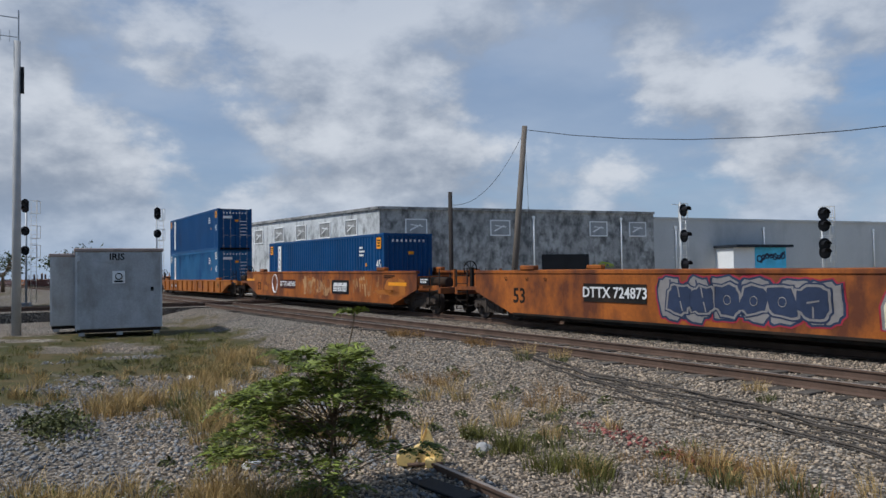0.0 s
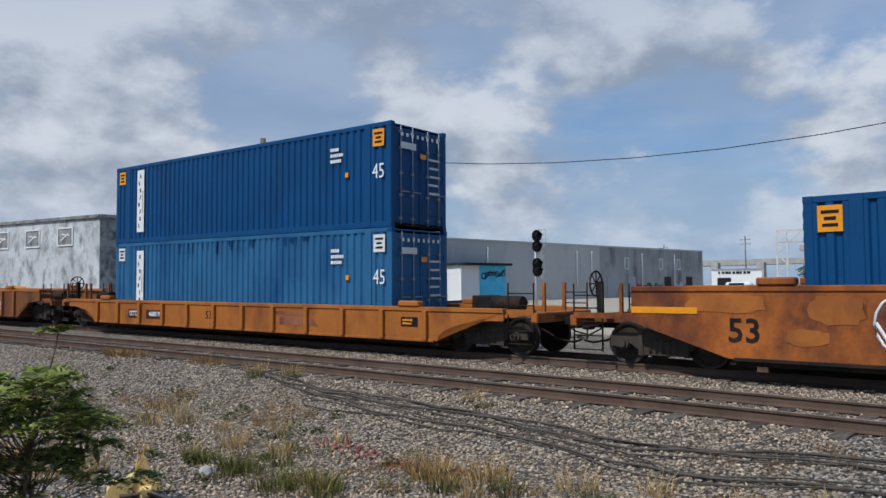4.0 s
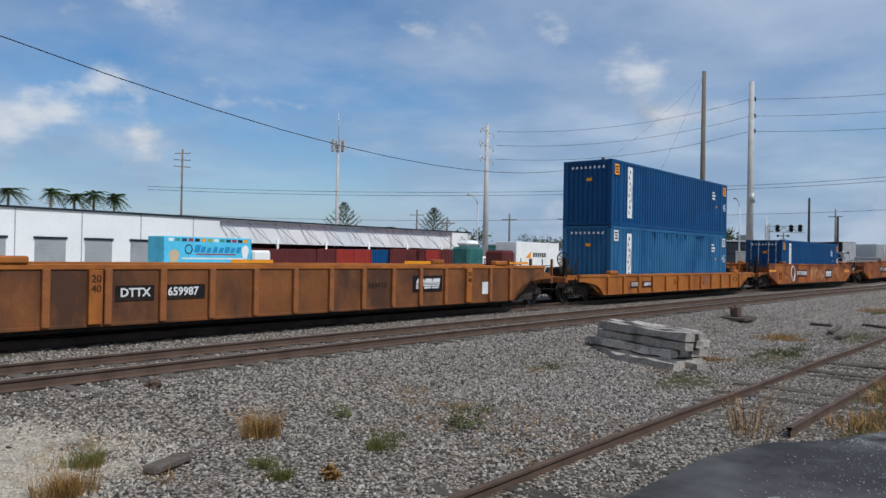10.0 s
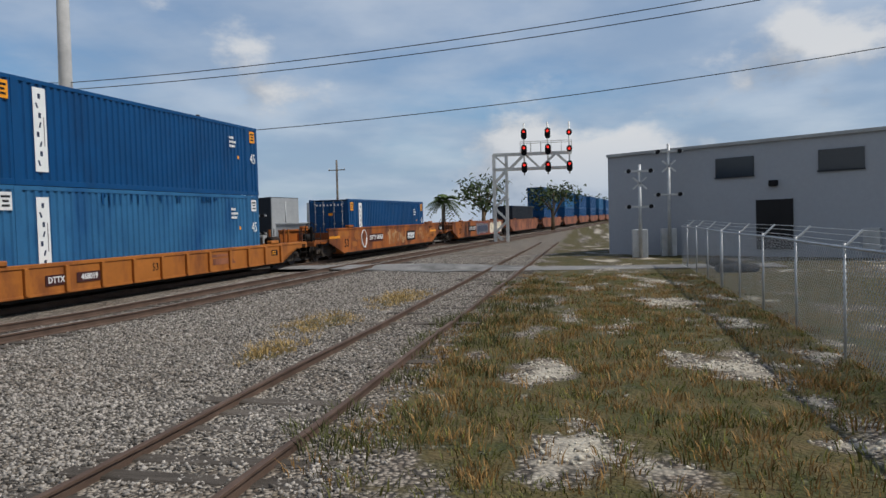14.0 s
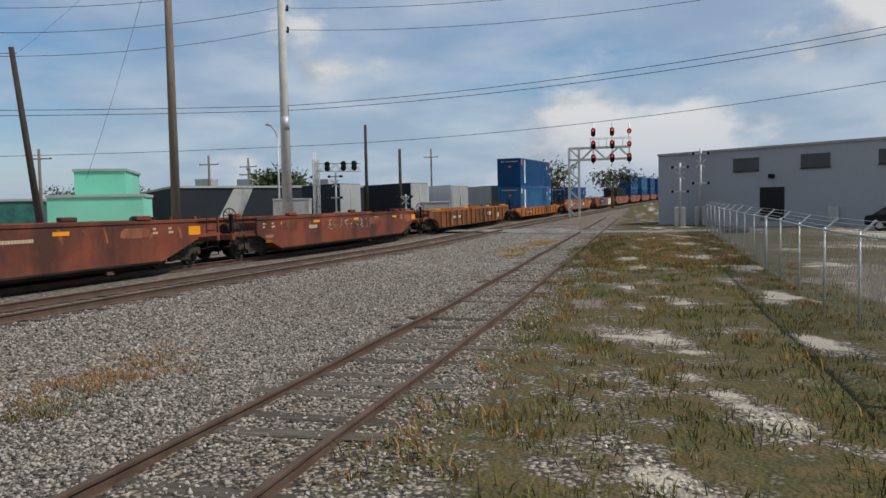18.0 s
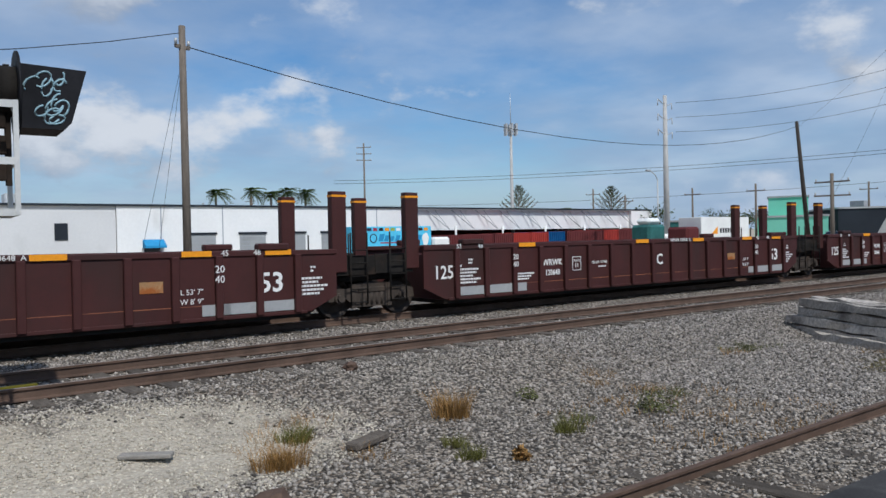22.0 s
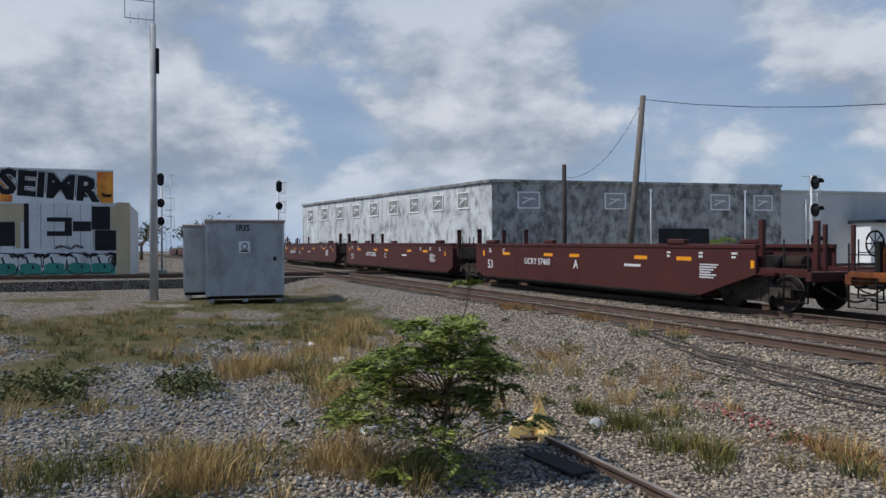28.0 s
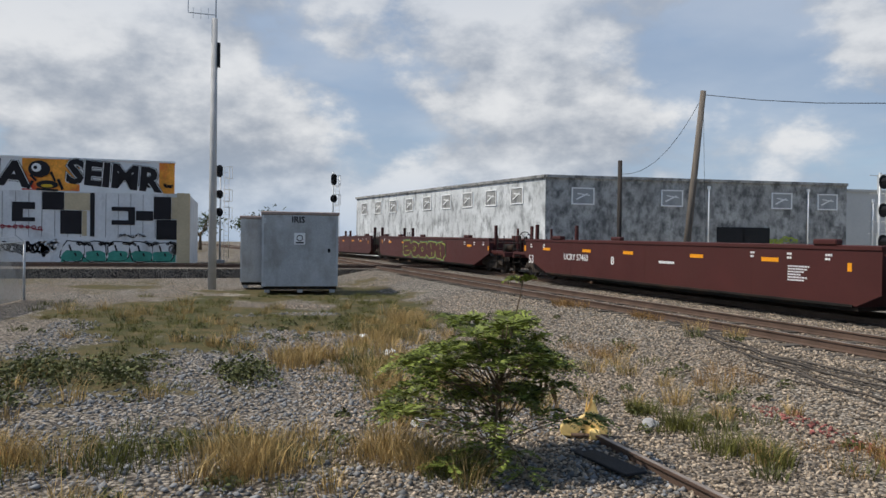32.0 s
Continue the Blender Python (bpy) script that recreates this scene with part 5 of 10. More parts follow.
    number_panel(c, between_ribs(c, -4.6) + 0.2, 0.66, "468019", 0.17, 1.05, "brown")
    letters("length_mark", "53", 0.26, M["under"], c, pose(-1.06, -W - 0.006, 0.70))
    bm = B()
    block(bm, 2.3, 3.6, -0.003, 0.003, 0.1, 0.2)
    slab_xz(bm, [(2.5, -0.2), (4.2, -0.2), (3.9, 0.04), (2.5, 0.04)], -0.003, 0.003)
    part("owner_mark", bm, M["faded"], c).matrix_basis = pose(0, -W - 0.005, 0.72)
    part("label_board", block(B(), -0.28, 0.28, -0.006, 0.004, -0.12, 0.12), M["black"], c).matrix_basis = pose(7.6, -W - 0.006, 0.75)
    stencil(c, 7.6, 0.75, 0.45, 0.18, 2, "amber", -W - 0.016)
    stencil(c, -9.4, 0.66, 0.5, 0.16, 2, "under", -W - 0.008)
    load(container("faded light blue shipping container with peeling paint in a well car", "blue_faded", faded=True), -11.5, 0.36)
    load(container("dark blue shipping container stacked on a faded blue one", "blue"), -11.5, 3.27)
    # tall ribbed cars
    for u0, u1, num, paint in ((0.0, 24.2, "659987", "orange_ribbed"), (69.6, 93.1, "", "orange_ribbed")):
        c = put(well_car("weathered orange ribbed well car with tall sides, empty", u1 - u0, 1.42, paint, ribs=15, curved=True, chord="yellow_car" if num else "rib_rust", rib_paint="rib_rust"), u0, u1)
        if num:
            number_panel(c, between_ribs(c, -5.8), 0.92, "DTTX", 0.18, 0.85)
            number_panel(c, between_ribs(c, -4.4) - 0.1, 0.92, num, 0.18, 1.1)
            fleet_mark(c, 4.0, 0.95, 0.30)
            letters("stencil", "NWF13", 0.16, M["under"], c, pose(between_ribs(c, 1.4), -W - 0.006, 0.92))
            for x in (6.0, -6.3):
                part("mark_post", block(B(), x - 0.14, x + 0.14, -W - 0.11, -W, 0.32, 1.4, 0.01), M["yellow_car"], c)
                letters("length_mark", "20", 0.15, M["under"], c, pose(x, -W - 0.115, 1.22))
                letters("length_mark", "40", 0.15, M["under"], c, pose(x, -W - 0.115, 1.02))
            part("label_board", block(B(), -0.16, 0.16, -0.006, 0.004, -0.2, 0.2), M["mural_white"], c).matrix_basis = pose(7.0, -W - 0.006, 0.75)
        if not num:
            for x in (u1 - u0) / 2 - 0.95, (u1 - u0) / 2 - 0.45:
                part("ladder_stile", block(B(), x - 0.03, x + 0.03, -W - 0.06, -W, 0.95, 2.35, 0.008), M["yellow"], c)
            for k in range(5):
                part("ladder_rung", rod(B(), ((u1 - u0) / 2 - 0.95, -W - 0.03, 1.1 + 0.28 * k), ((u1 - u0) / 2 - 0.45, -W - 0.03, 1.1 + 0.28 * k), 0.018, n=6), M["yellow"], c)
        for x in (-9, -2.5, 3.5, 9):
            part("rim_stripe", block(B(), x - 0.6, x + 0.6, -W - 0.034, -W - 0.028, 1.55, 1.63), M["amber"], c)
    # two rusty smooth cars
    for u0, u1, sd, name in ((24.2, 46.6, 31, "rusty red smooth-sided well car with faded pale tags, empty"), (46.6, 69.6, 34, "dark rusty smooth-sided well car with a cream tag, empty")):
        c = put(well_car(name, u1 - u0, 1.55, "rust_red"), u0, u1)
        first = sd == 31
        worn_paint(c, -8.6, 8.6, 0.98, 1.5, sd + 50, 16, "faded")
        paint_blobs(c, ((-6.5, 1.25, 1.6, 0.35), (3.0, 1.2, 2.2, 0.35), (8.2, 1.2, 1.2, 0.4)) if first else ((-5.0, 1.3, 1.1, 0.25), (6.2, 1.25, 1.4, 0.3)), "faded", sd)
        for x in (-7.0, -4.0, 0.5, 3.2, 6.0):
            reflector(c, x, 1.35)
        for x in (-8.6, -7.9, -6.6, 7.2, 8.0):
            stencil(c, x, 1.30, 0.28, 0.26, 2, "mural_tan")
        stencil(c, -8.2, 0.75, 0.7, 0.42, 2, "ghost_tan")
        part("label_board", block(B(), -0.34, 0.34, -0.006, 0.004, -0.15, 0.15), M["amber"], c).matrix_basis = pose(9.3, -W - 0.006, 1.25)
        if first:
            for k in range(9):
                spray_on_side(c, -2.6 + 0.62 * k, 1.12, 0.5, 0.5, 140 + k, "mural_tan" if k % 3 else "mural_white")
            stencil(c, -4.0, 1.12, 1.5, 0.28, 1, "mural_tan")
        else:
            stencil(c, -5.6, 1.1, 2.2, 0.28, 1, "mural_tan")
            stencil(c, -3.6, 1.15, 0.5, 0.2, 2, "mural_tan")
            for k in range(5):
                spray_on_side(c, -1.7 + 0.36 * k, 1.0, 0.5, 0.95, 170 + k, "cream_paint")
            ring = [(-2.2 + 0.34 * math.cos(q), -W - 0.02, 1.05 + 0.42 * math.sin(q)) for q in np.linspace(0, 6.28, 17)]
            part("graffiti_stroke", tube(B(), ring, 0.05, 4), M["cream_paint"], c)
            stencil(c, 1.8, 1.2, 1.2, 0.16, 1, "mural_tan")
    # brown ribbed three-unit set
    for u0, u1, ch, jt in ((93.1, 114.7, "B", (False, True)), (114.7, 134.9, "C", (True, True)), (134.9, 155.6, "A", (True, False))):
        L = u1 - u0
        c = put(well_car("dark brown ribbed articulated well car unit, empty, with tall corner guides", L, 1.55, "brown", ribs=17, joint=jt, posts=2.95, chord="brown"), u0, u1)
        v = sorted(set(RIB_AT[c.name]))
        mids = [(a + b) / 2 for a, b in zip(v, v[1:])]
        letters("running_number", "WRWK", 0.175, M["white"], c, pose(mids[3], -W - 0.006, 1.08), fat=0.003, squeeze=0.95)
        letters("running_number", "120648", 0.155, M["white"], c, pose(mids[3], -W - 0.006, 0.80), fat=0.003, squeeze=0.9)
        letters("unit_mark", ch, 0.34, M["white"], c, pose(mids[8] - 0.1, -W - 0.006, 1.0), fat=0.006)
        letters("length_mark", "53", 0.42, M["white"], c, pose(mids[15] - 0.15, -W - 0.006, 0.95), fat=0.010)
        letters("running_number", "WRWK 120648  " + ch, 0.10, M["white"], c, pose(mids[9], -W - 0.036, 1.60))
        ring = [(-0.17, -0.19), (0.17, -0.19), (0.17, 0.19), (-0.17, 0.19), (-0.17, -0.19)]
        bm = B()
        for (a0, b0), (a1, b1) in zip(ring, ring[1:]):
            bar(bm, (a0, 0, b0), (a1, 0, b1), 0.004, 0.018)
        part("plate_frame", bm, M["white"], c).matrix_basis = pose(mids[4], -W - 0.006, 1.02)
        letters("stencil", "PLATE", 0.07, M["white"], c, pose(mids[4], -W - 0.006, 1.10))
        letters("stencil", "H", 0.13, M["white"], c, pose(mids[4], -W - 0.006, 0.96))
        letters("stencil", "LD LMT 117300", 0.085, M["white"], c, pose(mids[5], -W - 0.006, 1.02), squeeze=0.85)
        stencil(c, mids[5] + 0.15, 0.9, 0.4, 0.07, 1)
        stencil(c, mids[2], 0.75, 0.7, 0.22, 3)
        letters("stencil", "L 53' 7\"", 0.11, M["white"], c, pose(mids[13] - 0.1, -W - 0.006, 0.85))
        letters("stencil", "W 8' 9\"", 0.11, M["white"], c, pose(mids[13] - 0.1, -W - 0.006, 0.66))
        part("label_board", block(B(), -0.22, 0.22, -0.006, 0.004, -0.11, 0.11), M["ghost_tan"], c).matrix_basis = pose(mids[12], -W - 0.005, 0.98)
        for k, x in enumerate((mids[0], mids[15] + 0.86)):
            stencil(c, x, 0.85, 0.75, 0.42, 5)
            stencil(c, x, 1.22, 0.16, 0.16, 2)
        letters("load_mark", "125T", 0.34, M["white"], c, pose(mids[0] - 0.75, -W - 0.006, 0.95), fat=0.005, squeeze=0.9) if jt[1] else None
        for x in (v[2], v[14]):
            letters("length_mark", "20", 0.15, M["white"], c, pose(x, -W - 0.105, 1.28))
            letters("length_mark", "40", 0.15, M["white"], c, pose(x, -W - 0.105, 1.08))
        for x in (mids[2], mids[7], mids[10], mids[13], mids[15]):
            reflector(c, x, 1.60, -W - 0.034)
        for k, x in enumerate((mids[0] - 0.4, mids[0] + 0.3, mids[14] - 0.3, mids[14] + 0.4)):
            letters("length_mark", ("53", "48", "45", "48")[k], 0.12, M["white"], c, pose(x, -W - 0.036, 1.60))
        for x, w in ((mids[0], 0.42), (mids[1], 0.42), (mids[1] + 0.75, 0.2), (mids[14], 0.42), (mids[15], 0.42), (mids[13] + 0.4, 0.3)):
            part("label_board", block(B(), -w, w, -0.006, 0.004, -0.11, 0.11), M["old_wall"], c).matrix_basis = pose(x, -W - 0.005, 0.47)
        for k in range(1, len(mids) - 1):
            part("scuff", block(B(), mids[k] - 0.42, mids[k] + 0.42, -W - 0.004, -W, 0.56, 0.575), M["faded"], c)
    # orange smooth three-unit set with large graffiti
    for u0, u1, ch, jt in ((155.6, 177.4, "A", (False, True)), (177.4, 195.2, "C", (True, True)), (195.2, 217.8, "B", (True, False))):
        L = u1 - u0
        c = put(well_car("orange smooth-sided articulated well car unit covered with graffiti", L, 1.70, "orange", joint=jt, posts=0.0), u0, u1)
        letters("length_mark", "53", 0.48, M["under"], c, pose(-L / 2 + (2.2 if ch == "C" else 3.0), -W - 0.008, 0.85), fat=0.016)
        letters("unit_mark", ch, 0.34, M["under"], c, pose(0.55, -W - 0.008, 0.95), fat=0.014)
        letters("unit_mark", "o", 0.4, M["under"], c, pose(0.0, -W - 0.008, 1.05), squeeze=0.9) if ch == "A" else None
        for x in (-L / 2 + 3.2, -L / 2 + 4.4, L / 2 - 4.2, L / 2 - 3.1):
            stencil(c, x, 1.48, 0.3, 0.22, 2, "under")
        if ch == "A":
            number_panel(c, 3.05, 0.95, "DTTX 732330", 0.27, 3.6, "black")
            paint_blobs(c, ((-9.2, 1.35, 1.2, 0.3), (-6.9, 0.85, 1.4, 0.4), (5.8, 1.3, 1.0, 0.3), (7.8, 1.0, 1.6, 0.5), (1.2, 1.45, 0.9, 0.16), (9.0, 0.75, 1.0, 0.4)), "yellow_car", 81)
            worn_paint(c, 5.4, 9.6, 0.5, 1.5, 82, 7, "orange")
            worn_paint(c, -8.4, -5.4, 0.6, 1.5, 83, 5, "orange")
            x0 = -2.5
            def swell(text_h, fat, key, y):
                letters("graffiti_letters", "8IST", text_h, M[key], c, pose(x0, -W - y, 0.93), fat=fat, squeeze=1.75, spacing=1.06)
            halo = blob_outline(random.Random(3), 4.5, 1.02, 46, 0.10)
            part("graffiti_ground", slab_xz(B(), [(x0 + a, 0.93 + b * (0.86 + 0.14 * math.cos(a * 2.6))) for a, b in halo], -W - 0.005, -W - 0.001), M["pale_blue_paint"], c)
            swell(0.84, 0.125, "mural_white", 0.009)
            swell(0.84, 0.08, "black", 0.017)
            for gx, gz_ in ((-4.2, 0.75), (-4.15, 1.12)):
                ring = [(gx + 0.13 * math.cos(a), -W - 0.024, gz_ + 0.13 * math.sin(a)) for a in np.linspace(0, 6.283, 15)]
                part("graffiti_stroke", tube(B(), ring, 0.02, 4), M["mural_white"], c)
            spray_on_side(c, -4.75, 0.92, 0.4, 0.6, 61)
            spray_on_side(c, -0.25, 0.95, 0.5, 0.9, 62)
            part("paint_patch", block(B(), -0.55, 0.55, -0.004, 0.002, -0.05, 0.05), M["amber"], c).matrix_basis = pose(-2.1, -W - 0.026, 1.22)
            for px_, ww in ((-5.3, 0.5), (-8.0, 0.35), (-7.2, 0.3)):
                part("paint_patch", block(B(), -ww, ww, -0.004, 0.002, -0.1, 0.1), M["yellow_car"], c).matrix_basis = pose(px_, -W - 0.004, 1.2)
            for x, z, ww in ((-6.6, 1.45, 0.9), (-6.4, 1.25, 0.6), (9.0, 1.0, 0.3)):
                stencil(c, x, z, ww, 0.3, 2, "mural_white")
            part("joint_mark", block(B(), -1.1, 0.0, -0.004, 0.004, -0.2, 0.2), M["under"], c).matrix_basis = pose(-L / 2 + 1.3, -1.26, 1.25)
            letters("load_mark", "125 T", 0.22, M["white"], c, pose(-L / 2 + 0.72, -1.272, 1.25))
            part("label_board", block(B(), -0.3, 0.3, -0.006, 0.004, -0.16, 0.16), M["black"], c).matrix_basis = pose(9.4, -W - 0.006, 1.2)
            stencil(c, 9.4, 1.2, 0.45, 0.2, 2, "white", -W - 0.016)
        elif ch == "C":
            paint_blobs(c, ((-6.9, 0.85, 1.4, 0.9), (-2.3, 0.7, 1.1, 0.7), (1.5, 0.8, 1.3, 1.0), (4.6, 0.6, 3.0, 0.5)), "teal_paint", 86)
            spray_piece(c, -6.0, -2.2, 0.38, 1.62, "grey_paint", "mural_white", "crimson_paint", 41, 5, -W - 0.010)
            fleet_mark(c, 0.1, 1.0, 0.5)
            paint_blobs(c, ((-7.4, 1.3, 0.8, 0.3), (7.9, 1.2, 0.8, 0.4)), "yellow_car", 85)
            spray_piece(c, 1.9, 7.9, 0.34, 1.66, "grey_paint", "mural_white", "crimson_paint", 43, 7, -W - 0.010)
            part("paint_patch", block(B(), -0.35, 0.35, -0.004, 0.002, -0.07, 0.07), M["amber"], c).matrix_basis = pose(4.9, -W - 0.03, 1.25)
            part("paint_patch", block(B(), -0.25, 0.25, -0.004, 0.002, -0.07, 0.07), M["amber"], c).matrix_basis = pose(-4.0, -W - 0.03, 1.3)
        else:
            spray_piece(c, -7.2, 6.0, 0.36, 1.66, "cream_paint", "navy_paint", "pale_blue_paint", 52, 9)
            number_panel(c, -1.5, 1.08, "DTTX 732330", 0.24, 3.0, "black")
            for x in (-7.8, -1.8, 1.2, 3.9):
                part("paint_patch", block(B(), -0.3, 0.3, -0.004, 0.002, -0.05, 0.05), M["amber"], c).matrix_basis = pose(x, -W - 0.028, 1.36)
            spray_on_side(c, 6.2, 1.05, 0.5, 0.9, 64)
            spray_on_side(c, 6.6, 1.0, 0.5, 0.7, 65)
            spray_on_side(c, 7.6, 1.35, 0.9, 0.3, 66, "mural_white")
            part("joint_panel_plate", block(B(), -0.22, 0.22, -0.004, 0.002, -0.1, 0.1), M["amber"], c).matrix_basis = pose(9.9, -W - 0.01, 1.1)
            stencil(c, 8.4, 1.35, 0.9, 0.3, 3, "under")
    # maroon smooth sets
    u = 217.8
    for k, (u1, ch, jt, num) in enumerate(((236.8, "A", (False, True), 1), (256.4, "C", (True, True), 1), (277.5, "B", (True, False), 1), (301.0, "", (False, True), 0), (321.5, "", (True, True), 0), (342.0, "", (True, False), 0), (364.5, "", (False, True), 0), (385.0, "", (True, False), 0), (408.0, "", (False, False), 0))):
        L = u1 - u
        c = put(well_car("maroon smooth-sided articulated well car unit, empty", L, 1.62, "maroon", joint=jt, posts=2.35), u, u1)
        if num:
            letters("running_number", "UCRY 57460", 0.25, M["mural_white"], c, pose(-L / 2 + 6.4, -W - 0.008, 1.02), fat=0.002)
            letters("unit_mark", ch, 0.29, M["mural_white"], c, pose(-L / 2 + 9.0, -W - 0.008, 0.98), fat=0.004)
            letters("length_mark", "53", 0.36, M["mural_white"], c, pose(-L / 2 + 2.6, -W - 0.008, 0.82), fat=0.003)
            stencil(c, -L / 2 + 12.2, 1.05, 1.0, 0.14, 1)
            stencil(c, L / 2 - 3.6, 0.98, 0.75, 0.42, 6, "mural_white")
        for x in (-L / 2 + 4.0, -L / 2 + 7.2, -0.6, 3.0, L / 2 - 4.6):
            reflector(c, x, 1.30)
        for x in (-L / 2 + 2.6, -L / 2 + 3.8, L / 2 - 3.9, L / 2 - 2.7, L / 2 - 5.2):
            stencil(c, x, 1.42, 0.22, 0.2, 2)
        part("corner_plate", block(B(), -0.07, 0.07, -0.004, 0.002, -0.12, 0.12), M["amber"], c).matrix_basis = pose(-L / 2 + 2.0, -W - 0.008, 1.3)
        part("corner_plate", block(B(), -0.06, 0.06, -0.004, 0.002, -0.1, 0.1), M["amber"], c).matrix_basis = pose(L / 2 - 2.1, -W - 0.008, 1.2)
        if k == 3:
            spray_piece(c, -4.5, 3.5, 0.4, 1.45, "maroon", "lime_paint", "teal_paint", 61, 5)
        if k == 6:
            spray_piece(c, -3.5, 3.5, 0.4, 1.45, "grey_paint", "mural_white", "maroon", 62, 5)
        u = u1


build_train()

# ---- buildings ----
def spot(az, r):
    """A place by its bearing (degrees to the left of straight over the tracks) and its distance."""
    return -r * math.sin(radians(az)), r * math.cos(radians(az))


def gz(x, y):
    return float(ground_z(x, y))


def prism(bm, pts, z0, z1):
    return slab_xy(bm, pts, z0, z1)


def wall_frame(a, b, along, z, out=0.0):
    """The pose of something on the wall from a to b (seen from outside, left to right), facing out."""
    a, b = Vector((*a, 0)), Vector((*b, 0))
    d = (b - a).normalized()
    p = a + d * along + Vector((d.y, -d.x, 0)) * out
    return pose(p.x, p.y, z, 0, 0, math.degrees(math.atan2(d.y, d.x)))


def framed_window(parent, m, w=1.5, h=1.2, fill="mildew", rim="white_wall", cross=True):
    bm = B()
    for x0, x1, z0, z1 in ((-w / 2, w / 2, -h / 2, -h / 2 + 0.1), (-w / 2, w / 2, h / 2 - 0.1, h / 2), (-w / 2, -w / 2 + 0.1, -h / 2 + 0.1, h / 2 - 0.1), (w / 2 - 0.1, w / 2, -h / 2 + 0.1, h / 2 - 0.1)):
        block(bm, x0, x1, -0.06, 0.02, z0, z1)
    win = part("window", bm, M[rim], parent)
    win.matrix_basis = m
    part("pane", block(B(), -w / 2 + 0.1, w / 2 - 0.1, -0.012, 0.02, -h / 2 + 0.1, h / 2 - 0.1), M[fill], win)
    if cross:
        bm = B()
        bar(bm, (-w * 0.3, -0.03, -h * 0.2), (w * 0.2, -0.03, h * 0.15), 0.03, 0.1)
        bar(bm, (-w * 0.25, -0.03, h * 0.15), (w * 0.3, -0.03, h * 0.05), 0.03, 0.08)
        part("boarding", bm, M[rim], win)
    return win


def drain_pipe(parent, m, h):
    bm = B()
    rod(bm, (0, -0.08, -h), (0, -0.08, 0), 0.07, n=8)
    block(bm, -0.12, 0.12, -0.16, 0.0, -0.25, 0.0)
    part("drain_pipe", bm, M["white_wall"], parent).matrix_basis = m


def warehouse():
    b = thing("warehouse", "old flat-roofed warehouse of mildewed grey concrete", "building")
    left, corner, right, end = (-92.0, 14.0), (-55.3, 23.3), (-53.1, 49.8), (-49.6, 112.0)
    top = 7.7
    part("wall", prism(B(), [left, corner, right, (-92, 55)], 0.3, top), M["mildew"], b)
    bm = B()
    for p, q in ((left, corner), (corner, right)):
        bar(bm, (*p, top + 0.06), (*q, top + 0.06), 0.35, 0.22)
    part("parapet", bm, M["mildew"], b)
    part("roof", prism(B(), [(-91.5, 15), (-55.8, 24), (-53.6, 49.5), (-91.5, 54)], top + 0.01, top + 0.05), M["roofing"], b)
    ln = math.hypot(corner[0] - left[0], corner[1] - left[1])
    part("pale_render", block(B(), -ln / 2 + 0.1, ln / 2 - 0.02, -0.02, 0.015, 0.0, top - 0.4), M["pale_mildew"], b).matrix_basis = wall_frame(left, corner, ln / 2, 0.35, 0.0)
    for k in range(9):
        framed_window(b, wall_frame(left, corner, 2.5 + k * (ln - 4) / 8.6, top - 1.3, 0.03), 1.8, 1.4, "mildew")
    lr = math.hypot(right[0] - corner[0], right[1] - corner[1])
    for f in (0.115, 0.40, 0.77, 0.93):
        framed_window(b, wall_frame(corner, right, f * lr, top - 1.45, 0.03), 1.9, 1.35, "old_wall")
    for f in (0.52, 0.86):
        drain_pipe(b, wall_frame(corner, right, f * lr, top - 0.4, 0.03), 5.5)
    for f in (0.575, 0.66):
        d = part("doorway", block(B(), -1.25, 1.25, -0.04, 0.3, 0, 3.1), M["opening"], b)
        d.matrix_basis = wall_frame(corner, right, f * lr + 0.6, 0.9, 0.02)
    spray_on_wall(b, wall_frame(corner, right, 0.77 * lr, 2.9, 0.03), 3.2, 0.9, "lime_paint", 91)
    spray_on_wall(b, wall_frame(corner, right, 0.83 * lr, 2.7, 0.03), 1.8, 0.7, "grey_paint", 92)
    c = thing("warehouse", "long flat-roofed warehouse painted pale grey", "building")
    l2 = math.hypot(end[0] - right[0], end[1] - right[1])
    part("wall", prism(B(), [right, end, (-92, 112), (-92, 54)], 0.3, 7.25), M["pale_wall"], c)
    bm = B()
    bar(bm, (*right, 7.3), (*end, 7.3), 0.3, 0.2)
    part("parapet", bm, M["pale_wall"], c)
    m0 = wall_frame(right, end, l2 * 0.78, 0, 0.01)
    part("old_section", block(B(), -13.6, 13.6, -0.02, 0.1, 0.5, 7.2), M["old_wall"], c).matrix_basis = m0
    for f in (0.04, 0.22, 0.48, 0.53, 0.72, 0.86):
        drain_pipe(c, wall_frame(right, end, f * l2, 6.6, 0.04), 4.5)
    for f in (0.60, 0.68, 0.83, 0.93):
        part("doorway", block(B(), -0.9, 0.9, -0.04, 0.1, 0, 2.6), M["opening" if f > 0.8 else "blue_grey"], c).matrix_basis = wall_frame(right, end, f * l2, 0.8, 0.04)
    for f in (0.66, 0.80, 0.88):
        framed_window(c, wall_frame(right, end, f * l2, 5.2, 0.05), 1.0, 1.5, "old_wall", cross=False)
    for k, key in enumerate(("crimson_paint", "navy_paint", "grey_paint", "crimson_paint", "mural_white", "navy_paint")):
        x = l2 * (0.70 + 0.045 * k)
        spray_on_wall(c, wall_frame(right, end, x, 2.1, 0.045), 2.2, 1.0, key, 70 + k)
    # lean-to with a blue painted front
    s = thing("lean_to", "white lean-to shed with blue graffiti under a flat canopy", "shed")
    sm = wall_frame(right, end, l2 * 0.17, 0.9, 0.0)
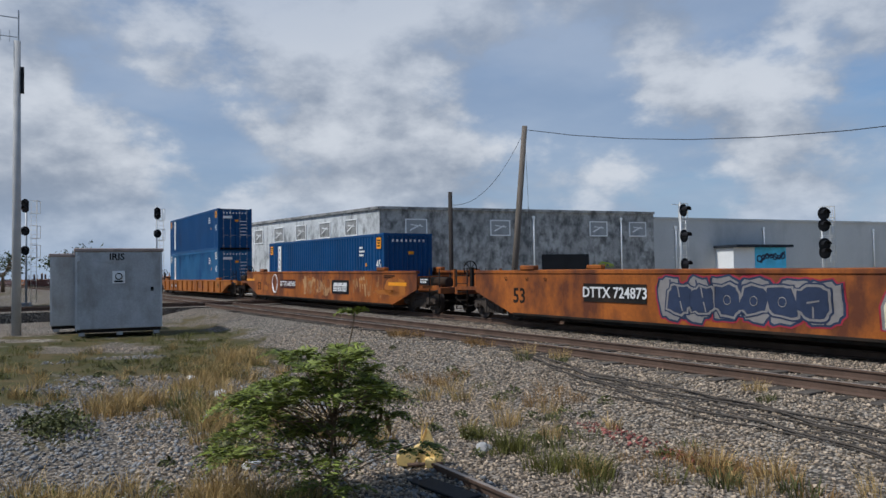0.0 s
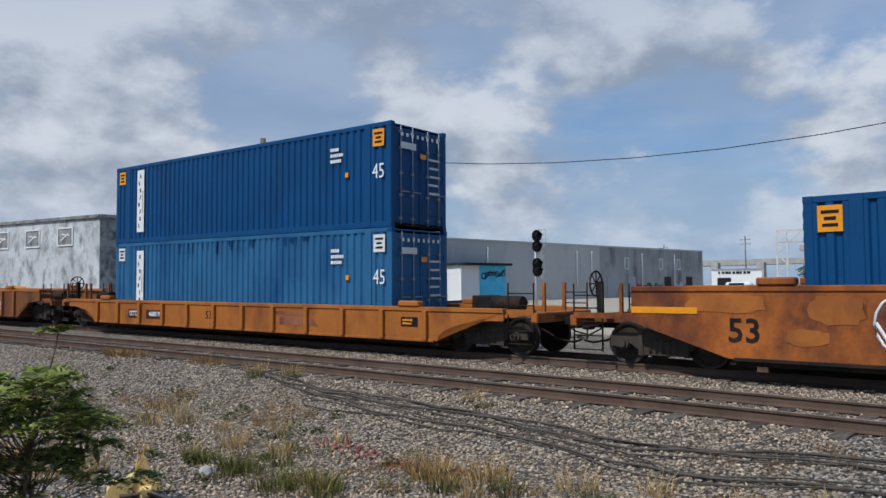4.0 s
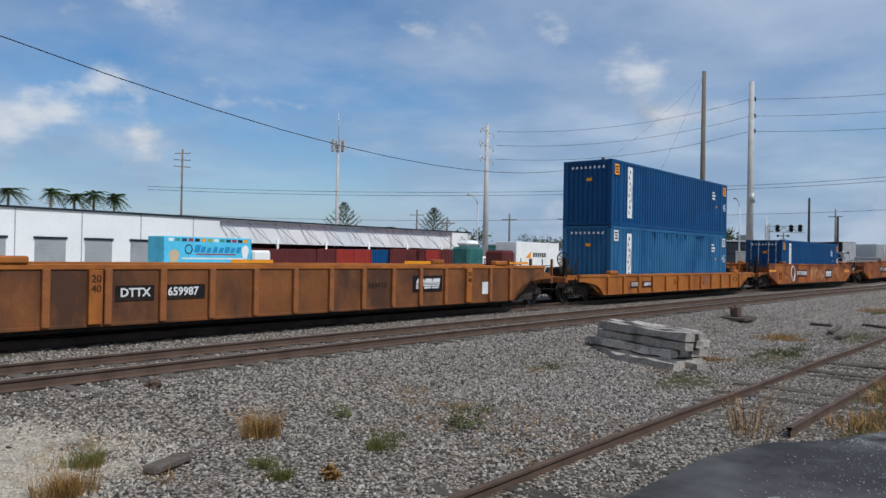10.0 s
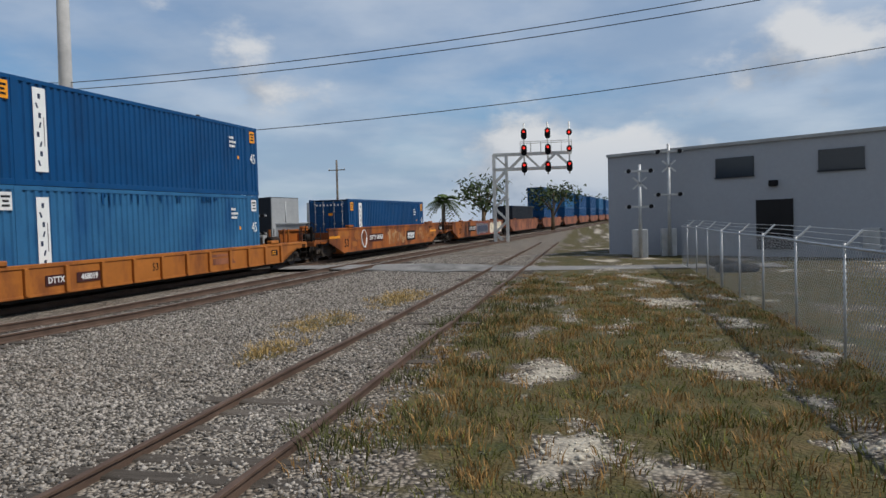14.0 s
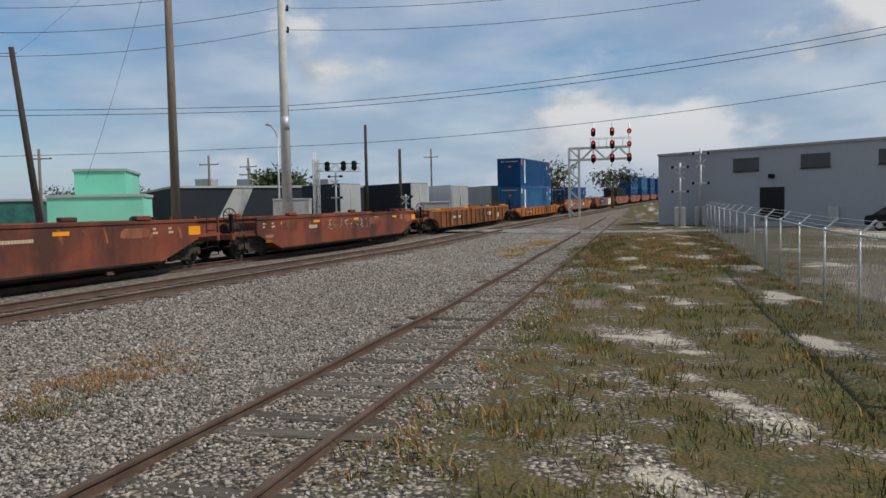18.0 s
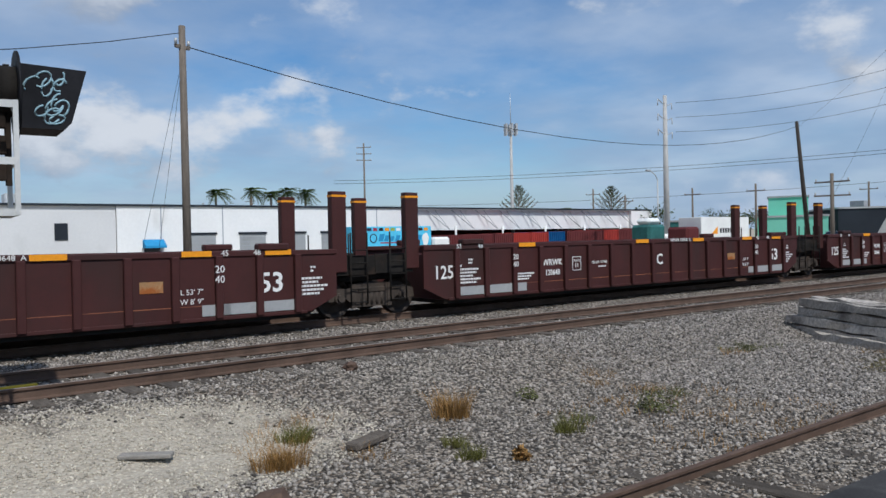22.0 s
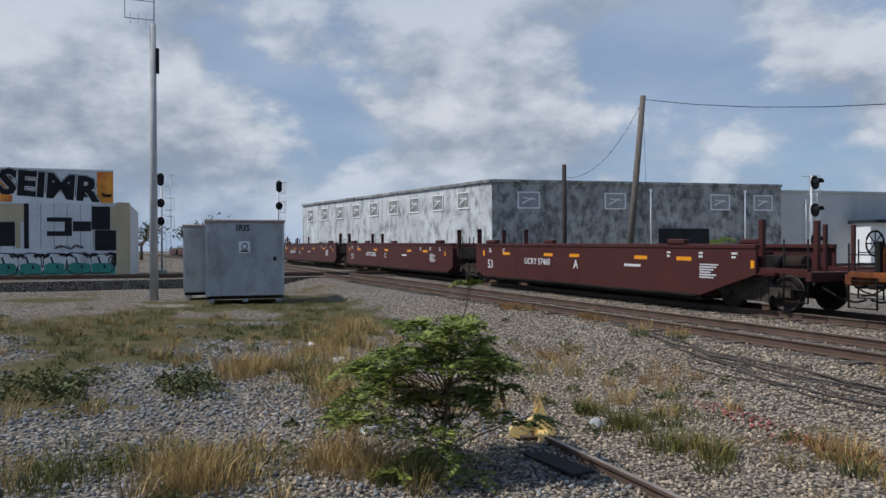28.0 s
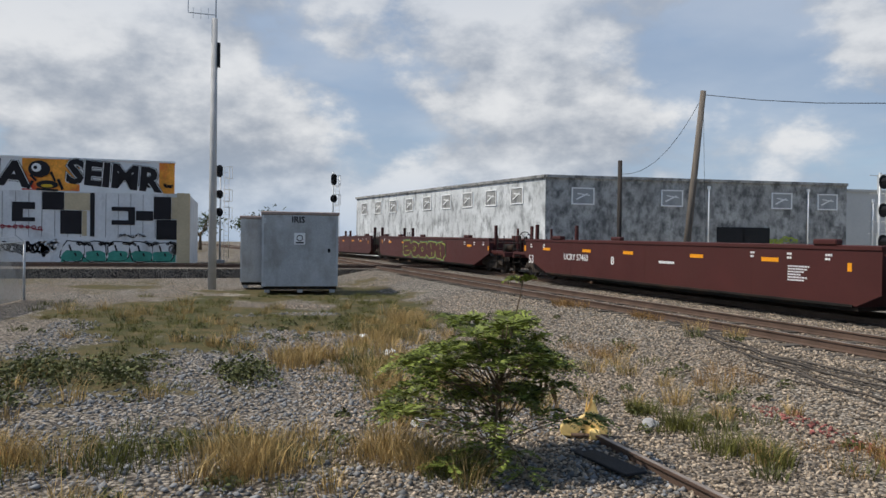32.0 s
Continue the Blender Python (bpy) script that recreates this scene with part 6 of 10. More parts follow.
    part("canopy", block(B(), -3.4, 3.9, -3.0, 0.1, 3.6, 3.85, 0.03), M["dark_clad"], s).matrix_basis = sm
    part("white_front", block(B(), -3.1, -0.4, -2.2, 0, 0, 3.6), M["white_wall"], s).matrix_basis = sm
    part("blue_front", block(B(), -0.4, 3.6, -2.3, 0, 0, 3.6), M["cyan"], s).matrix_basis = sm
    spray_on_wall(s, sm @ pose(1.6, -2.31, 2.7), 3.6, 1.3, "navy_paint", 90)


def spray_on_wall(parent, m, w, h, key, seed):
    """A small tag of loose unreadable strokes."""
    r = random.Random(seed)
    bm = B()
    n = 7
    pts = [(-w / 2 + w * k / n, (r.random() - 0.5) * h) for k in range(n + 1)]
    for (a, b), (c, d) in zip(pts, pts[1:]):
        bar(bm, (a, -0.012, b), (c, -0.012, d), 0.01, h * 0.13)
        rr = h * (0.14 + 0.12 * r.random())
        ring = [((a + c) / 2 + rr * math.cos(t), (b + d) / 2 * 0.4 + rr * math.sin(t)) for t in np.linspace(0, 6.283, 8)]
        for p, q in zip(ring, ring[1:]):
            bar(bm, (p[0], -0.014, p[1]), (q[0], -0.014, q[1]), 0.01, h * 0.11)
    part("wall_tag", bm, M[key], parent).matrix_basis = m


warehouse()


def mural_building():
    b = thing("mural_wall_building", "flat building whose wall carries a large painted mural", "building")
    x, z0 = -51.8, 0.7
    part("wall", block(B(), x - 12, x, -27, -3.05, 0.3, 5.35), M["mural_white"], b)
    part("upper_wall", block(B(), x - 0.5, x, -27, -3.95, 5.35, 7.3), M["mural_orange"], b)
    part("roof_edge", block(B(), x - 0.6, x + 0.08, -27, -3.9, 7.3, 7.42), M["white_wall"], b)
    part("end_pier", block(B(), x - 1.0, x + 0.1, -3.75, -3.0, 0.3, 5.4), M["mural_tan"], b)
    def plate(name, ring, lift, key):
        """A flat painted shape standing 4 mm out, closed all round."""
        bm = B()
        back = [bm.verts.new((lift, a, q)) for a, q in ring]
        front = [bm.verts.new((lift + 0.004, a, q)) for a, q in ring]
        bm.faces.new(back[::-1])
        bm.faces.new(front)
        for k in range(len(ring)):
            j = (k + 1) % len(ring)
            bm.faces.new((back[k], back[j], front[j], front[k]))
        part(name, bm, M[key], b).matrix_basis = pose(x, 0, 0)
    def flat(name, y0, y1, za, zb, key, d=0.03):
        part(name, block(B(), 0, d, y0, y1, za, zb), M[key], b).matrix_basis = pose(x, 0, 0)
    # a plan of the painting: across 0 to 900, down from the top
    Y, Z = lambda c: -15.2 + 0.01353 * c, lambda d: 8.11 - 0.0146 * d
    def paint(c0, c1, d0, d1, key, lift=0.03, name="painted_block"):
        flat(name, Y(c0), Y(c1), Z(d1), Z(d0), key, lift)
    paint(-900, 180, 50, 192, "white_wall", 0.012, "painted_ground")
    paint(420, 765, 56, 192, "white_wall", 0.012, "painted_ground")
    for c0, c1, d0, d1, key in ((45, 60, 195, 385, "mural_black"), (140, 235, 240, 270, "mural_black"), (140, 185, 270, 305, "mural_black"), (140, 235, 305, 322, "mural_black"), (265, 355, 195, 270, "mural_black"), (340, 430, 272, 372, "mural_black"),
                                (357, 465, 197, 270, "mural_tan"), (432, 452, 272, 380, "mural_tan"), (466, 485, 195, 382, "mural_black"), (558, 660, 252, 270, "mural_black"), (630, 660, 270, 330, "mural_black"), (558, 630, 310, 330, "mural_black"), (664, 740, 268, 310, "mural_black"),
                                (742, 820, 204, 303, "mural_black"), (755, 862, 305, 392, "mural_black"), (822, 878, 205, 302, "mural_tan"), (-20, 42, 195, 380, "mural_tan"), (-60, -30, 280, 330, "mural_black"), (-180, -90, 200, 300, "mural_black"), (-300, -200, 260, 380, "mural_black"), (-420, -330, 200, 300, "mural_black")):
        paint(c0, c1, d0, d1, key)
    for c in range(100, 860, 54):
        paint(c, c + 2, 197, 385, "grey_paint", 0.02, "panel_joint")
    paint(215, 850, 398, 492, "mural_white", 0.02, "painted_band")
    paint(345, 842, 452, 492, "green_paint", 0.026, "painted_band")
    paint(-500, 212, 392, 492, "mural_white", 0.02, "painted_band")
    for k, c in enumerate((395, 490, 590, 690, 785)):
        pts = blob_outline_yz(random.Random(30 + k), 1.30, 1.22)
        lean = 0.12 * (-1) ** k
        for grow, key, lift in ((1.10, "mural_black", 0.032), (1.0, "mural_white", 0.040)):
            plate("wall_letter", [(Y(c) + a * grow + lean * q, Z(447) + q * grow) for a, q in pts], lift, key)
        plate("wall_letter", [(Y(c) + a * 0.94 + lean * (q * 0.5 - 0.28), Z(447) - 0.27 + q * 0.54) for a, q in pts], 0.048, "green_paint")
        for j in range(2):
            u = Y(c) + (-0.22 + 0.40 * j)
            bm = bar(B(), (0.056, u, Z(447) + 0.42 - 0.7 * j), (0.056, u + 0.12 - 0.2 * j, Z(447) + 0.02 - 0.1 * j), 0.012, 0.10)
            part("wall_letter_stroke", bm, M["mural_black"], b).matrix_basis = pose(x, 0, 0)
        spray_on_wall(b, pose(x + 0.05, Y(c + 46), Z(410), 0, 0, 90), 0.8, 0.4, "mural_black", 140 + k)
    for k, (c, d, w, h, key) in enumerate(((230, 440, 1.6, 1.1, "mural_black"), (290, 430, 1.2, 1.2, "mural_white"), (120, 440, 2.2, 1.1, "mural_black"), (20, 440, 2.2, 1.1, "mural_white"), (-120, 430, 2.6, 1.2, "mural_black"), (-300, 430, 2.6, 1.2, "mural_white"), (180, 345, 2.4, 0.5, "crimson_paint"), (650, 375, 1.6, 0.3, "mural_black"), (790, 375, 0.9, 0.3, "mural_black"), (850, 440, 0.6, 1.1, "grey_paint"))):
        spray_on_wall(b, pose(x + 0.035, Y(c), Z(d), 0, 0, 90), w, h, key, 120 + k)
    # upper lettering on orange and white, with a dark round figure between the words
    def word(text, c, d, h, fat, key, lift, sq=1.0):
        slant = Matrix.Identity(4)
        slant[0][2] = 0.16
        letters("mural_letters", text, h, M[key], b, pose(x + lift, Y(c), Z(d), 0, 0, 90) @ slant, fat=fat, squeeze=sq, thick=0.01)
    for text, c, sq in (("SEIMR", 568, 1.06), ("MA", 78, 1.22), ("TO", -170, 1.2)):
        word(text, c, 125, 1.45, 0.16, "mural_black", 0.03, sq)
        word(text, c, 125, 1.45, 0.125, "white_wall", 0.05, sq)
        word(text, c, 124, 1.45, 0.085, "mural_black", 0.07, sq)
    def disc(c, d, r, key, lift, flatten=1.0):
        plate("painted_figure", [(Y(c) + r * math.cos(a), Z(d) + r * flatten * math.sin(a)) for a in np.linspace(0, 6.283, 20)[:-1]], lift, key)
    disc(252, 100, 0.62, "mural_black", 0.085, 0.85)
    disc(240, 94, 0.27, "white_wall", 0.095)
    disc(236, 94, 0.11, "mural_black", 0.102)
    disc(285, 165, 0.62, "mural_black", 0.085, 0.42)
    for k, (a, q, w) in enumerate((((225, 150), (205, 185), 0.16), ((300, 110), (318, 150), 0.14), ((330, 140), (350, 185), 0.16), ((215, 125), (240, 150), 0.14), ((240, 185), (330, 188), 0.12))):
        bm = bar(B(), (0.075, Y(a[0]), Z(a[1])), (0.075, Y(q[0]), Z(q[1])), 0.02, w)
        part("painted_figure", bm, M["mural_black"], b).matrix_basis = pose(x, 0, 0)
    disc(285, 170, 0.34, "yellow", 0.095, 0.3)
    spray_on_wall(b, pose(x + 0.03, Y(805), Z(155), 0, 0, 90), 0.5, 0.35, "mural_black", 150)


def blob_outline_yz(r, w, h, n=16):
    return [(w / 2 * (1 + 0.2 * (r.random() - 0.5)) * math.copysign(abs(math.cos(t)) ** 0.6, math.cos(t)), h / 2 * (1 + 0.2 * (r.random() - 0.5)) * math.copysign(abs(math.sin(t)) ** 0.6, math.sin(t))) for t in np.linspace(0, 6.283, n + 1)[:-1]]


mural_building()


def white_warehouse():
    b = thing("white_warehouse", "long white warehouse with roll-up doors and a truss canopy", "building")
    y, top = 68.5, 5.75
    part("wall", block(B(), 16.8, 46, y, y + 30, 0.2, top), M["white_wall"], b)
    part("grey_wing", block(B(), -6.0, 16.75, y + 0.1, y + 30, 0.2, top + 0.05), M["wing_wall"], b)
    part("roof_edge", block(B(), -6.2, 89, y - 0.15, y + 0.2, top, top + 0.18), M["dark_clad"], b)
    for x in np.arange(20.5, 46, 5.6):
        part("wall_joint", block(B(), x - 0.05, x + 0.05, y - 0.02, y + 0.05, 0.3, top), M["blue_grey"], b)
    for x0, x1 in ((23.0, 25.4), (27.7, 30.3), (32.0, 34.5), (36.3, 39.1), (41.2, 43.6)):
        d = part("roll_up_door", block(B(), x0, x1, y - 0.04, y + 0.05, 0.4, 3.25), M["grey_wall"], b)
        part("door_header", block(B(), x0 - 0.12, x1 + 0.12, y - 0.12, y - 0.04, 3.2, 3.4), M["dark_clad"], d)
        for z in np.arange(0.7, 3.2, 0.35):
            part("door_slat", block(B(), x0 + 0.05, x1 - 0.05, y - 0.06, y - 0.04, z, z + 0.03), M["blue_grey"], d)
    bm = B()
    v = [(18.9, y, 2.85), (20.7, y, 2.85), (20.7, y - 0.9, 2.3), (18.9, y - 0.9, 2.3), (18.9, y - 0.9, 2.1), (20.7, y - 0.9, 2.1), (18.9, y, 2.1), (20.7, y, 2.1)]
    vs = [bm.verts.new(p) for p in v]
    for f in ((3, 2, 1, 0), (4, 5, 2, 3), (0, 6, 4, 3), (1, 2, 5, 7)):
        bm.faces.new([vs[i] for i in f])
    part("awning", bm, M["awning"], b, "blue cloth awning over a door")
    part("door", block(B(), 19.0, 20.4, y - 0.05, y + 0.02, 0.4, 2.2), M["glass"], b)
    for x in (-3.2, 12.5):
        part("vent_panel", block(B(), x - 0.5, x + 0.5, y + 0.04, y + 0.12, 2.9, 4.3), M["dark_clad"], b)
    # truss canopy
    part("canopy_roof", block(B(), 46, 89, y + 0.35, y + 30, top - 0.15, top), M["white_wall"], b)
    part("canopy_fascia", block(B(), 46, 89, y + 0.4, y + 0.6, 3.35, top - 0.15), M["white_wall"], b)
    part("canopy_back", block(B(), 46, 89, y + 12, y + 12.4, 0.2, top - 0.2), M["dark_red_box"], b)
    for k, x in enumerate(np.arange(46, 88, 3.6)):
        bm = bar(B(), (x, y + 0.3, top - 0.1), (x + 2.6, y - 0.6, 3.4), 0.07)
        part("truss_strut", bm, M["grey_wall"], b)
        part("truss_strut", bar(B(), (x + 1.2, y + 0.3, top - 0.1), (x + 2.6, y - 0.6, 3.4), 0.05), M["grey_wall"], b)
    for x in np.arange(46.5, 90, 7.2):
        part("canopy_post", rod(B(), (x, y + 0.2, 0.2), (x, y + 0.2, 3.8), 0.12, n=8), M["white_wall"], b)
    part("end_wall", block(B(), 84.5, 89, y - 0.1, y + 8, 0.2, top), M["white_wall"], b)
    for x, w in ((3.0, 1.6), (-2.0, 2.0), (9.0, 1.2)):
        part("roof_unit", block(B(), x, x + w, y + 4, y + 6, top, top + 1.2, 0.05), M["steel"], b)


white_warehouse()


def blob_pts(x, z, w, h):
    return [(x + w * math.cos(a) * (1 + 0.12 * math.sin(3 * a)), z + h * math.sin(a) * (1 + 0.1 * math.cos(5 * a))) for a in np.linspace(0, 6.283, 19)[:-1]]


def parked_boxes():
    """Containers and trailers standing in the yard beyond the tracks."""
    y = 62.0
    for x0, w, key in ((44.5, 9.0, "dark_red_box"), (53.8, 2.6, "dark_red_box"), (56.6, 2.5, "red_box"), (59.3, 2.5, "red_box"), (62.0, 2.5, "blue"), (65.0, 6.2, "dark_red_box"), (71.5, 2.5, "red_box"), (74.2, 8.0, "dark_red_box"), (82.4, 3.2, "red_box")):
        names = {"red_box": "red", "dark_red_box": "dark red", "blue": "blue"}
        box = thing("storage_container", names[key] + " steel storage container in the yard", "container", "yard containers")
        part("shell", wave_panel(w, 2.55, 0.3, 0.05, 0, 0), M[key], box)
        part("body", block(B(), -w / 2, w / 2, 0.06, 6.0, 0, 2.6, 0.03), M[key], box)
        for s in (-1, 1):
            part("corner_post", block(B(), s * w / 2 - 0.08, s * w / 2 + 0.08, -0.03, 0.15, 0, 2.62), M[key], box)
        box.matrix_basis = pose(x0 + w / 2, y, gz(x0, y))
    t = thing("trailer", "box trailer with a bright cyan printed side", "trailer")
    part("body", block(B(), -4.2, 4.2, 0, 2.5, 0.95, 3.4, 0.03), M["cyan"], t)
    flag = ("white", "crimson_paint", "lime_paint", "navy_paint", "amber", "green_paint", "mural_black")
    for k in range(13):
        part("print_flag", block(B(), -0.22, 0.22, -0.012, 0, -0.13, 0.13), M[flag[(k * 5) % 7]], t).matrix_basis = pose(-3.6 + k * 0.6, -0.004, 3.14)
    for k, w in enumerate((0.50, 0.42, 0.36, 0.42, 0.40, 0.46, 0.38, 0.42)):
        x = -1.5 + k * 0.58
        h = 0.62 if k == 0 else 0.42 + 0.08 * (k % 2)
        part("print_mark", slab_xz(B(), [(0, 0), (w, 0), (w + 0.16, h), (0.16, h)], -0.012, 0), M["awning"], t).matrix_basis = pose(x, -0.004, 2.12)
    ring = [(-2.0 + 0.33 * math.cos(a), -0.01, 2.38 + 0.36 * math.sin(a)) for a in np.linspace(0, 6.283, 18)]
    part("print_mark", tube(B(), ring, 0.05, 5), M["navy_paint"], t)
    part("print_mark", block(B(), -1.3, 2.6, -0.012, 0, 1.92, 2.02), M["crimson_paint"], t)
    part("print_mark", block(B(), -2.6, 3.4, -0.012, 0, 1.55, 1.68), M["white"], t)
    part("print_mark", slab_xz(B(), blob_pts(-3.3, 1.75, 0.45, 0.6), -0.010, 0), M["mural_tan"], t)
    part("print_mark", slab_xz(B(), blob_pts(3.55, 2.2, 0.35, 0.6), -0.010, 0), M["white"], t)
    part("chassis", block(B(), -4.0, 4.0, 0.6, 1.9, 0.55, 0.95), M["black"], t)
    for x in (-3.2, -2.1, 3.2):
        rod_bm = B()
        rod(rod_bm, (x, 0.1, 0.5), (x, 0.45, 0.5), 0.5, n=14)
        part("wheel", rod_bm, M["rubber"], t)
    t.matrix_basis = pose(36.7, 56, gz(35, 56))
    v = thing("van", "white box van beside the printed trailer", "van")
    part("body", block(B(), -1.0, 1.0, 0, 1.9, 0.4, 2.4, 0.2), M["white"], v)
    part("windscreen", block(B(), 0.55, 1.02, 0.2, 1.7, 1.5, 2.2, 0.05), M["glass"], v)
    for x in (-0.6, 0.6):
        rod_bm = B()
        rod(rod_bm, (x, 0.0, 0.4), (x, 0.25, 0.4), 0.38, n=12)
        part("wheel", rod_bm, M["rubber"], v)
    v.matrix_basis = pose(42.5, 56.5, gz(41, 56))
    t = thing("box_truck", "white rental box truck with an orange mark", "truck")
    part("box", block(B(), -4.0, 4.0, 0, 2.5, 1.0, 3.5, 0.04), M["white"], t)
    bm = B()
    slab_xz(bm, [(-2.4, 1.9), (-1.4, 1.9), (-1.4, 2.6)], -0.02, 0)
    part("mark", bm, M["amber"], t)
    bm = B()
    for k in range(6):
        block(bm, -1.0 + k * 0.42, -0.72 + k * 0.42, -0.02, 0, 2.0, 2.45)
    part("mark", bm, M["black"], t)
    part("cab", block(B(), -6.0, -4.1, 0.1, 2.4, 0.5, 2.6, 0.2), M["dark_red_box"], t)
    for x in (-5.0, 2.4):
        rod_bm = B()
        rod(rod_bm, (x, 0.0, 0.5), (x, 0.35, 0.5), 0.48, n=14)
        part("wheel", rod_bm, M["rubber"], t)
    x, y2 = spot(-57.5, 78)
    t.matrix_basis = pose(x, y2, gz(x, y2))
    t = thing("tractor_unit", "dark green lorry tractor with a white deflector", "truck")
    part("cab", block(B(), -1.3, 1.5, 0, 2.4, 0.9, 3.0, 0.25), M["teal_paint"], t)
    part("deflector", block(B(), -0.9, 1.2, 0.3, 2.1, 3.0, 3.7, 0.3), M["white"], t)
    part("bonnet", block(B(), 1.5, 3.3, 0.2, 2.2, 0.8, 2.0, 0.25), M["white"], t)
    part("windscreen", block(B(), 1.48, 1.54, 0.3, 2.1, 2.0, 2.8), M["glass"], t)
    for a in (-0.8, 2.4):
        rod_bm = B()
        rod(rod_bm, (a, 0.0, 0.5), (a, 0.35, 0.5), 0.5, n=14)
        part("wheel", rod_bm, M["rubber"], t)
    x, y2 = spot(-52.8, 82)
    t.matrix_basis = pose(x, y2, gz(x, y2))


parked_boxes()


def low_block(name, label, category, az0, az1, r, z1, key, depth=15.0, roof="roofing", tilt=0.0):
    """A plain flat building seen far off between two bearings."""
    b = thing(name, label, category)
    p, q = spot(az0, r), spot(az1, r * (1 + tilt))
    d = Vector((q[0] - p[0], q[1] - p[1], 0)).normalized()
    n = Vector((-d.y, d.x, 0))
    pts = [p, q, (q[0] + n.x * depth, q[1] + n.y * depth), (p[0] + n.x * depth, p[1] + n.y * depth)]
    z0 = min(gz(*p), gz(*q)) - 0.3
    part("wall", prism(B(), pts, z0, z1), M[key], b)
    bm = B()
    for a, c in zip(pts, pts[1:] + pts[:1]):
        bar(bm, (*a, z1 + 0.05), (*c, z1 + 0.05), 0.3, 0.25)
    part("roof_edge", bm, M[roof], b)
    return b, p, q, math.hypot(q[0] - p[0], q[1] - p[1])


def yard_buildings():
    # beyond the gantry and the hut
    b, p, q, l = low_block("workshop", "pale grey workshop with a dark opening and tagged base", "building", 7.3, -12.0, 78, 5.0, "grey_wall", tilt=-0.05)
    for x, w, h in ((6.5, 3.6, 3.6), (1.6, 1.0, 1.6), (20.0, 0.6, 1.6)):
        part("opening", block(B(), -w / 2, w / 2, -0.05, 0.05, 0, h), M["opening" if w > 1 else "steel"], b).matrix_basis = wall_frame(p, q, x, 1.2 if w > 1 else 2.6, 0.02)
    for k in range(5):
        spray_on_wall(b, wall_frame(p, q, 9.5 + 1.6 * k, 1.2, 0.03), 1.5, 0.8, ("navy_paint", "grey_paint")[k % 2], 200 + k)
    for x in (1.0, 3.0, 4.2, 9.0):
        m = wall_frame(p, q, x, 5.3, -2.0)
        bm = block(B(), m.translation.x - 0.4, m.translation.x + 0.4, m.translation.y - 0.4, m.translation.y + 0.4, 5.0, 5.7)
        part("roof_vent", bm, M["steel"], b)
    b, p, q, l = low_block("hall", "large grey hall with a slanted end behind the workshop", "building", 10.6, -3.0, 112, 8.3, "grey_wall")
    part("slant", slab_xz(B(), [(-6, 4), (0, 4), (0, 8.4), (-4.5, 7.6)], 0, 0.5), M["blue_grey"], b).matrix_basis = wall_frame(p, q, 0, 0, 0)
    for x in (1.5, 19.5):
        m = wall_frame(p, q, x, 8.3, -4)
        part("roof_vent", block(B(), m.translation.x - 0.7, m.translation.x + 0.7, m.translation.y - 0.7, m.translation.y + 0.7, 8.2, 10.0), M["steel"], b)
    b, p, q, l = low_block("sign_building", "low white building with a long lettered fascia", "building", 23.3, 20.0, 150, 4.9, "white_wall", 12)
    bm = B()
    for k in range(9):
        w = 0.32 + 0.12 * (k % 3)
        block(bm, 1.2 + k * 0.62, 1.2 + k * 0.62 + w, -0.05, 0.02, 4.1, 4.55)
    part("sign_mark", bm, M["black"], b).matrix_basis = wall_frame(p, q, 0, 0, 0.02)
    part("opening", block(B(), 1.0, 3.4, -0.05, 0.02, 0.9, 3.4), M["opening"], b).matrix_basis = wall_frame(p, q, 0, 0, 0.02)
    x, y = spot(21.6, 140)
    v = thing("van", "small white van parked by the sign building", "van")
    part("body", block(B(), -2.2, 2.2, 0, 1.8, 0.3, 1.9, 0.3), M["white"], v)
    part("window", block(B(), -1.6, 1.2, -0.02, 1.82, 1.2, 1.75, 0.1), M["glass"], v)
    v.matrix_basis = pose(x, y, gz(x, y))
    b, p, q, l = low_block("yellow_building", "small pale yellow building", "building", 14.6, 11.8, 160, 5.0, "mural_tan", 10)
    for k in range(5):
        part("window", block(B(), -0.25, 0.25, -0.05, 0.02, 2.2, 4.0), M["glass"], b).matrix_basis = wall_frame(p, q, 3.6 + k * 0.8, 0, 0.02)
    o = thing("overpass", "grey concrete overpass far off", "bridge")
    a, c = spot(25, 230), spot(6, 230)
    bm = B()
    bar(bm, (*a, 8.0), (*c, 8.6), 9, 1.5)
    part("deck", bm, M["concrete"], o)
    a2, c2 = spot(17.5, 215), spot(9, 215)
    bm = B()
    bar(bm, (*a2, 11.2), (*c2, 11.4), 6, 1.2)
    part("deck", bm, M["concrete"], o)
    for az in (23, 20, 17, 15, 12.5, 10, 7.5):
        x, y = spot(az, 222)
        part("pier", block(B(), x - 1.0, x + 1.0, y - 1, y + 1, 0, 8 if az > 17 else 10.8), M["concrete"], o)
    # to the east
    b, p, q, l = low_block("mint_building", "mint green stepped building", "building", -60.3, -62.8, 112, 7.0, "mint", 9)
    for k in range(3):
        part("window", block(B(), -0.5, 0.5, -0.05, 0.02, 0, 0.9), M["glass"], b).matrix_basis = wall_frame(p, q, 1.0 + k * 1.5, 3.0, 0.02)
    low_block("mint_wing", "low mint green wing with steps", "building", -59.4, -64.0, 108, 4.3, "mint", 6)
    low_block("green_shop", "low dark green shop front far off", "building", -53.5, -58.0, 118, 4.2, "teal_paint", 8)
    b, p, q, l = low_block("dark_building", "long low dark grey building with a pale flat roof", "building", -64.6, -76.5, 118, 5.4, "dark_clad", 25, tilt=0.1)
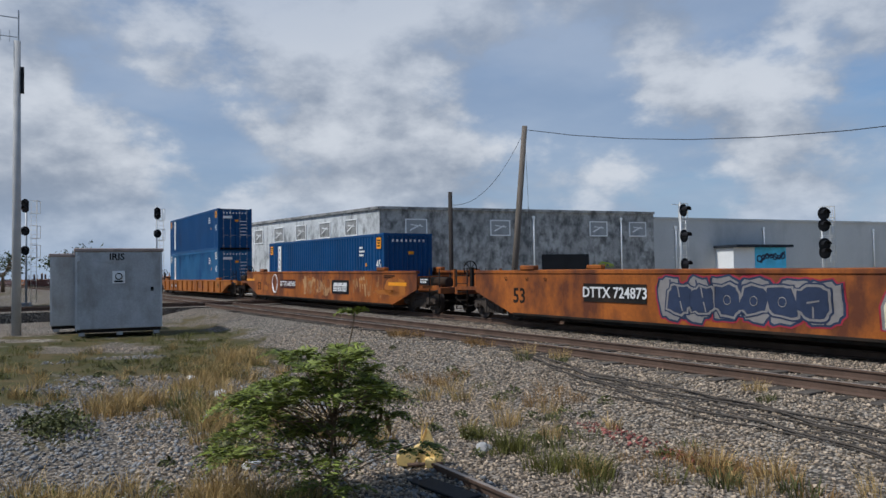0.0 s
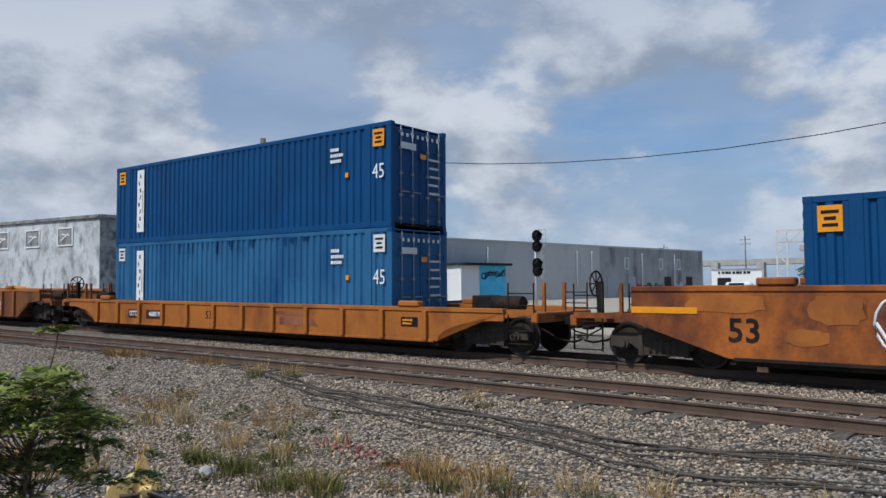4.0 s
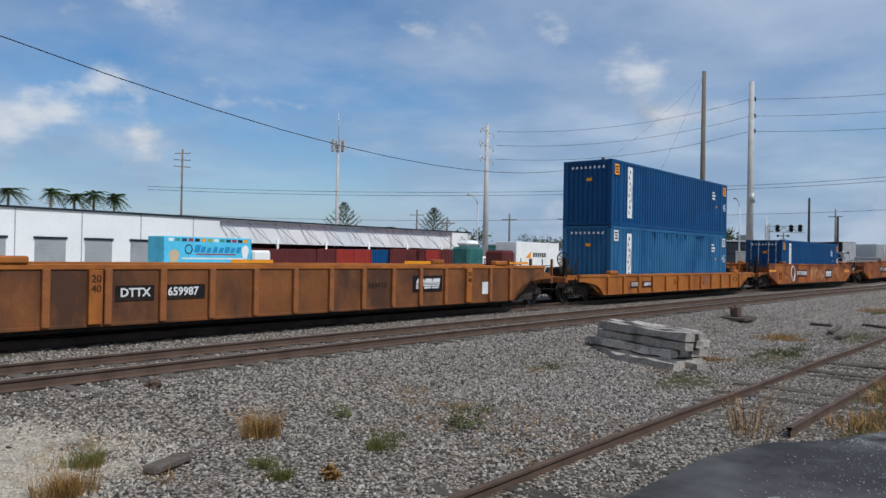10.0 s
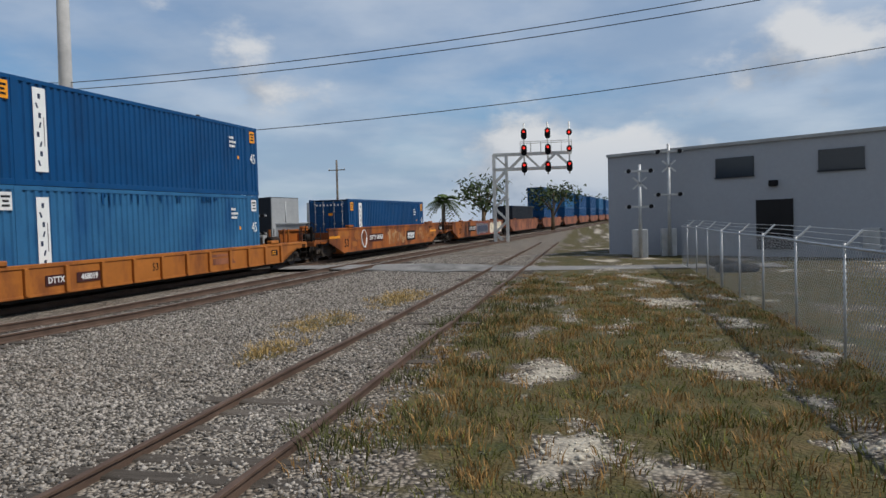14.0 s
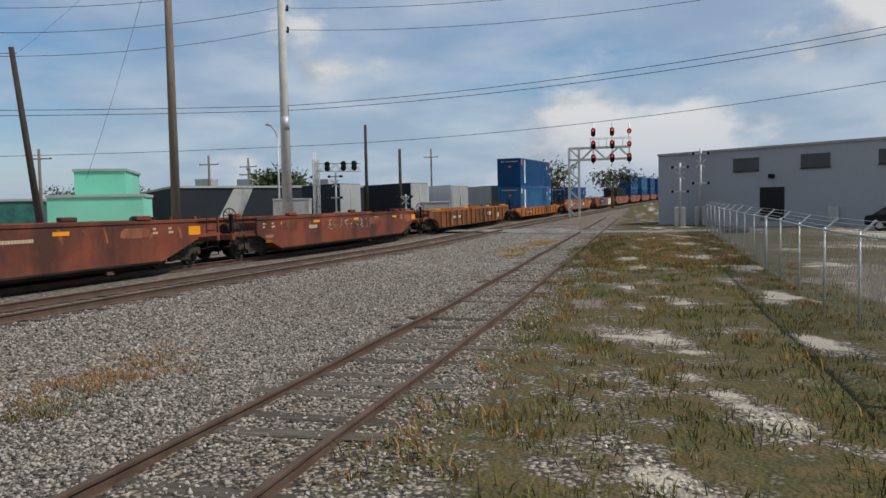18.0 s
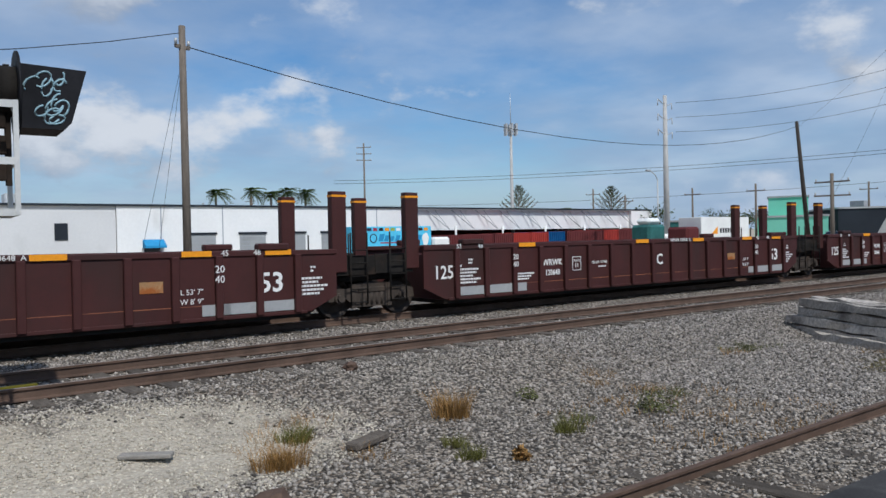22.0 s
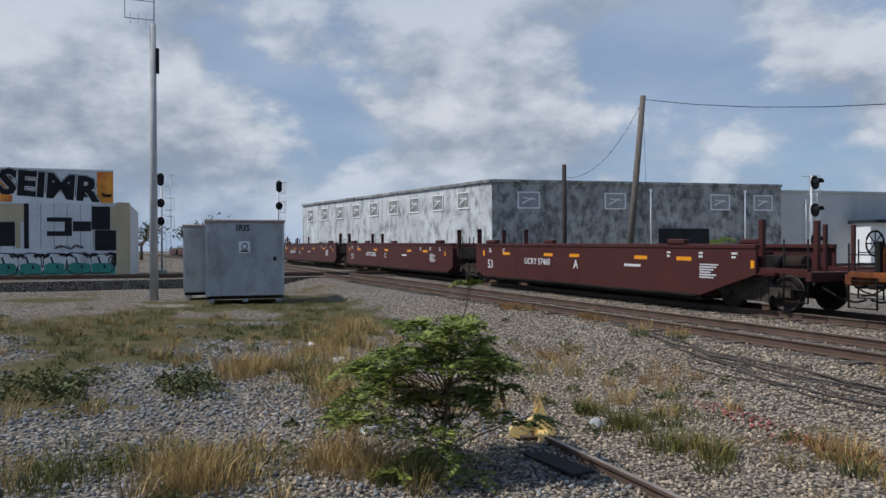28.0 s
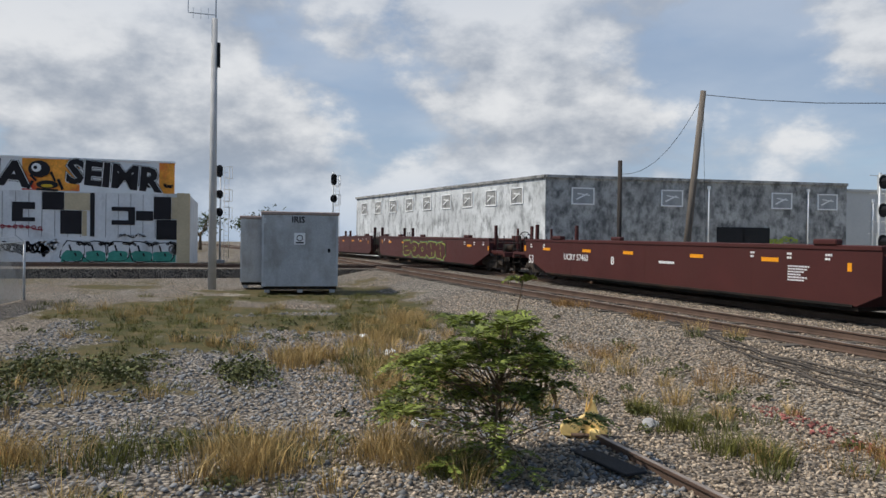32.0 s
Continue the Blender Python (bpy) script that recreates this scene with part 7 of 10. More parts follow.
    for x in (12.5, 15.0, 17.5, 20):
        part("window", block(B(), -0.9, 0.9, -0.05, 0.02, 0, 0.9), M["glass"], b).matrix_basis = wall_frame(p, q, x, 3.5, 0.02)
    part("pale_panel", slab_xz(B(), [(0, 0.8), (2.6, 0.8), (4.6, 5.3), (2.4, 5.3)], -0.03, 0.02), M["old_wall"], b).matrix_basis = wall_frame(p, q, 4.4, 0, 0.03)
    for k in range(4):
        m = wall_frame(p, q, 5 + 5 * k, 5.4, -6)
        part("roof_unit", block(B(), m.translation.x - 1, m.translation.x + 1, m.translation.y - 1, m.translation.y + 1, 5.3, 6.6, 0.05), M["steel"], b)
    # box trailers parked at an angle, each with a pale rear end
    for lab, key, side, corner, rear, top in (("black", "dark_clad", (-72.2, 107), (-74.52, 102), (-75.45, 104.5), 4.95), ("black", "dark_clad", (-75.3, 110), (-78.1, 104), (-78.9, 106.5), 4.95),
                                              ("white", "white_wall", (-78.7, 112), (-80.1, 108), (-80.9, 110), 4.8), ("pale grey", "grey_wall", (-80.6, 118), (-82.0, 114), (-82.9, 116), 4.8)):
        t = thing("trailer", lab + " box trailer parked beyond the tracks", "trailer", "parked trailers")
        a, c, e = (Vector((*spot(*v), 0)) for v in (side, corner, rear))
        z0 = gz(c.x, c.y)
        far = a + (e - c)
        part("body", slab_xy(B(), [tuple(v.xy) for v in (a, c, e, far)], z0 + 1.0, top), M[key], t)
        d = (e - c).normalized() * 0.06
        n = Vector((d.y, -d.x, 0))
        rear_end = part("end_frame", slab_xy(B(), [tuple(v.xy) for v in (c + d + n, e - d + n, e - d, c + d)], z0 + 1.05, top - 0.05), M["roofing"], t)
        mid = (c + e) / 2
        part("door_bar", rod(B(), (mid.x + n.x * 1.4, mid.y + n.y * 1.4, z0 + 1.2), (mid.x + n.x * 1.4, mid.y + n.y * 1.4, top - 0.3), 0.04, n=6), M["steel"], rear_end)
        inner = [v.lerp((a + e) / 2, 0.12) for v in (a, c, e, far)]
        part("chassis", slab_xy(B(), [tuple(v.xy) for v in inner], z0 + 0.1, z0 + 1.0), M["black"], t)
    # the long grey works beyond the fence
    b = thing("works_building", "long light grey works with small dark windows and a flat roof", "building")
    p, q = (98.5, -1.2), (72.2, -40.0)
    d = Vector((q[0] - p[0], q[1] - p[1], 0)).normalized()
    n = Vector((-d.y, d.x, 0))
    top = 6.4
    part("wall", prism(B(), [p, q, (q[0] + n.x * 30, q[1] + n.y * 30), (p[0] + n.x * 30, p[1] + n.y * 30)], 0.2, top), M["blue_grey"], b)
    bm = B()
    bar(bm, (*p, top + 0.06), (*q, top + 0.06), 0.3, 0.16)
    part("roof_edge", bm, M["roofing"], b)
    for k in range(9):
        w = part("window", block(B(), -1.0, 1.0, -0.06, 0.03, -0.5, 0.5), M["glass"], b)
        w.matrix_basis = wall_frame(p, q, 7.6 + k * 5.1, top - 1.15, 0.02)
        part("window_bar", block(B(), -1.05, 1.05, -0.08, -0.05, -0.55, -0.47), M["dark_clad"], w)
    part("door", block(B(), -0.9, 0.9, -0.06, 0.03, 0, 2.5), M["opening"], b).matrix_basis = wall_frame(p, q, 9.6, 1.0, 0.02)
    part("lamp", block(B(), -0.2, 0.2, -0.25, 0.02, -0.15, 0.15, 0.03), M["black"], b).matrix_basis = wall_frame(p, q, 9.6, 4.3, 0.02)
    part("meter_box", block(B(), -0.35, 0.35, -0.2, 0.02, 0, 1.0), M["steel"], b).matrix_basis = wall_frame(p, q, 14.0, 1.0, 0.02)
    letters("sign_words", "Window and Door", 0.62, M["navy_paint"], b, wall_frame(p, q, 29.0, 4.1, 0.03), fat=0.01)
    bm = B()
    for k in range(7):
        block(bm, -1.5 + 0.43 * k, -1.2 + 0.43 * k, -0.02, 0.02, -0.22, 0.22)
    part("sign_mark", bm, M["navy_paint"], b).matrix_basis = wall_frame(p, q, 29.0, 3.2, 0.03)
    rod_bm = B()
    tube(rod_bm, [(0.5 * math.cos(a), -0.05, 0.5 * math.sin(a)) for a in np.linspace(0, 6.283, 14)], 0.06, 5)
    part("sign_mark", rod_bm, M["navy_paint"], b).matrix_basis = wall_frame(p, q, 27.5, 5.2, 0.03)


yard_buildings()


def bungalow(name, label, x, y, z, rot, w, d, h, gable, door_sign=False, pad=0.12, paint="silver", lid="steel"):
    """A railway signal cabinet of riveted sheet metal."""
    b = thing(name, label, "cabinet")
    part("body", block(B(), -w / 2, w / 2, -d / 2, d / 2, 0.12, h - 0.12, 0.015), M[paint], b)
    if gable:
        part("roof", slab_xz(B(), [(-w / 2 - 0.06, h - 0.12), (w / 2 + 0.06, h - 0.12), (w / 2 + 0.06, h - 0.04), (0, h + 0.30), (-w / 2 - 0.06, h - 0.04)], -d / 2 - 0.06, d / 2 + 0.06), M[lid], b)
    else:
        part("roof", block(B(), -w / 2 - 0.05, w / 2 + 0.05, -d / 2 - 0.05, d / 2 + 0.05, h - 0.12, h, 0.02), M[lid], b)
    part("base", block(B(), -w / 2 + 0.05, w / 2 - 0.05, -d / 2 + 0.05, d / 2 - 0.05, 0.0, 0.13), M["under"], b)
    for x2 in (-w / 2 + 0.2, 0, w / 2 - 0.2):
        for y2 in (-d / 2 + 0.15, d / 2 - 0.15):
            part("foot", block(B(), x2 - 0.1, x2 + 0.1, y2 - 0.1, y2 + 0.1, -pad, 0.0), M["concrete"], b)
    for s in (-1, 1):
        part("corner_strip", block(B(), s * (w / 2 - 0.03) - 0.035, s * (w / 2 - 0.03) + 0.035, -d / 2 - 0.012, -d / 2, 0.14, h - 0.14), M["steel"], b)
    if door_sign:
        dr = part("door", block(B(), -0.52, 0.52, -d / 2 - 0.03, -d / 2, 0.2, 2.2, 0.008), M[paint], b)
        part("hinge", block(B(), 0.5, 0.6, -d / 2 - 0.05, -d / 2, 1.9, 2.0), M["steel"], dr)
        sg = part("warning_sign", block(B(), -0.22, 0.22, -0.01, 0.004, -0.3, 0.3), M["white"], b)
        sg.matrix_basis = pose(-0.05, -d / 2 - 0.04, 1.45)
        bm = B()
        tube(bm, [(0.13 * math.cos(a), -0.014, 0.13 * math.sin(a)) for a in np.linspace(0, 6.283, 16)], 0.02, 5)
        bar(bm, (-0.09, -0.014, 0.09), (0.09, -0.014, -0.09), 0.01, 0.03)
        block(bm, -0.16, 0.16, -0.014, -0.008, 0.2, 0.26)
        block(bm, -0.16, 0.16, -0.014, -0.008, -0.27, -0.2)
        part("sign_mark", bm, M["black"], sg)
    b.matrix_basis = pose(x, y, z, 0, 0, rot)
    return b


IRIS = bungalow("signal_cabinet", "grey sheet-metal signal cabinet with a name board on short feet", -31.2, 2.45, 0.50, 88, 2.9, 2.4, 3.02, False, lid="tan_lid")
sign = part("name_board", block(B(), -0.60, 0.42, -1.225, -1.2, 2.52, 2.88), M["silver"], IRIS)
letters("name", "IRIS", 0.24, M["black"], sign, pose(-0.09, -1.229, 2.70), fat=0.008)
warn = part("warning_sign", block(B(), -0.24, 0.18, -1.225, -1.2, 1.75, 2.2), M["white"], IRIS)
bm = B()
tube(bm, [(-0.03 + 0.11 * math.cos(a), -1.229, 2.0 + 0.11 * math.sin(a)) for a in np.linspace(0, 6.283, 16)], 0.018, 5)
block(bm, -0.18, 0.12, -1.231, -1.225, 1.79, 1.85)
part("sign_mark", bm, M["black"], warn)
part("lock", block(B(), 1.05, 1.15, -1.25, -1.2, 1.45, 1.6), M["black"], IRIS)
for zz in (0.12, 2.55):
    part("hasp", block(B(), -1.42, -1.3, -1.26, -1.2, zz, zz + 0.2), M["steel"], IRIS)
bungalow("signal_cabinet", "narrow grey signal cabinet behind the large one", -33.6, 1.15, 0.52, 88, 1.9, 1.6, 2.9, False, lid="tan_lid")
bungalow("signal_hut", "grey-green gabled signal hut with a door and a warning sign", -6.1, 33.4, 0.35, 10, 3.1, 3.0, 3.5, True, True, paint="hut_green", lid="hut_green")

# ---- poles, wires, signals ----
def wire(parent, a, b, sag, r=0.012):
    a, b = Vector(a), Vector(b)
    pts = [a.lerp(b, f) - Vector((0, 0, sag * 4 * f * (1 - f))) for f in np.linspace(0, 1, 15)]
    part("wire", tube(B(), pts, r * 0.65, 4), M["wire"], parent)


def pole(name, label, x, y, top, r0, r1, key, lean=(0, 0), category="utility pole"):
    p = thing(name, label, category)
    z = gz(x, y) - 0.2
    part("shaft", rod(B(), (x, y, z), (x + lean[0], y + lean[1], top), r0, r1, 12), M[key], p)
    return p


def crossarm(parent, x, y, z, half, rot, key="wood_pole", insulators=3):
    bm = B()
    c, s = math.cos(radians(rot)), math.sin(radians(rot))
    bar(bm, (x - half * c, y - half * s, z), (x + half * c, y + half * s, z), 0.11)
    arm = part("crossarm", bm, M[key], parent)
    bm = B()
    for k in range(insulators):
        f = -1 + 2 * k / max(1, insulators - 1)
        rod(bm, (x + f * half * 0.92 * c, y + f * half * 0.92 * s, z + 0.05), (x + f * half * 0.92 * c, y + f * half * 0.92 * s, z + 0.25), 0.05, n=6)
    part("insulator", bm, M["steel"], arm)


# timber pole beyond the tracks, with its guys and line
ux, uy = spot(-18.5, 27)
up = pole("utility_pole", "weathered timber utility pole with guy wires", ux, uy, 9.65, 0.15, 0.11, "wood_pole")
crossarm(up, ux, uy, 8.95, 0.28, 20, insulators=2)
for dx in (-1.6, -0.9):
    wire(up, (ux, uy, 8.6), (ux + dx, uy + 1.0, 0.4), 0.0, 0.01)
lx, ly = spot(56.1, 32)
lbx, lby = spot(57.4, 32)
lp = pole("leaning_pole", "leaning grey timber pole with guy wires", lbx, lby, 8.55, 0.15, 0.11, "wood_pole", (lx - lbx, ly - lby))
ltop = (lx, ly, 8.4)
spx, spy = spot(61.8, 33)
sp = pole("short_pole", "short dark tarred timber pole", spx, spy, 5.95, 0.10, 0.09, "pole_dark")
wire(sp, ltop, (spx, spy, 5.4), 0.9, 0.014)
wire(lp, ltop, (spx + 2.4, spy + 2.6, 1.0), 0.3, 0.012)
wire(lp, (lx, ly, 8.4), (ux, uy, 9.43), 2.65, 0.02)
lnx, lny = spot(-62.35, 82)
ln = pole("leaning_pole", "leaning dark timber pole with a short arm", lnx + 1.5, lny, 13.1, 0.24, 0.16, "pole_dark", (-1.6, 0.3))
wire(up, (ux, uy, 9.0), (lnx, lny, 12.7), 2.6, 0.028)
tx, ty = spot(-69.15, 80)
tw = pole("tall_pole", "tall brown timber pole", tx, ty, 21.3, 0.30, 0.19, "wood_pole")
sx_, sy_ = spot(-72.34, 96)
st = pole("steel_pole", "tall pale concrete transmission pole with brackets", sx_, sy_, 23.5, 0.44, 0.29, "concrete_pole")
s2x, s2y = spot(-103.6, 92)
st2 = pole("steel_pole", "tall pale concrete transmission pole in the yard", s2x, s2y, 23.0, 0.62, 0.34, "concrete_pole")
p5x, p5y = spot(-53.5, 86)
p5 = pole("steel_pole", "pale transmission pole with three pairs of curved arms", p5x, p5y, 17.4, 0.36, 0.2, "concrete_pole")
for k, z in enumerate((16.6, 15.0, 13.4)):
    bm = B()
    for s in (-1, 1):
        tube(bm, [(p5x, p5y, z), (p5x + s * 0.9, p5y + 0.3 * s, z - 0.15), (p5x + s * 1.9, p5y + 0.5 * s, z + 0.2)], 0.05, 5)
        rod(bm, (p5x + s * 1.9, p5y + 0.5 * s, z - 0.5), (p5x + s * 1.9, p5y + 0.5 * s, z + 0.2), 0.05, n=6)
    part("arm", bm, M["steel"], p5)
for (par, x, y, zs) in ((st, sx_, sy_, (21.3, 19.3, 17.5)), (st2, s2x, s2y, (21.6, 20.1, 18.4))):
    bm = B()
    for z in zs:
        bar(bm, (x, y, z), (x + 0.7, y - 0.2, z + 0.1), 0.12)
        rod(bm, (x + 0.7, y - 0.2, z), (x + 0.7, y - 0.2, z + 0.5), 0.09, n=6)
    part("bracket", bm, M["black"], par)
for k in range(3):
    wire(st, (sx_ + 0.4, sy_, (21.5, 19.5, 17.7)[k]), (s2x, s2y, (21.7, 20.2, 18.5)[k]), 1.6, 0.03)
    wire(st, (sx_, sy_, (21.5, 19.5, 17.7)[k]), (p5x + 1.9, p5y, (16.8, 15.2, 13.6)[k]), 1.2, 0.03)
    wire(st2, (s2x, s2y, (21.7, 20.2, 18.5)[k]), (s2x - 22, s2y - 70, (23, 21.5, 20)[k]), 1.6, 0.03)
for z, z2, r in ((11.3, 14.6, 0.035), (10.9, 14.1, 0.035), (7.9, 11.0, 0.03)):
    wire(st, (sx_, sy_, z), (s2x, s2y, z2), 0.9, r)
    wire(st, (sx_, sy_, z), (lnx - 24, lny + 50, z - 1.0), 0.8, r)
wire(tw, (tx, ty, 21.0), (tx + 4.0, ty + 10, 5.0), 0.6, 0.02)
wire(tw, (tx, ty, 21.0), (lnx, lny, 12.7), 0.4, 0.012)
bm = B()
rod(bm, (sx_ - 0.7, sy_ - 0.4, 9.2), (sx_ - 0.7, sy_ - 0.4, 10.3), 0.34, n=10)
part("transformer", bm, M["steel"], st)
for az, r, h, arms in ((-93.6 + 62.4, 120, 17.5, 3), (-77.7, 150, 11, 1), (-66.4, 120, 8.5, 1), (-67.9, 130, 8.8, 2), (-55.3, 115, 8.5, 1), (-50.6, 110, 7.6, 1), (-76.08, 100, 9.6, 0), (-77.82, 100, 7.4, 0), (-59.5, 105, 8.2, 1), (-64.2, 62, 6.4, 2), (-48.3, 125, 9.5, 1), (-19.5, 170, 11, 2), (-22.8, 190, 13, 1), (21, 190, 13, 2), (26.5, 200, 12, 2), (98, 170, 13, 1), (-12.5, 180, 10.5, 1)):
    x, y = spot(az, r)
    p = pole("utility_pole", "distant timber utility pole", x, y, h + gz(x, y) * 0.5, 0.17, 0.12, "wood_pole" if arms else "pole_dark")
    for k in range(arms):
        crossarm(p, x, y, h - 0.5 - 1.0 * k, 1.2, az - 20 + 15 * k)
cx, cy = spot(-42.3, 105)
ct = thing("cell_mast", "slim grey antenna mast with a ring of panels", "mast")
part("shaft", rod(B(), (cx, cy, 0), (cx, cy, 18.0), 0.3, 0.16, 10), M["concrete_pole"], ct)
part("whip", rod(B(), (cx, cy, 18.0), (cx, cy, 22.2), 0.06, 0.03, 6), M["steel"], ct)
for k in range(6):
    a = k * 1.047
    part("antenna_panel", block(B(), cx + 0.8 * math.cos(a) - 0.14, cx + 0.8 * math.cos(a) + 0.14, cy + 0.8 * math.sin(a) - 0.14, cy + 0.8 * math.sin(a) + 0.14, 16.4, 18.0), M["steel"], ct)
part("antenna_ring", block(B(), cx - 0.75, cx + 0.75, cy - 0.75, cy + 0.75, 17.1, 17.25), M["steel"], ct)


def street_lamp(az, r, h):
    x, y = spot(az, r)
    s = thing("street_lamp", "slim grey street lamp with a curved arm", "street lamp", "street lamps")
    part("shaft", rod(B(), (x, y, 0.2), (x, y, h), 0.11, 0.07, 8), M["steel"], s)
    part("arm", tube(B(), [(x, y, h - 0.1), (x - 0.4, y, h + 0.5), (x - 1.3, y, h + 0.9)], 0.05, 6), M["steel"], s)
    part("lamp_head", block(B(), x - 1.9, x - 1.2, y - 0.14, y + 0.14, h + 0.82, h + 0.98, 0.03), M["steel"], s)


street_lamp(-71.67, 99, 9.0)
street_lamp(-52.9, 84, 8.2)
street_lamp(-109.2, 100, 9.5)

# pole with an aerial by the cabinets
wx, wy = spot(91.66, 33.2)
wp = pole("aerial_pole", "tall round concrete pole with a small rod aerial at its top", wx, wy, 11.6, 0.17, 0.12, "concrete_pole")
bm = B()
bar(bm, (wx, wy + 0.05, 11.3), (wx, wy + 0.05, 12.8), 0.05)
for z in (12.5, 11.75):
    bar(bm, (wx, wy + 0.05, z), (wx, wy - 1.05, z + 0.02), 0.03)
bar(bm, (wx, wy - 1.05, 11.77), (wx, wy - 1.05, 12.52), 0.03)
for k in range(3):
    bar(bm, (wx, wy - 0.25 - 0.3 * k, 11.55), (wx, wy - 0.25 - 0.3 * k, 12.0), 0.015)
part("aerial", bm, M["steel"], wp)
part("cable_box", block(B(), wx - 0.1, wx + 0.1, wy + 0.12, wy + 0.24, 9.6, 10.6), M["black"], wp)


def signal_head(parent, m, aspects=3, lit=None, size=0.2, plate=True):
    """Lamps over each other on a dark plate, with hoods; it looks towards -y."""
    bm = B()
    h = aspects * size * 2.4
    ring = []
    for a in np.linspace(0, math.pi, 8):
        ring.append((size * 1.5 * math.cos(a), h / 2 - size + size * 1.5 * math.sin(a)))
    for a in np.linspace(math.pi, 2 * math.pi, 8):
        ring.append((size * 1.5 * math.cos(a), -h / 2 + size + size * 1.5 * math.sin(a)))
    slab_xz(bm, ring, 0, 0.03)
    head = part("signal_head", bm, M["black"], parent)
    head.matrix_basis = m
    for k in range(aspects):
        z = h / 2 - (k + 0.5) * h / aspects
        bm = B()
        for a0 in np.linspace(0, math.pi, 9)[:-1]:
            a1 = a0 + math.pi / 8
            bm.faces.new([bm.verts.new(v) for v in ((size * math.cos(a0), 0, z + size * math.sin(a0)), (size * math.cos(a1), 0, z + size * math.sin(a1)), (size * math.cos(a1), -0.35, z + size * math.sin(a1)), (size * math.cos(a0), -0.35, z + size * math.sin(a0)))])
        bmesh.ops.remove_doubles(bm, verts=bm.verts[:], dist=1e-4)
        bmesh.ops.solidify(bm, geom=bm.faces[:], thickness=0.012)
        part("hood", bm, M["black"], head)
        bm = B()
        rod(bm, (0, -0.02, z), (0, 0.12, z), size * (0.85 if lit is None else 0.6), n=14)
        part("lens", bm, M["red_lamp"] if lit == k else M["opening"], head)
    return head


def mast_signal(label, x, y, rot, top, heads, base=None, ladder=True, group="signal masts", r=0.08, turn=0):
    """A slim mast with signal heads one over the other, a ladder and small cages."""
    z0 = gz(x, y) if base is None else base
    s = thing("signal_mast", label, "railway signal", group)
    part("mast", rod(B(), (0, 0, -0.1), (0, 0, top - z0), r, r * 0.8, 10), M["steel"], s)
    part("footing", block(B(), -0.3, 0.3, -0.3, 0.3, -0.1, 0.25, 0.03), M["concrete"], s)
    for z in heads:
        z, lamps = z if isinstance(z, tuple) else (z, 1)
        signal_head(s, pose(0.0, -0.22, z - z0) if not turn else pose(-0.3, 0, z - z0, 0, 0, turn), lamps, None, 0.2 if lamps == 1 else 0.17)
        part("bracket", block(B(), -0.05, 0.05, -0.2, 0.0, z - z0 - 0.05, z - z0 + 0.05), M["steel"], s)
        lo, hi, w = z - z0 - 0.5, z - z0 + 0.4, 0.70
        for zz in (lo, hi):
            for p, q in (((0.15, 0.1, zz), (w, 0.1, zz)), ((0.15, 0.7, zz), (w, 0.7, zz)), ((w, 0.1, zz), (w, 0.7, zz))):
                part("cage_bar", bar(B(), p, q, 0.03), M["aluminium"], s)
        for d in (0.1, 0.7):
            part("cage_bar", bar(B(), (w, d, lo), (w, d, hi), 0.03), M["aluminium"], s)
    if ladder:
        bm = B()
        for d in (0.25, 0.62):
            rod(bm, (d, 0.18, 0.3), (d, 0.18, top - z0 - 0.2), 0.018, n=5)
        for z in np.arange(0.5, top - z0 - 0.3, 0.33):
            rod(bm, (0.25, 0.18, z), (0.62, 0.18, z), 0.012, n=5)
        part("ladder", bm, M["aluminium"], s)
    s.matrix_basis = pose(x, y, z0, 0, 0, rot)
    return s


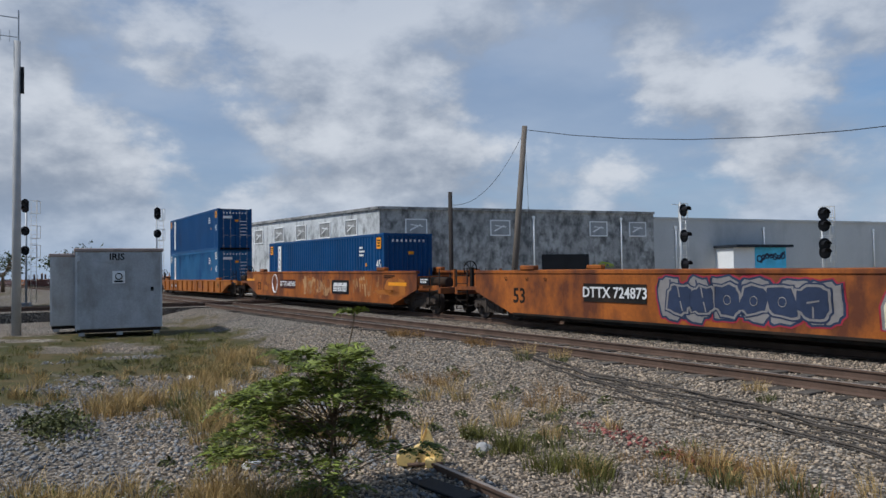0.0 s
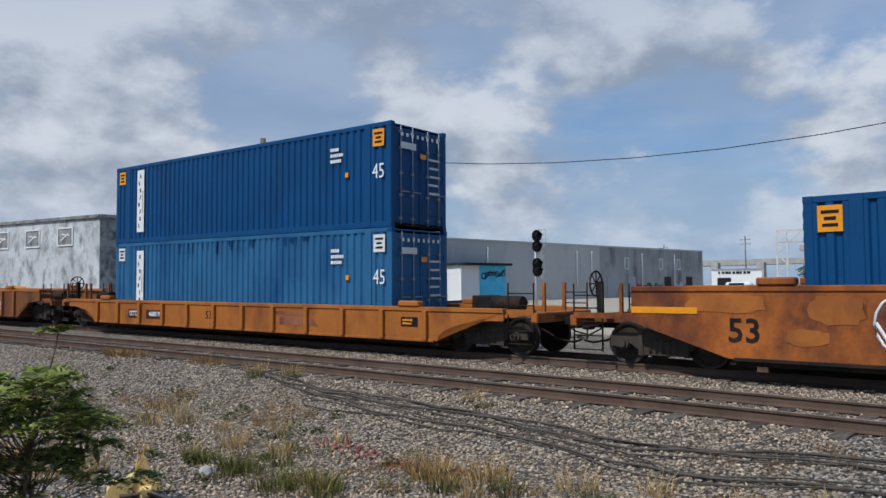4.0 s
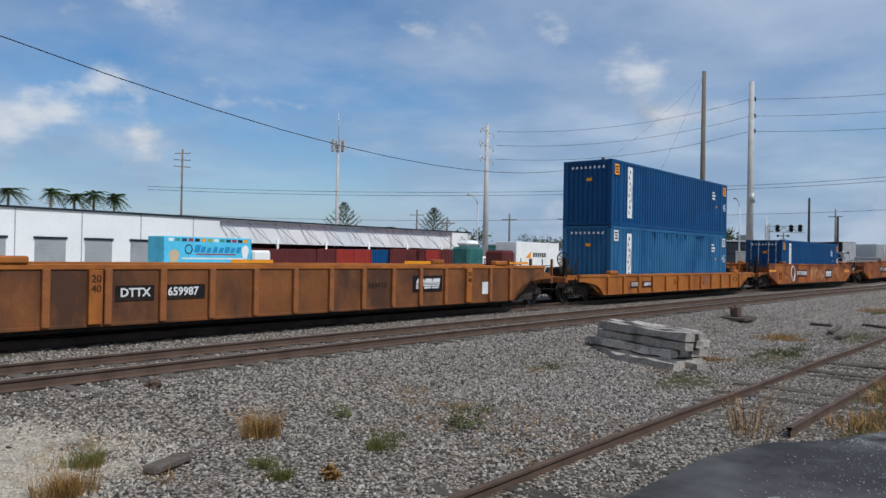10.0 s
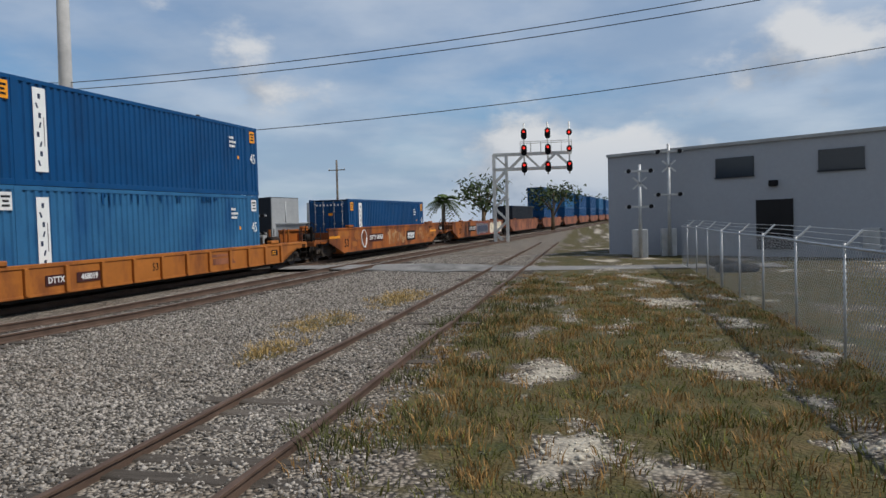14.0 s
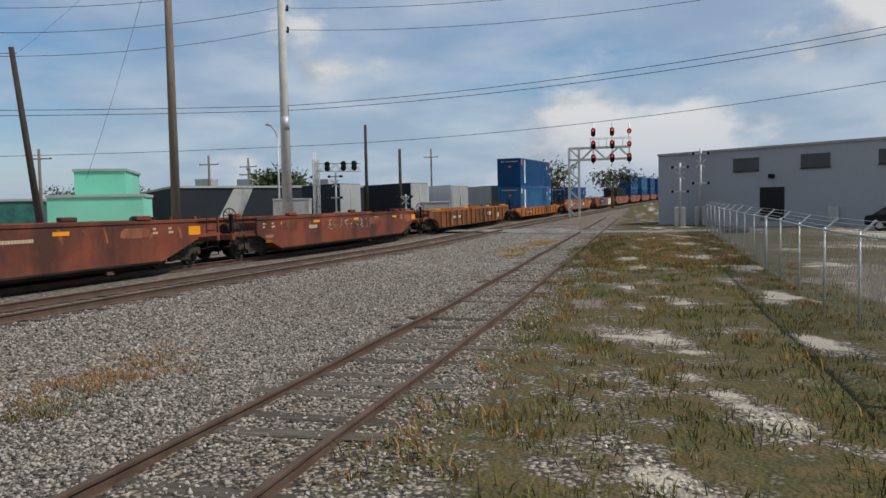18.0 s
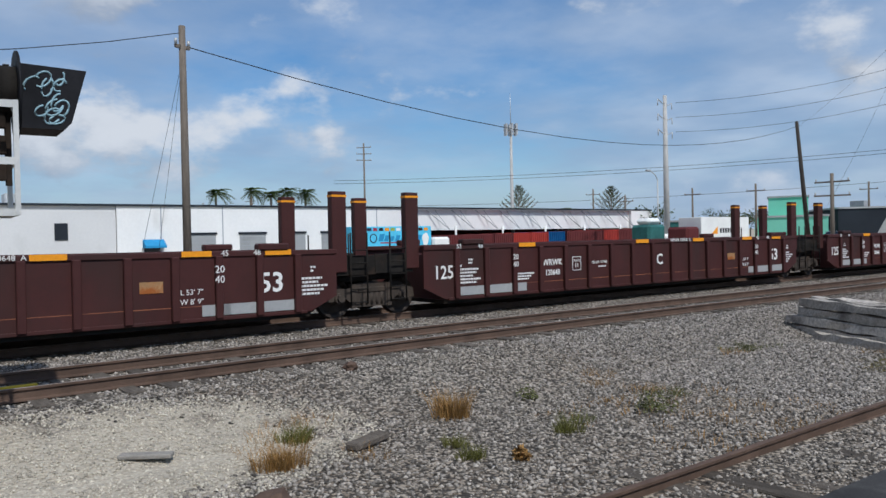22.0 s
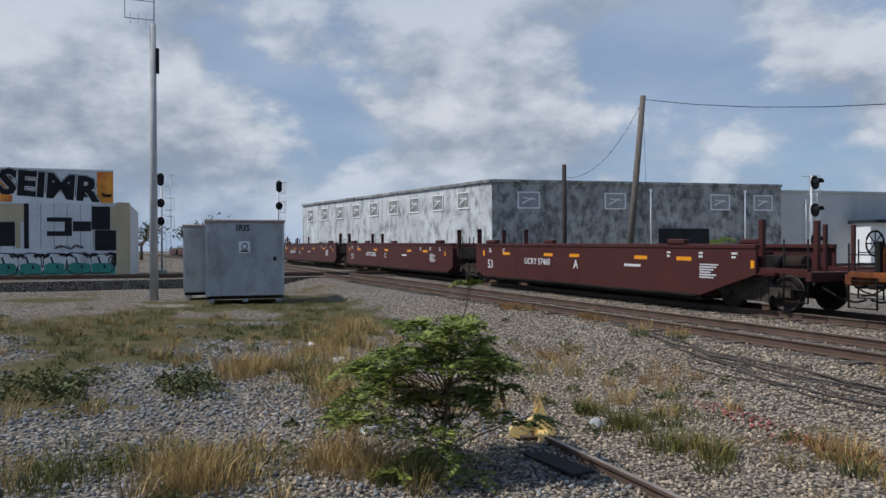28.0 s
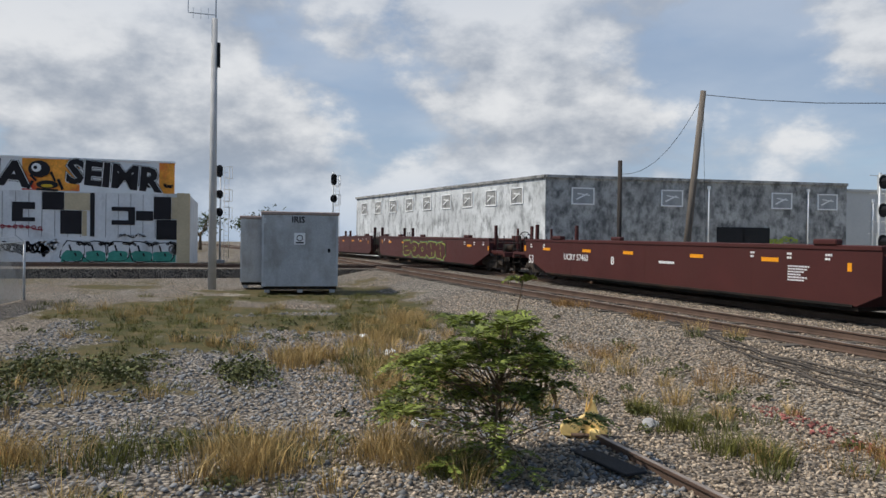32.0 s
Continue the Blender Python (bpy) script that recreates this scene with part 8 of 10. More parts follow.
x, y = spot(91.2, 62)
mast_signal("distant slim signal mast with three dark heads and a ladder", x, y, 70, 8.3, ((7.8, 2), 6.0, 4.6))
x, y = spot(83.1, 66)
mast_signal("distant slim signal mast with two dark heads and a ladder cage", x, y, 100, 8.4, ((7.75, 2), 6.1))
x, y = spot(45.0, 42)
mast_signal("signal mast with three dark heads before the grey warehouse", x, y, 95, 6.0, (5.55, 4.2, 2.7))
x, y = spot(35.85, 44)
mast_signal("slim signal mast with dark heads before the grey warehouse", x, y, 60, 5.6, (5.2, 4.6, 3.6, 3.2))
def far_mast():
    """A slim silver mast beyond the far track: ladder on one side, guard hoops on the other, three hooded heads."""
    x, y = spot(-0.6, 20.6)
    z0 = gz(x, y)
    s = thing("signal_mast", "silver signal mast with ladder and hoods beyond the far track", "railway signal", "signal masts")
    part("mast", rod(B(), (0, 0, -0.1), (0, 0, 8.6 - z0), 0.12, 0.10, 14), M["aluminium"], s)
    part("footing", block(B(), -0.35, 0.35, -0.35, 0.35, -0.1, 0.25, 0.03), M["concrete"], s)
    for z in (2.9, 5.2, 7.3):
        part("mast_collar", rod(B(), (0, 0, z - z0), (0, 0, z - z0 + 0.45), 0.15, n=14), M["aluminium"], s)
    bm = B()
    for d in (0.13, 0.37):
        rod(bm, (d, 0.0, 0.3), (d, 0.0, 8.4 - z0), 0.016, n=5)
    ld = part("ladder", bm, M["aluminium"], s)
    for z in np.arange(0.6, 8.2 - z0, 0.33):
        part("rung", rod(B(), (0.13, 0.0, z), (0.37, 0.0, z), 0.011, n=5), M["aluminium"], ld)
    for lo, hi in ((2.75, 3.8), (4.85, 5.95), (7.0, 8.2)):
        a, c = lo - z0, hi - z0
        for dy in (-0.3, 0.3):
            part("guard_hoop", tube(B(), [(0.0, dy, c), (-0.55, dy, c), (-0.55, dy, a), (0.0, dy, a)], 0.02, 6), M["aluminium"], s)
        part("step_grating", block(B(), -0.52, 0.45, -0.3, 0.3, a - 0.03, a + 0.03), M["mural_tan"], s)
        part("head_arm", rod(B(), (0.0, -0.1, a + 0.55), (0.55, -0.1, a + 0.55), 0.06, n=10), M["aluminium"], s)
        head = part("signal_head", rod(B(), (0.46, -0.1, a + 1.1), (0.60, -0.1, a + 1.1), 0.22, n=16), M["under"], s)
        part("backplate", rod(B(), (0.59, -0.1, a + 1.1), (0.615, -0.1, a + 1.1), 0.40, n=20), M["black"], head)
        part("hood", slab_xz(B(), [(0.60, a + 0.78), (0.98, a + 0.78), (1.04, a + 0.84), (1.17, a + 1.36), (0.60, a + 1.38)], -0.36, 0.16), M["black"], head)
    s.matrix_basis = pose(x, y, z0)


far_mast()


def gantry(name, label, base_az, end_az, r, z_truss, heads, lit, away, rise=0.0):
    """A cantilever signal bridge: a lattice leg, a lattice arm and triple heads."""
    g = thing(name, label, "signal gantry", "signal gantries")
    p, q = Vector((*spot(base_az, r), 0)), Vector((*spot(end_az, r), 0))
    ln = (q - p).length
    z0 = gz(p.x, p.y) - 0.3
    ang = math.degrees(math.atan2(q.y - p.y, q.x - p.x))
    zt = z_truss - z0
    hgt = 1.3
    bm = B()
    for dx in (0, 1.1):
        for dy in (-0.5, 0.5):
            bar(bm, (dx, dy, 0), (dx, dy, zt + hgt), 0.16 if not lit else 0.20)
    for k in range(int(zt / 1.1)):
        for dy in (-0.5, 0.5):
            a, c = (0, 1.1) if k % 2 else (1.1, 0)
            bar(bm, (a, dy, k * 1.1), (c, dy, (k + 1) * 1.1), 0.10 if not lit else 0.16)
    part("leg", bm, M["aluminium"], g)
    bm = B()
    for dz in (0, hgt):
        for dy in (-0.5, 0.5):
            bar(bm, (0, dy, zt + dz), (ln, dy, zt + dz), 0.15 if not lit else 0.19)
    n = int(ln / 1.2)
    for k in range(n):
        for dy in (-0.5, 0.5):
            a, c = (0, hgt) if k % 2 else (hgt, 0)
            bar(bm, (k * ln / n, dy, zt + a), ((k + 1) * ln / n, dy, zt + c), 0.09 if not lit else 0.14)
    part("arm", bm, M["aluminium"], g)
    bm = B()
    for dy in (-0.7, 0.7):
        bar(bm, (ln * 0.35, dy, zt + hgt + 1.0), (ln, dy, zt + hgt + 1.0), 0.05)
        for k in range(6):
            bar(bm, (ln * (0.35 + 0.13 * k), dy, zt + hgt), (ln * (0.35 + 0.13 * k), dy, zt + hgt + 1.0), 0.04)
    part("handrail", bm, M["aluminium"], g)
    for k, f in enumerate(heads):
        part("head_post", rod(B(), (f * ln, -0.75, zt - 0.6), (f * ln, -0.75, zt + hgt + 2.6), 0.07, n=6), M["aluminium"], g)
        for j, dz in enumerate((2.3, 0.9, -0.6)):
            hm = pose(f * ln, -0.9 if not away else -0.6, zt + hgt * 0.5 + dz, 0, 0, 0 if not away else 180)
            signal_head(g, hm, 1 if k == 2 and j < 2 else 2, 0 if lit else None, 0.19 if not lit else 0.165)
    g.matrix_basis = pose(p.x, p.y, z0, 0, 0, ang)
    return g


gantry("signal_gantry", "grey lattice signal gantry with dark unlit signal heads", 19.0, 14.0, 96, 7.1, (0.37, 0.66, 0.98), False, True)
gantry("signal_gantry", "grey lattice signal gantry showing red lights over the tracks", -86.1, -89.35, 120, 7.6, (0.40, 0.70, 0.97), True, False)


def crossing_signal(az, r, h, arm):
    x, y = spot(az, r)
    z = gz(x, y)
    s = thing("crossing_signal", "grey level-crossing signal mast with dark lamps", "crossing signal", "crossing signals")
    part("mast", rod(B(), (x, y, z), (x, y, z + h), 0.10, 0.08, 8), M["steel"], s)
    for zz in (h * 0.55, h * 0.93):
        part("lamp_bar", block(B(), x - 0.1, x + 0.1, y - 0.75, y + 0.75, z + zz - 0.05, z + zz + 0.05), M["steel"], s)
        for dy in (-0.7, 0.7):
            part("lamp", rod(B(), (x - 0.25, y + dy * 0.8, z + zz), (x + 0.1, y + dy * 0.8, z + zz), 0.11, n=12), M["black"], s)
    bm = B()
    for k in (-1, 1):
        bar(bm, (x - 0.15, y - 0.35, z + h * 0.8 - 0.3 * k), (x - 0.15, y + 0.35, z + h * 0.8 + 0.3 * k), 0.02, 0.09)
    part("crossbuck", bm, M["steel"], s)
    part("case", block(B(), x + 0.3, x + 1.0, y - 0.4, y + 0.4, z, z + 1.5, 0.03), M["steel"], s)


crossing_signal(-92.58, 95, 6.0, True)
crossing_signal(-91.65, 94, 4.9, True)
crossing_signal(-74.49, 100, 5.0, True)
crossing_signal(-78.15, 99, 2.9, True)
x, y = spot(-72.35, 99)
bungalow("signal_cabinet", "silver signal cabinet beside the far track", x, y, gz(x, y), -72, 3.1, 2.2, 2.75, False)
x, y = spot(-79.6, 100)
bungalow("signal_cabinet", "small silver signal cabinet beside the far track", x, y, gz(x, y), -76, 2.6, 1.6, 2.2, False)


def crossing_cantilever():
    """A lattice mast with a lattice arm that carries pairs of crossing lamps."""
    x, y = spot(-73.5, 100)
    z = gz(x, y)
    g = thing("crossing_cantilever", "grey lattice cantilever with dark crossing lamps", "crossing signal")
    bm = B()
    for dx in (-0.22, 0.22):
        for dy in (-0.22, 0.22):
            bar(bm, (dx, dy, 0), (dx, dy, 6.2), 0.07)
    for k in range(13):
        a = 0.22 if k % 2 else -0.22
        for dy in (-0.22, 0.22):
            bar(bm, (a, dy, 0.46 * k + 0.1), (-a, dy, 0.46 * k + 0.56), 0.045)
            bar(bm, (dy, a, 0.46 * k + 0.1), (dy, -a, 0.46 * k + 0.56), 0.045)
    part("mast", bm, M["aluminium"], g)
    bm = B()
    for zz in (5.15, 5.85):
        for dy in (-0.25, 0.25):
            bar(bm, (0, dy, zz), (4.1, dy, zz - 0.12), 0.07)
    for k in range(9):
        a, c = (5.15, 5.8) if k % 2 else (5.8, 5.15)
        for dy in (-0.25, 0.25):
            bar(bm, (0.45 * k, dy, a), (0.45 * k + 0.45, dy, c), 0.045)
    part("arm", bm, M["aluminium"], g)
    bm = B()
    for dy in (-0.3, 0.3):
        rod(bm, (-0.1, dy, 0.3), (-0.1, dy, 6.9), 0.03, n=6)
    for k in range(18):
        rod(bm, (-0.1, -0.3, 0.4 + 0.36 * k), (-0.1, 0.3, 0.4 + 0.36 * k), 0.02, n=5)
    part("ladder", bm, M["aluminium"], g)
    for dx in (1.2, 2.7, 3.7):
        part("lamp_bar", bar(B(), (dx, -0.3, 5.35), (dx, -0.3, 5.75), 0.06), M["steel"], g)
        for dz in (5.35, 5.72):
            l = part("lamp", rod(B(), (dx, -0.62, dz), (dx, -0.3, dz), 0.16, n=12), M["black"], g)
            part("lamp_plate", rod(B(), (dx, -0.42, dz), (dx, -0.40, dz), 0.26, n=16), M["black"], l)
    g.matrix_basis = pose(x, y, z, 0, 0, -86)


crossing_cantilever()


# ---- the near signal mast with its pedestal ----
def near_mast():
    s = thing("signal_mast", "aluminium signal mast with platforms and a tagged hood on a pedestal", "railway signal")
    p = M["silver"]
    part("pedestal", block(B(), -0.265, 0.265, -0.26, 0.26, 0.20, 2.32, 0.008), p, s)
    part("pedestal_base", block(B(), -0.262, 0.262, -0.257, 0.257, 0.05, 0.20), M["mural_tan"], s)
    for dx in (-0.24, 0.24):
        part("foot", block(B(), dx - 0.025, dx + 0.025, -0.24, -0.2, -0.12, 0.0), M["under"], s)
    part("footing", slab_xz(B(), [(0.20, -0.1), (0.62, -0.1), (0.50, 0.15), (0.30, 1.05), (0.20, 1.05)], 0.05, 0.45), M["mural_tan"], s, "rust-stained gusset")
    part("lock", rod(B(), (0.0, -0.29, 0.42), (0.0, -0.26, 0.42), 0.035, n=8), M["steel"], s)
    part("mast", rod(B(), (0.20, 0.15, 2.2), (0.20, 0.15, 9.2), 0.095, n=16), M["aluminium"], s)
    part("mast_collar", block(B(), 0.06, 0.34, 0.0, 0.3, 2.30, 2.58, 0.01), M["steel"], s)
    for z in (3.75, 5.45):
        part("mast_clamp", block(B(), 0.07, 0.33, 0.02, 0.28, z, z + 0.32, 0.01), M["steel"], s)
    bm = B()
    for dx in (-0.255, 0.29):
        tube(bm, [(dx, -0.28, 2.36), (dx, -0.28, 9.0)], 0.016, 6)
    ld = part("ladder", bm, M["aluminium"], s)
    for z in np.arange(2.75, 9.0, 0.40):
        part("rung", rod(B(), (-0.255, -0.28, z), (0.29, -0.28, z), 0.017, n=6), M["aluminium"], ld)
    for base in (2.58, 5.03):
        f = part("platform_frame", B_frame(base), M["aluminium"], s)
        bm = B()
        for k in range(9):
            bar(bm, (-0.22 + k * 0.125, -0.28, base), (-0.22 + k * 0.125, 0.42, base), 0.012, 0.04)
        for k in range(4):
            bar(bm, (-0.3, -0.25 + k * 0.2, base), (0.84, -0.25 + k * 0.2, base), 0.012, 0.04)
        part("grating", bm, M["mural_tan"], f)
        part("head_arm", rod(B(), (0.2, 0.15, base + 0.46), (0.80, 0.15, base + 0.46), 0.085, n=12), M["aluminium"], s)
        bm = B()
        for k in range(4):
            block(bm, 0.72, 0.80, 0.02, 0.12, base + 0.35 + 0.28 * k, base + 0.55 + 0.28 * k, 0.01)
        bar(bm, (0.82, 0.10, base + 0.3), (0.82, 0.10, base + 1.6), 0.06)
        part("head_bracket", bm, M["under"], s)
        # a head seen edge-on: back plate, housing and long hood
        head = part("signal_head", rod(B(), (0.74, 0.14, base + 1.32), (0.92, 0.14, base + 1.32), 0.27, n=18), M["under"], s)
        part("backplate", rod(B(), (0.90, 0.14, base + 1.28), (0.925, 0.14, base + 1.28), 0.48, n=22), M["black"], head)
        part("hood", slab_xz(B(), [(0.90, base + 0.90), (1.34, base + 0.90), (1.41, base + 0.98), (1.57, base + 1.56), (0.90, base + 1.58)], -0.16, 0.44), M["black"], head)
        if base < 3:
            r = random.Random(6)
            bm = B()
            for k in range(11):
                cx, cz = 1.0 + 0.38 * r.random(), base + 1.0 + 0.46 * r.random()
                ra, rb, a0 = 0.04 + 0.05 * r.random(), 0.05 + 0.07 * r.random(), r.uniform(0, 6)
                ring = [(cx + ra * math.cos(a), -0.163, cz + rb * math.sin(a + 0.4)) for a in np.linspace(a0, a0 + r.uniform(2.5, 6.0), 10)]
                tube(bm, ring, 0.011, 4)
            part("tag", bm, M["pale_blue_paint"], head)
    part("junction_box", block(B(), 0.33, 0.45, -0.2, -0.05, 1.95, 2.14, 0.02), M["rail"], s)
    part("junction_box", block(B(), 0.285, 0.46, -0.12, 0.1, 1.02, 1.62, 0.01), M["mural_white"], s)
    bm = B()
    tube(bm, [(0.30, -0.27, 2.45), (0.36, -0.3, 2.2), (0.42, -0.25, 2.0), (0.5, -0.2, 1.9), (0.46, -0.2, 1.8)], 0.02, 6)
    tube(bm, [(0.28, -0.1, 2.6), (0.33, -0.2, 2.4), (0.30, -0.28, 2.2)], 0.015, 6)
    part("cable", bm, M["cable"], s)
    bm = B()
    r = random.Random(9)
    for k in range(9):
        z = 4.4 + k * 0.1
        bar(bm, (0.14 + 0.1 * r.random(), 0.052, z), (0.14 + 0.1 * r.random(), 0.052, z + 0.12), 0.004, 0.022)
    part("tag", bm, M["black"], s)
    s.matrix_basis = pose(0.51, 9.42, 0.14, 0, 0, -2)


def B_frame(z):
    """A rectangular guard frame of flat aluminium bars round the platform."""
    bm = B()
    for zz in (z, z + 0.53, z + 1.12):
        for y in (-0.3, 0.45):
            if zz > z and y > 0:
                continue
            bar(bm, (-0.32, y, zz), (0.86, y, zz), 0.025, 0.075)
        for x in (-0.32, 0.86):
            bar(bm, (x, -0.3, zz), (x, 0.45, zz), 0.025, 0.06)
    for x in (-0.32, 0.86):
        for y in (-0.3, 0.45):
            bar(bm, (x, y, z - 0.03), (x, y, z + 1.16), 0.05, 0.05)
    return bm


near_mast()

# ---- near things ----
def slab():
    b = thing("concrete_slab", "dark worn concrete slab with pale stains and chalk lines", "slab", kind="structure")
    pts = [(10.9, 1.5), (10.26, 1.67), (9.04, 2.17), (8.46, 2.62), (7.37, 2.86), (5.3, 2.9), (2.5, 2.9), (-2.5, 2.9), (-2.5, -5.0), (7.3, -5.0), (7.25, -1.0), (9.1, -0.82), (10.95, -0.75)]
    part("slab_top", prism(B(), pts, -0.2, 0.45), M["asphalt"], b)
    bm = B()
    for k, (cx, cy, r) in enumerate(((6.05, 2.05, 0.22), (6.42, 1.9, 0.2), (5.9, 1.72, 0.2), (6.22, 1.58, 0.2), (6.12, 1.82, 0.07), (5.52, 1.95, 0.25))):
        ring = [(cx + r * (1.25 if k % 2 else 0.8) * math.cos(a), cy + r * 0.7 * math.sin(a), 0.452) for a in np.linspace(0.3, 5.9, 12)]
        tube(bm, ring, 0.0035, 4)
    part("chalk_drawing", bm, M["concrete"], b)
    for x, y in ((5.35, 1.75), (5.0, 0.7), (4.75, 1.0)):
        part("chip", block(B(), x - 0.03, x + 0.03, y - 0.02, y + 0.02, 0.45, 0.464), M["white"], b)
    # pale mortar dust and grit towards the far edge
    q = random.Random(12)
    bm = B()
    for cx, cy, rx, ry, n in ((9.5, 1.65, 0.16, 0.30, 5500), (9.55, 1.15, 0.16, 0.45, 3500), (9.8, -0.3, 0.25, 0.3, 1600), (10.5, 0.4, 0.2, 0.9, 2500), (8.2, 0.8, 1.6, 1.1, 2500)):
        for _ in range(n):
            x, y, w = q.gauss(cx, rx), q.gauss(cy, ry * 0.7), q.uniform(0.003, 0.0095)
            if not (-0.7 < y < 2.35 - max(0.0, x - 7.9) * 0.28 and x < 10.85):
                continue
            a = q.uniform(0, 3.1)
            u, v = Vector((math.cos(a) * w * q.uniform(1, 2.2), math.sin(a) * w, 0)), Vector((-math.sin(a) * w, math.cos(a) * w, 0))
            c = Vector((x, y, 0.4535))
            bm.faces.new([bm.verts.new(c + d) for d in (u, v, -u, -v)])
    part("dust", bm, M["concrete"], b)


slab()


M["bike_frame"] = surface("grey_bike_paint", (0.050, 0.056, 0.075), 0.35, 0.3, 0.15, 4, 30, 0.02)


def bicycle():
    b = thing("bicycle", "dark grey fat-tyred bicycle with a shackle lock hanging on its bar", "bicycle")
    def wheel(x, y, z, turn):
        r = 0.29
        bm = B()
        n, k = 36, 10
        rings = [[bm.verts.new(((r + 0.05 * math.cos(2 * math.pi * j / k)) * math.cos(2 * math.pi * i / n), 0.055 * math.sin(2 * math.pi * j / k), (r + 0.05 * math.cos(2 * math.pi * j / k)) * math.sin(2 * math.pi * i / n))) for j in range(k)] for i in range(n)]
        for i in range(n):
            for j in range(k):
                f = bm.faces.new((rings[i][j], rings[(i + 1) % n][j], rings[(i + 1) % n][(j + 1) % k], rings[i][(j + 1) % k]))
                f.smooth = True
        bmesh.ops.recalc_face_normals(bm, faces=bm.faces[:])
        for i in range(n * 2):
            a = math.pi * i / n
            for s in (-0.03, 0.0, 0.03):
                c, q = math.cos(a + s), math.sin(a + s)
                rr = r + 0.053
                block(bm, rr * c - 0.008, rr * c + 0.008, s * 1.1 - 0.011, s * 1.1 + 0.011, rr * q - 0.008, rr * q + 0.008)
        w = part("tyre", bm, M["rubber"], b)
        bm = B()
        tube(bm, [((r - 0.05) * math.cos(a), 0, (r - 0.05) * math.sin(a)) for a in np.linspace(0, 6.283, 28)], 0.02, 6)
        part("rim", bm, M["black"], w)
        bm = B()
        for i in range(16):
            a = 2 * math.pi * i / 16
            rod(bm, (0.03 * math.cos(a), 0.03 * (-1) ** i, 0.03 * math.sin(a)), ((r - 0.05) * math.cos(a), 0, (r - 0.05) * math.sin(a)), 0.003, n=4)
        part("spoke_set", bm, M["steel"], w)
        bm = B()
        rod(bm, (0, -0.06, 0), (0, 0.06, 0), 0.05, n=12)
        part("hub", bm, M["black"], w)
        w.matrix_basis = pose(x, y, z, 0, 0, turn)
    # the front wheel and bar are turned hard over, the frame runs away along +x
    wheel(-0.50, 0.10, 0.345, 78)
    wheel(0.60, -0.02, 0.345, 2)
    dark, rub = M["bike_frame"], M["rubber"]
    for s in (-1, 1):
        part("fork_leg", tube(B(), [(-0.40 + s * 0.085, 0.08, 0.73), (-0.47 + s * 0.09, 0.09, 0.62), (-0.50 + s * 0.09, 0.10, 0.345)], 0.024, 8), dark, b)
        part("axle_peg", rod(B(), (-0.50 + s * 0.07, 0.10, 0.345), (-0.50 + s * 0.16, 0.12, 0.345), 0.02, n=8), rub, b)
        part("chain_stay", tube(B(), [(0.14, s * 0.05, 0.34), (0.60, s * 0.09, 0.345)], 0.018, 6), dark, b)
        part("seat_stay", tube(B(), [(0.26, s * 0.035, 0.72), (0.60, s * 0.09, 0.36)], 0.015, 6), dark, b)
    part("fork_crown", block(B(), -0.50, -0.30, 0.03, 0.13, 0.72, 0.77, 0.015), dark, b)
    part("head_tube", tube(B(), [(-0.38, 0.08, 0.74), (-0.16, 0.03, 0.90)], 0.033, 10), dark, b)
    part("down_tube", tube(B(), [(-0.30, 0.06, 0.78), (-0.10, 0.02, 0.50), (0.12, 0, 0.35)], 0.034, 10), dark, b)
    part("top_tube", tube(B(), [(-0.20, 0.03, 0.86), (0.05, 0.0, 0.76), (0.27, 0, 0.73)], 0.026, 10), dark, b)
    part("seat_tube", tube(B(), [(0.14, 0, 0.34), (0.30, -0.01, 0.80)], 0.024, 8), dark, b)
    part("stem", tube(B(), [(-0.20, 0.06, 0.91), (-0.08, -0.01, 0.90)], 0.032, 8), M["black"], b)
    part("stem_clamp", block(B(), -0.16, -0.06, -0.03, 0.07, 0.87, 0.95, 0.012), M["black"], b)
    part("handlebar", tube(B(), [(0.30, -0.05, 1.06), (0.22, -0.09, 1.03), (0.04, -0.02, 0.93), (-0.11, 0.02, 0.90), (-0.02, -0.10, 0.96), (0.03, -0.24, 1.05)], 0.015, 8), dark, b)
    part("cross_brace", tube(B(), [(0.14, -0.06, 0.985), (0.0, -0.15, 0.99)], 0.010, 6), dark, b)
    part("grip", tube(B(), [(0.24, -0.08, 1.04), (0.36, 0.0, 1.10), (0.47, 0.06, 1.15)], 0.024, 10), rub, b)
    part("grip", tube(B(), [(0.02, -0.22, 1.04), (0.06, -0.29, 1.08)], 0.026, 10), rub, b)
    part("brake_lever", tube(B(), [(0.26, -0.09, 1.06), (0.20, -0.17, 1.06), (0.16, -0.22, 1.03)], 0.010, 6), M["black"], b)
    part("brake_lever", tube(B(), [(0.28, -0.08, 1.09), (0.24, -0.14, 1.12)], 0.009, 6), M["black"], b)
    part("brake_cable", tube(B(), [(0.20, -0.20, 1.03), (0.08, -0.06, 1.0), (-0.05, 0.12, 0.97), (-0.14, 0.16, 0.90), (-0.20, 0.10, 0.82)], 0.006, 5), M["black"], b)
    part("brake_cable", tube(B(), [(0.10, 0.10, 1.0), (-0.06, 0.16, 0.92), (-0.2, 0.02, 0.70), (0.1, -0.05, 0.5)], 0.006, 5), M["black"], b)
    sd = B()
    bmesh.ops.create_icosphere(sd, subdivisions=3, radius=1.0)
    for v in sd.verts:
        back = 0.5 + 0.5 * v.co.x
        v.co = Vector((0.30 + 0.17 * v.co.x, 0.01 + v.co.y * (0.045 + 0.075 * back), 0.90 + v.co.z * (0.035 + 0.03 * back)))
    for f in sd.faces:
        f.smooth = True
    part("saddle", sd, rub, b)
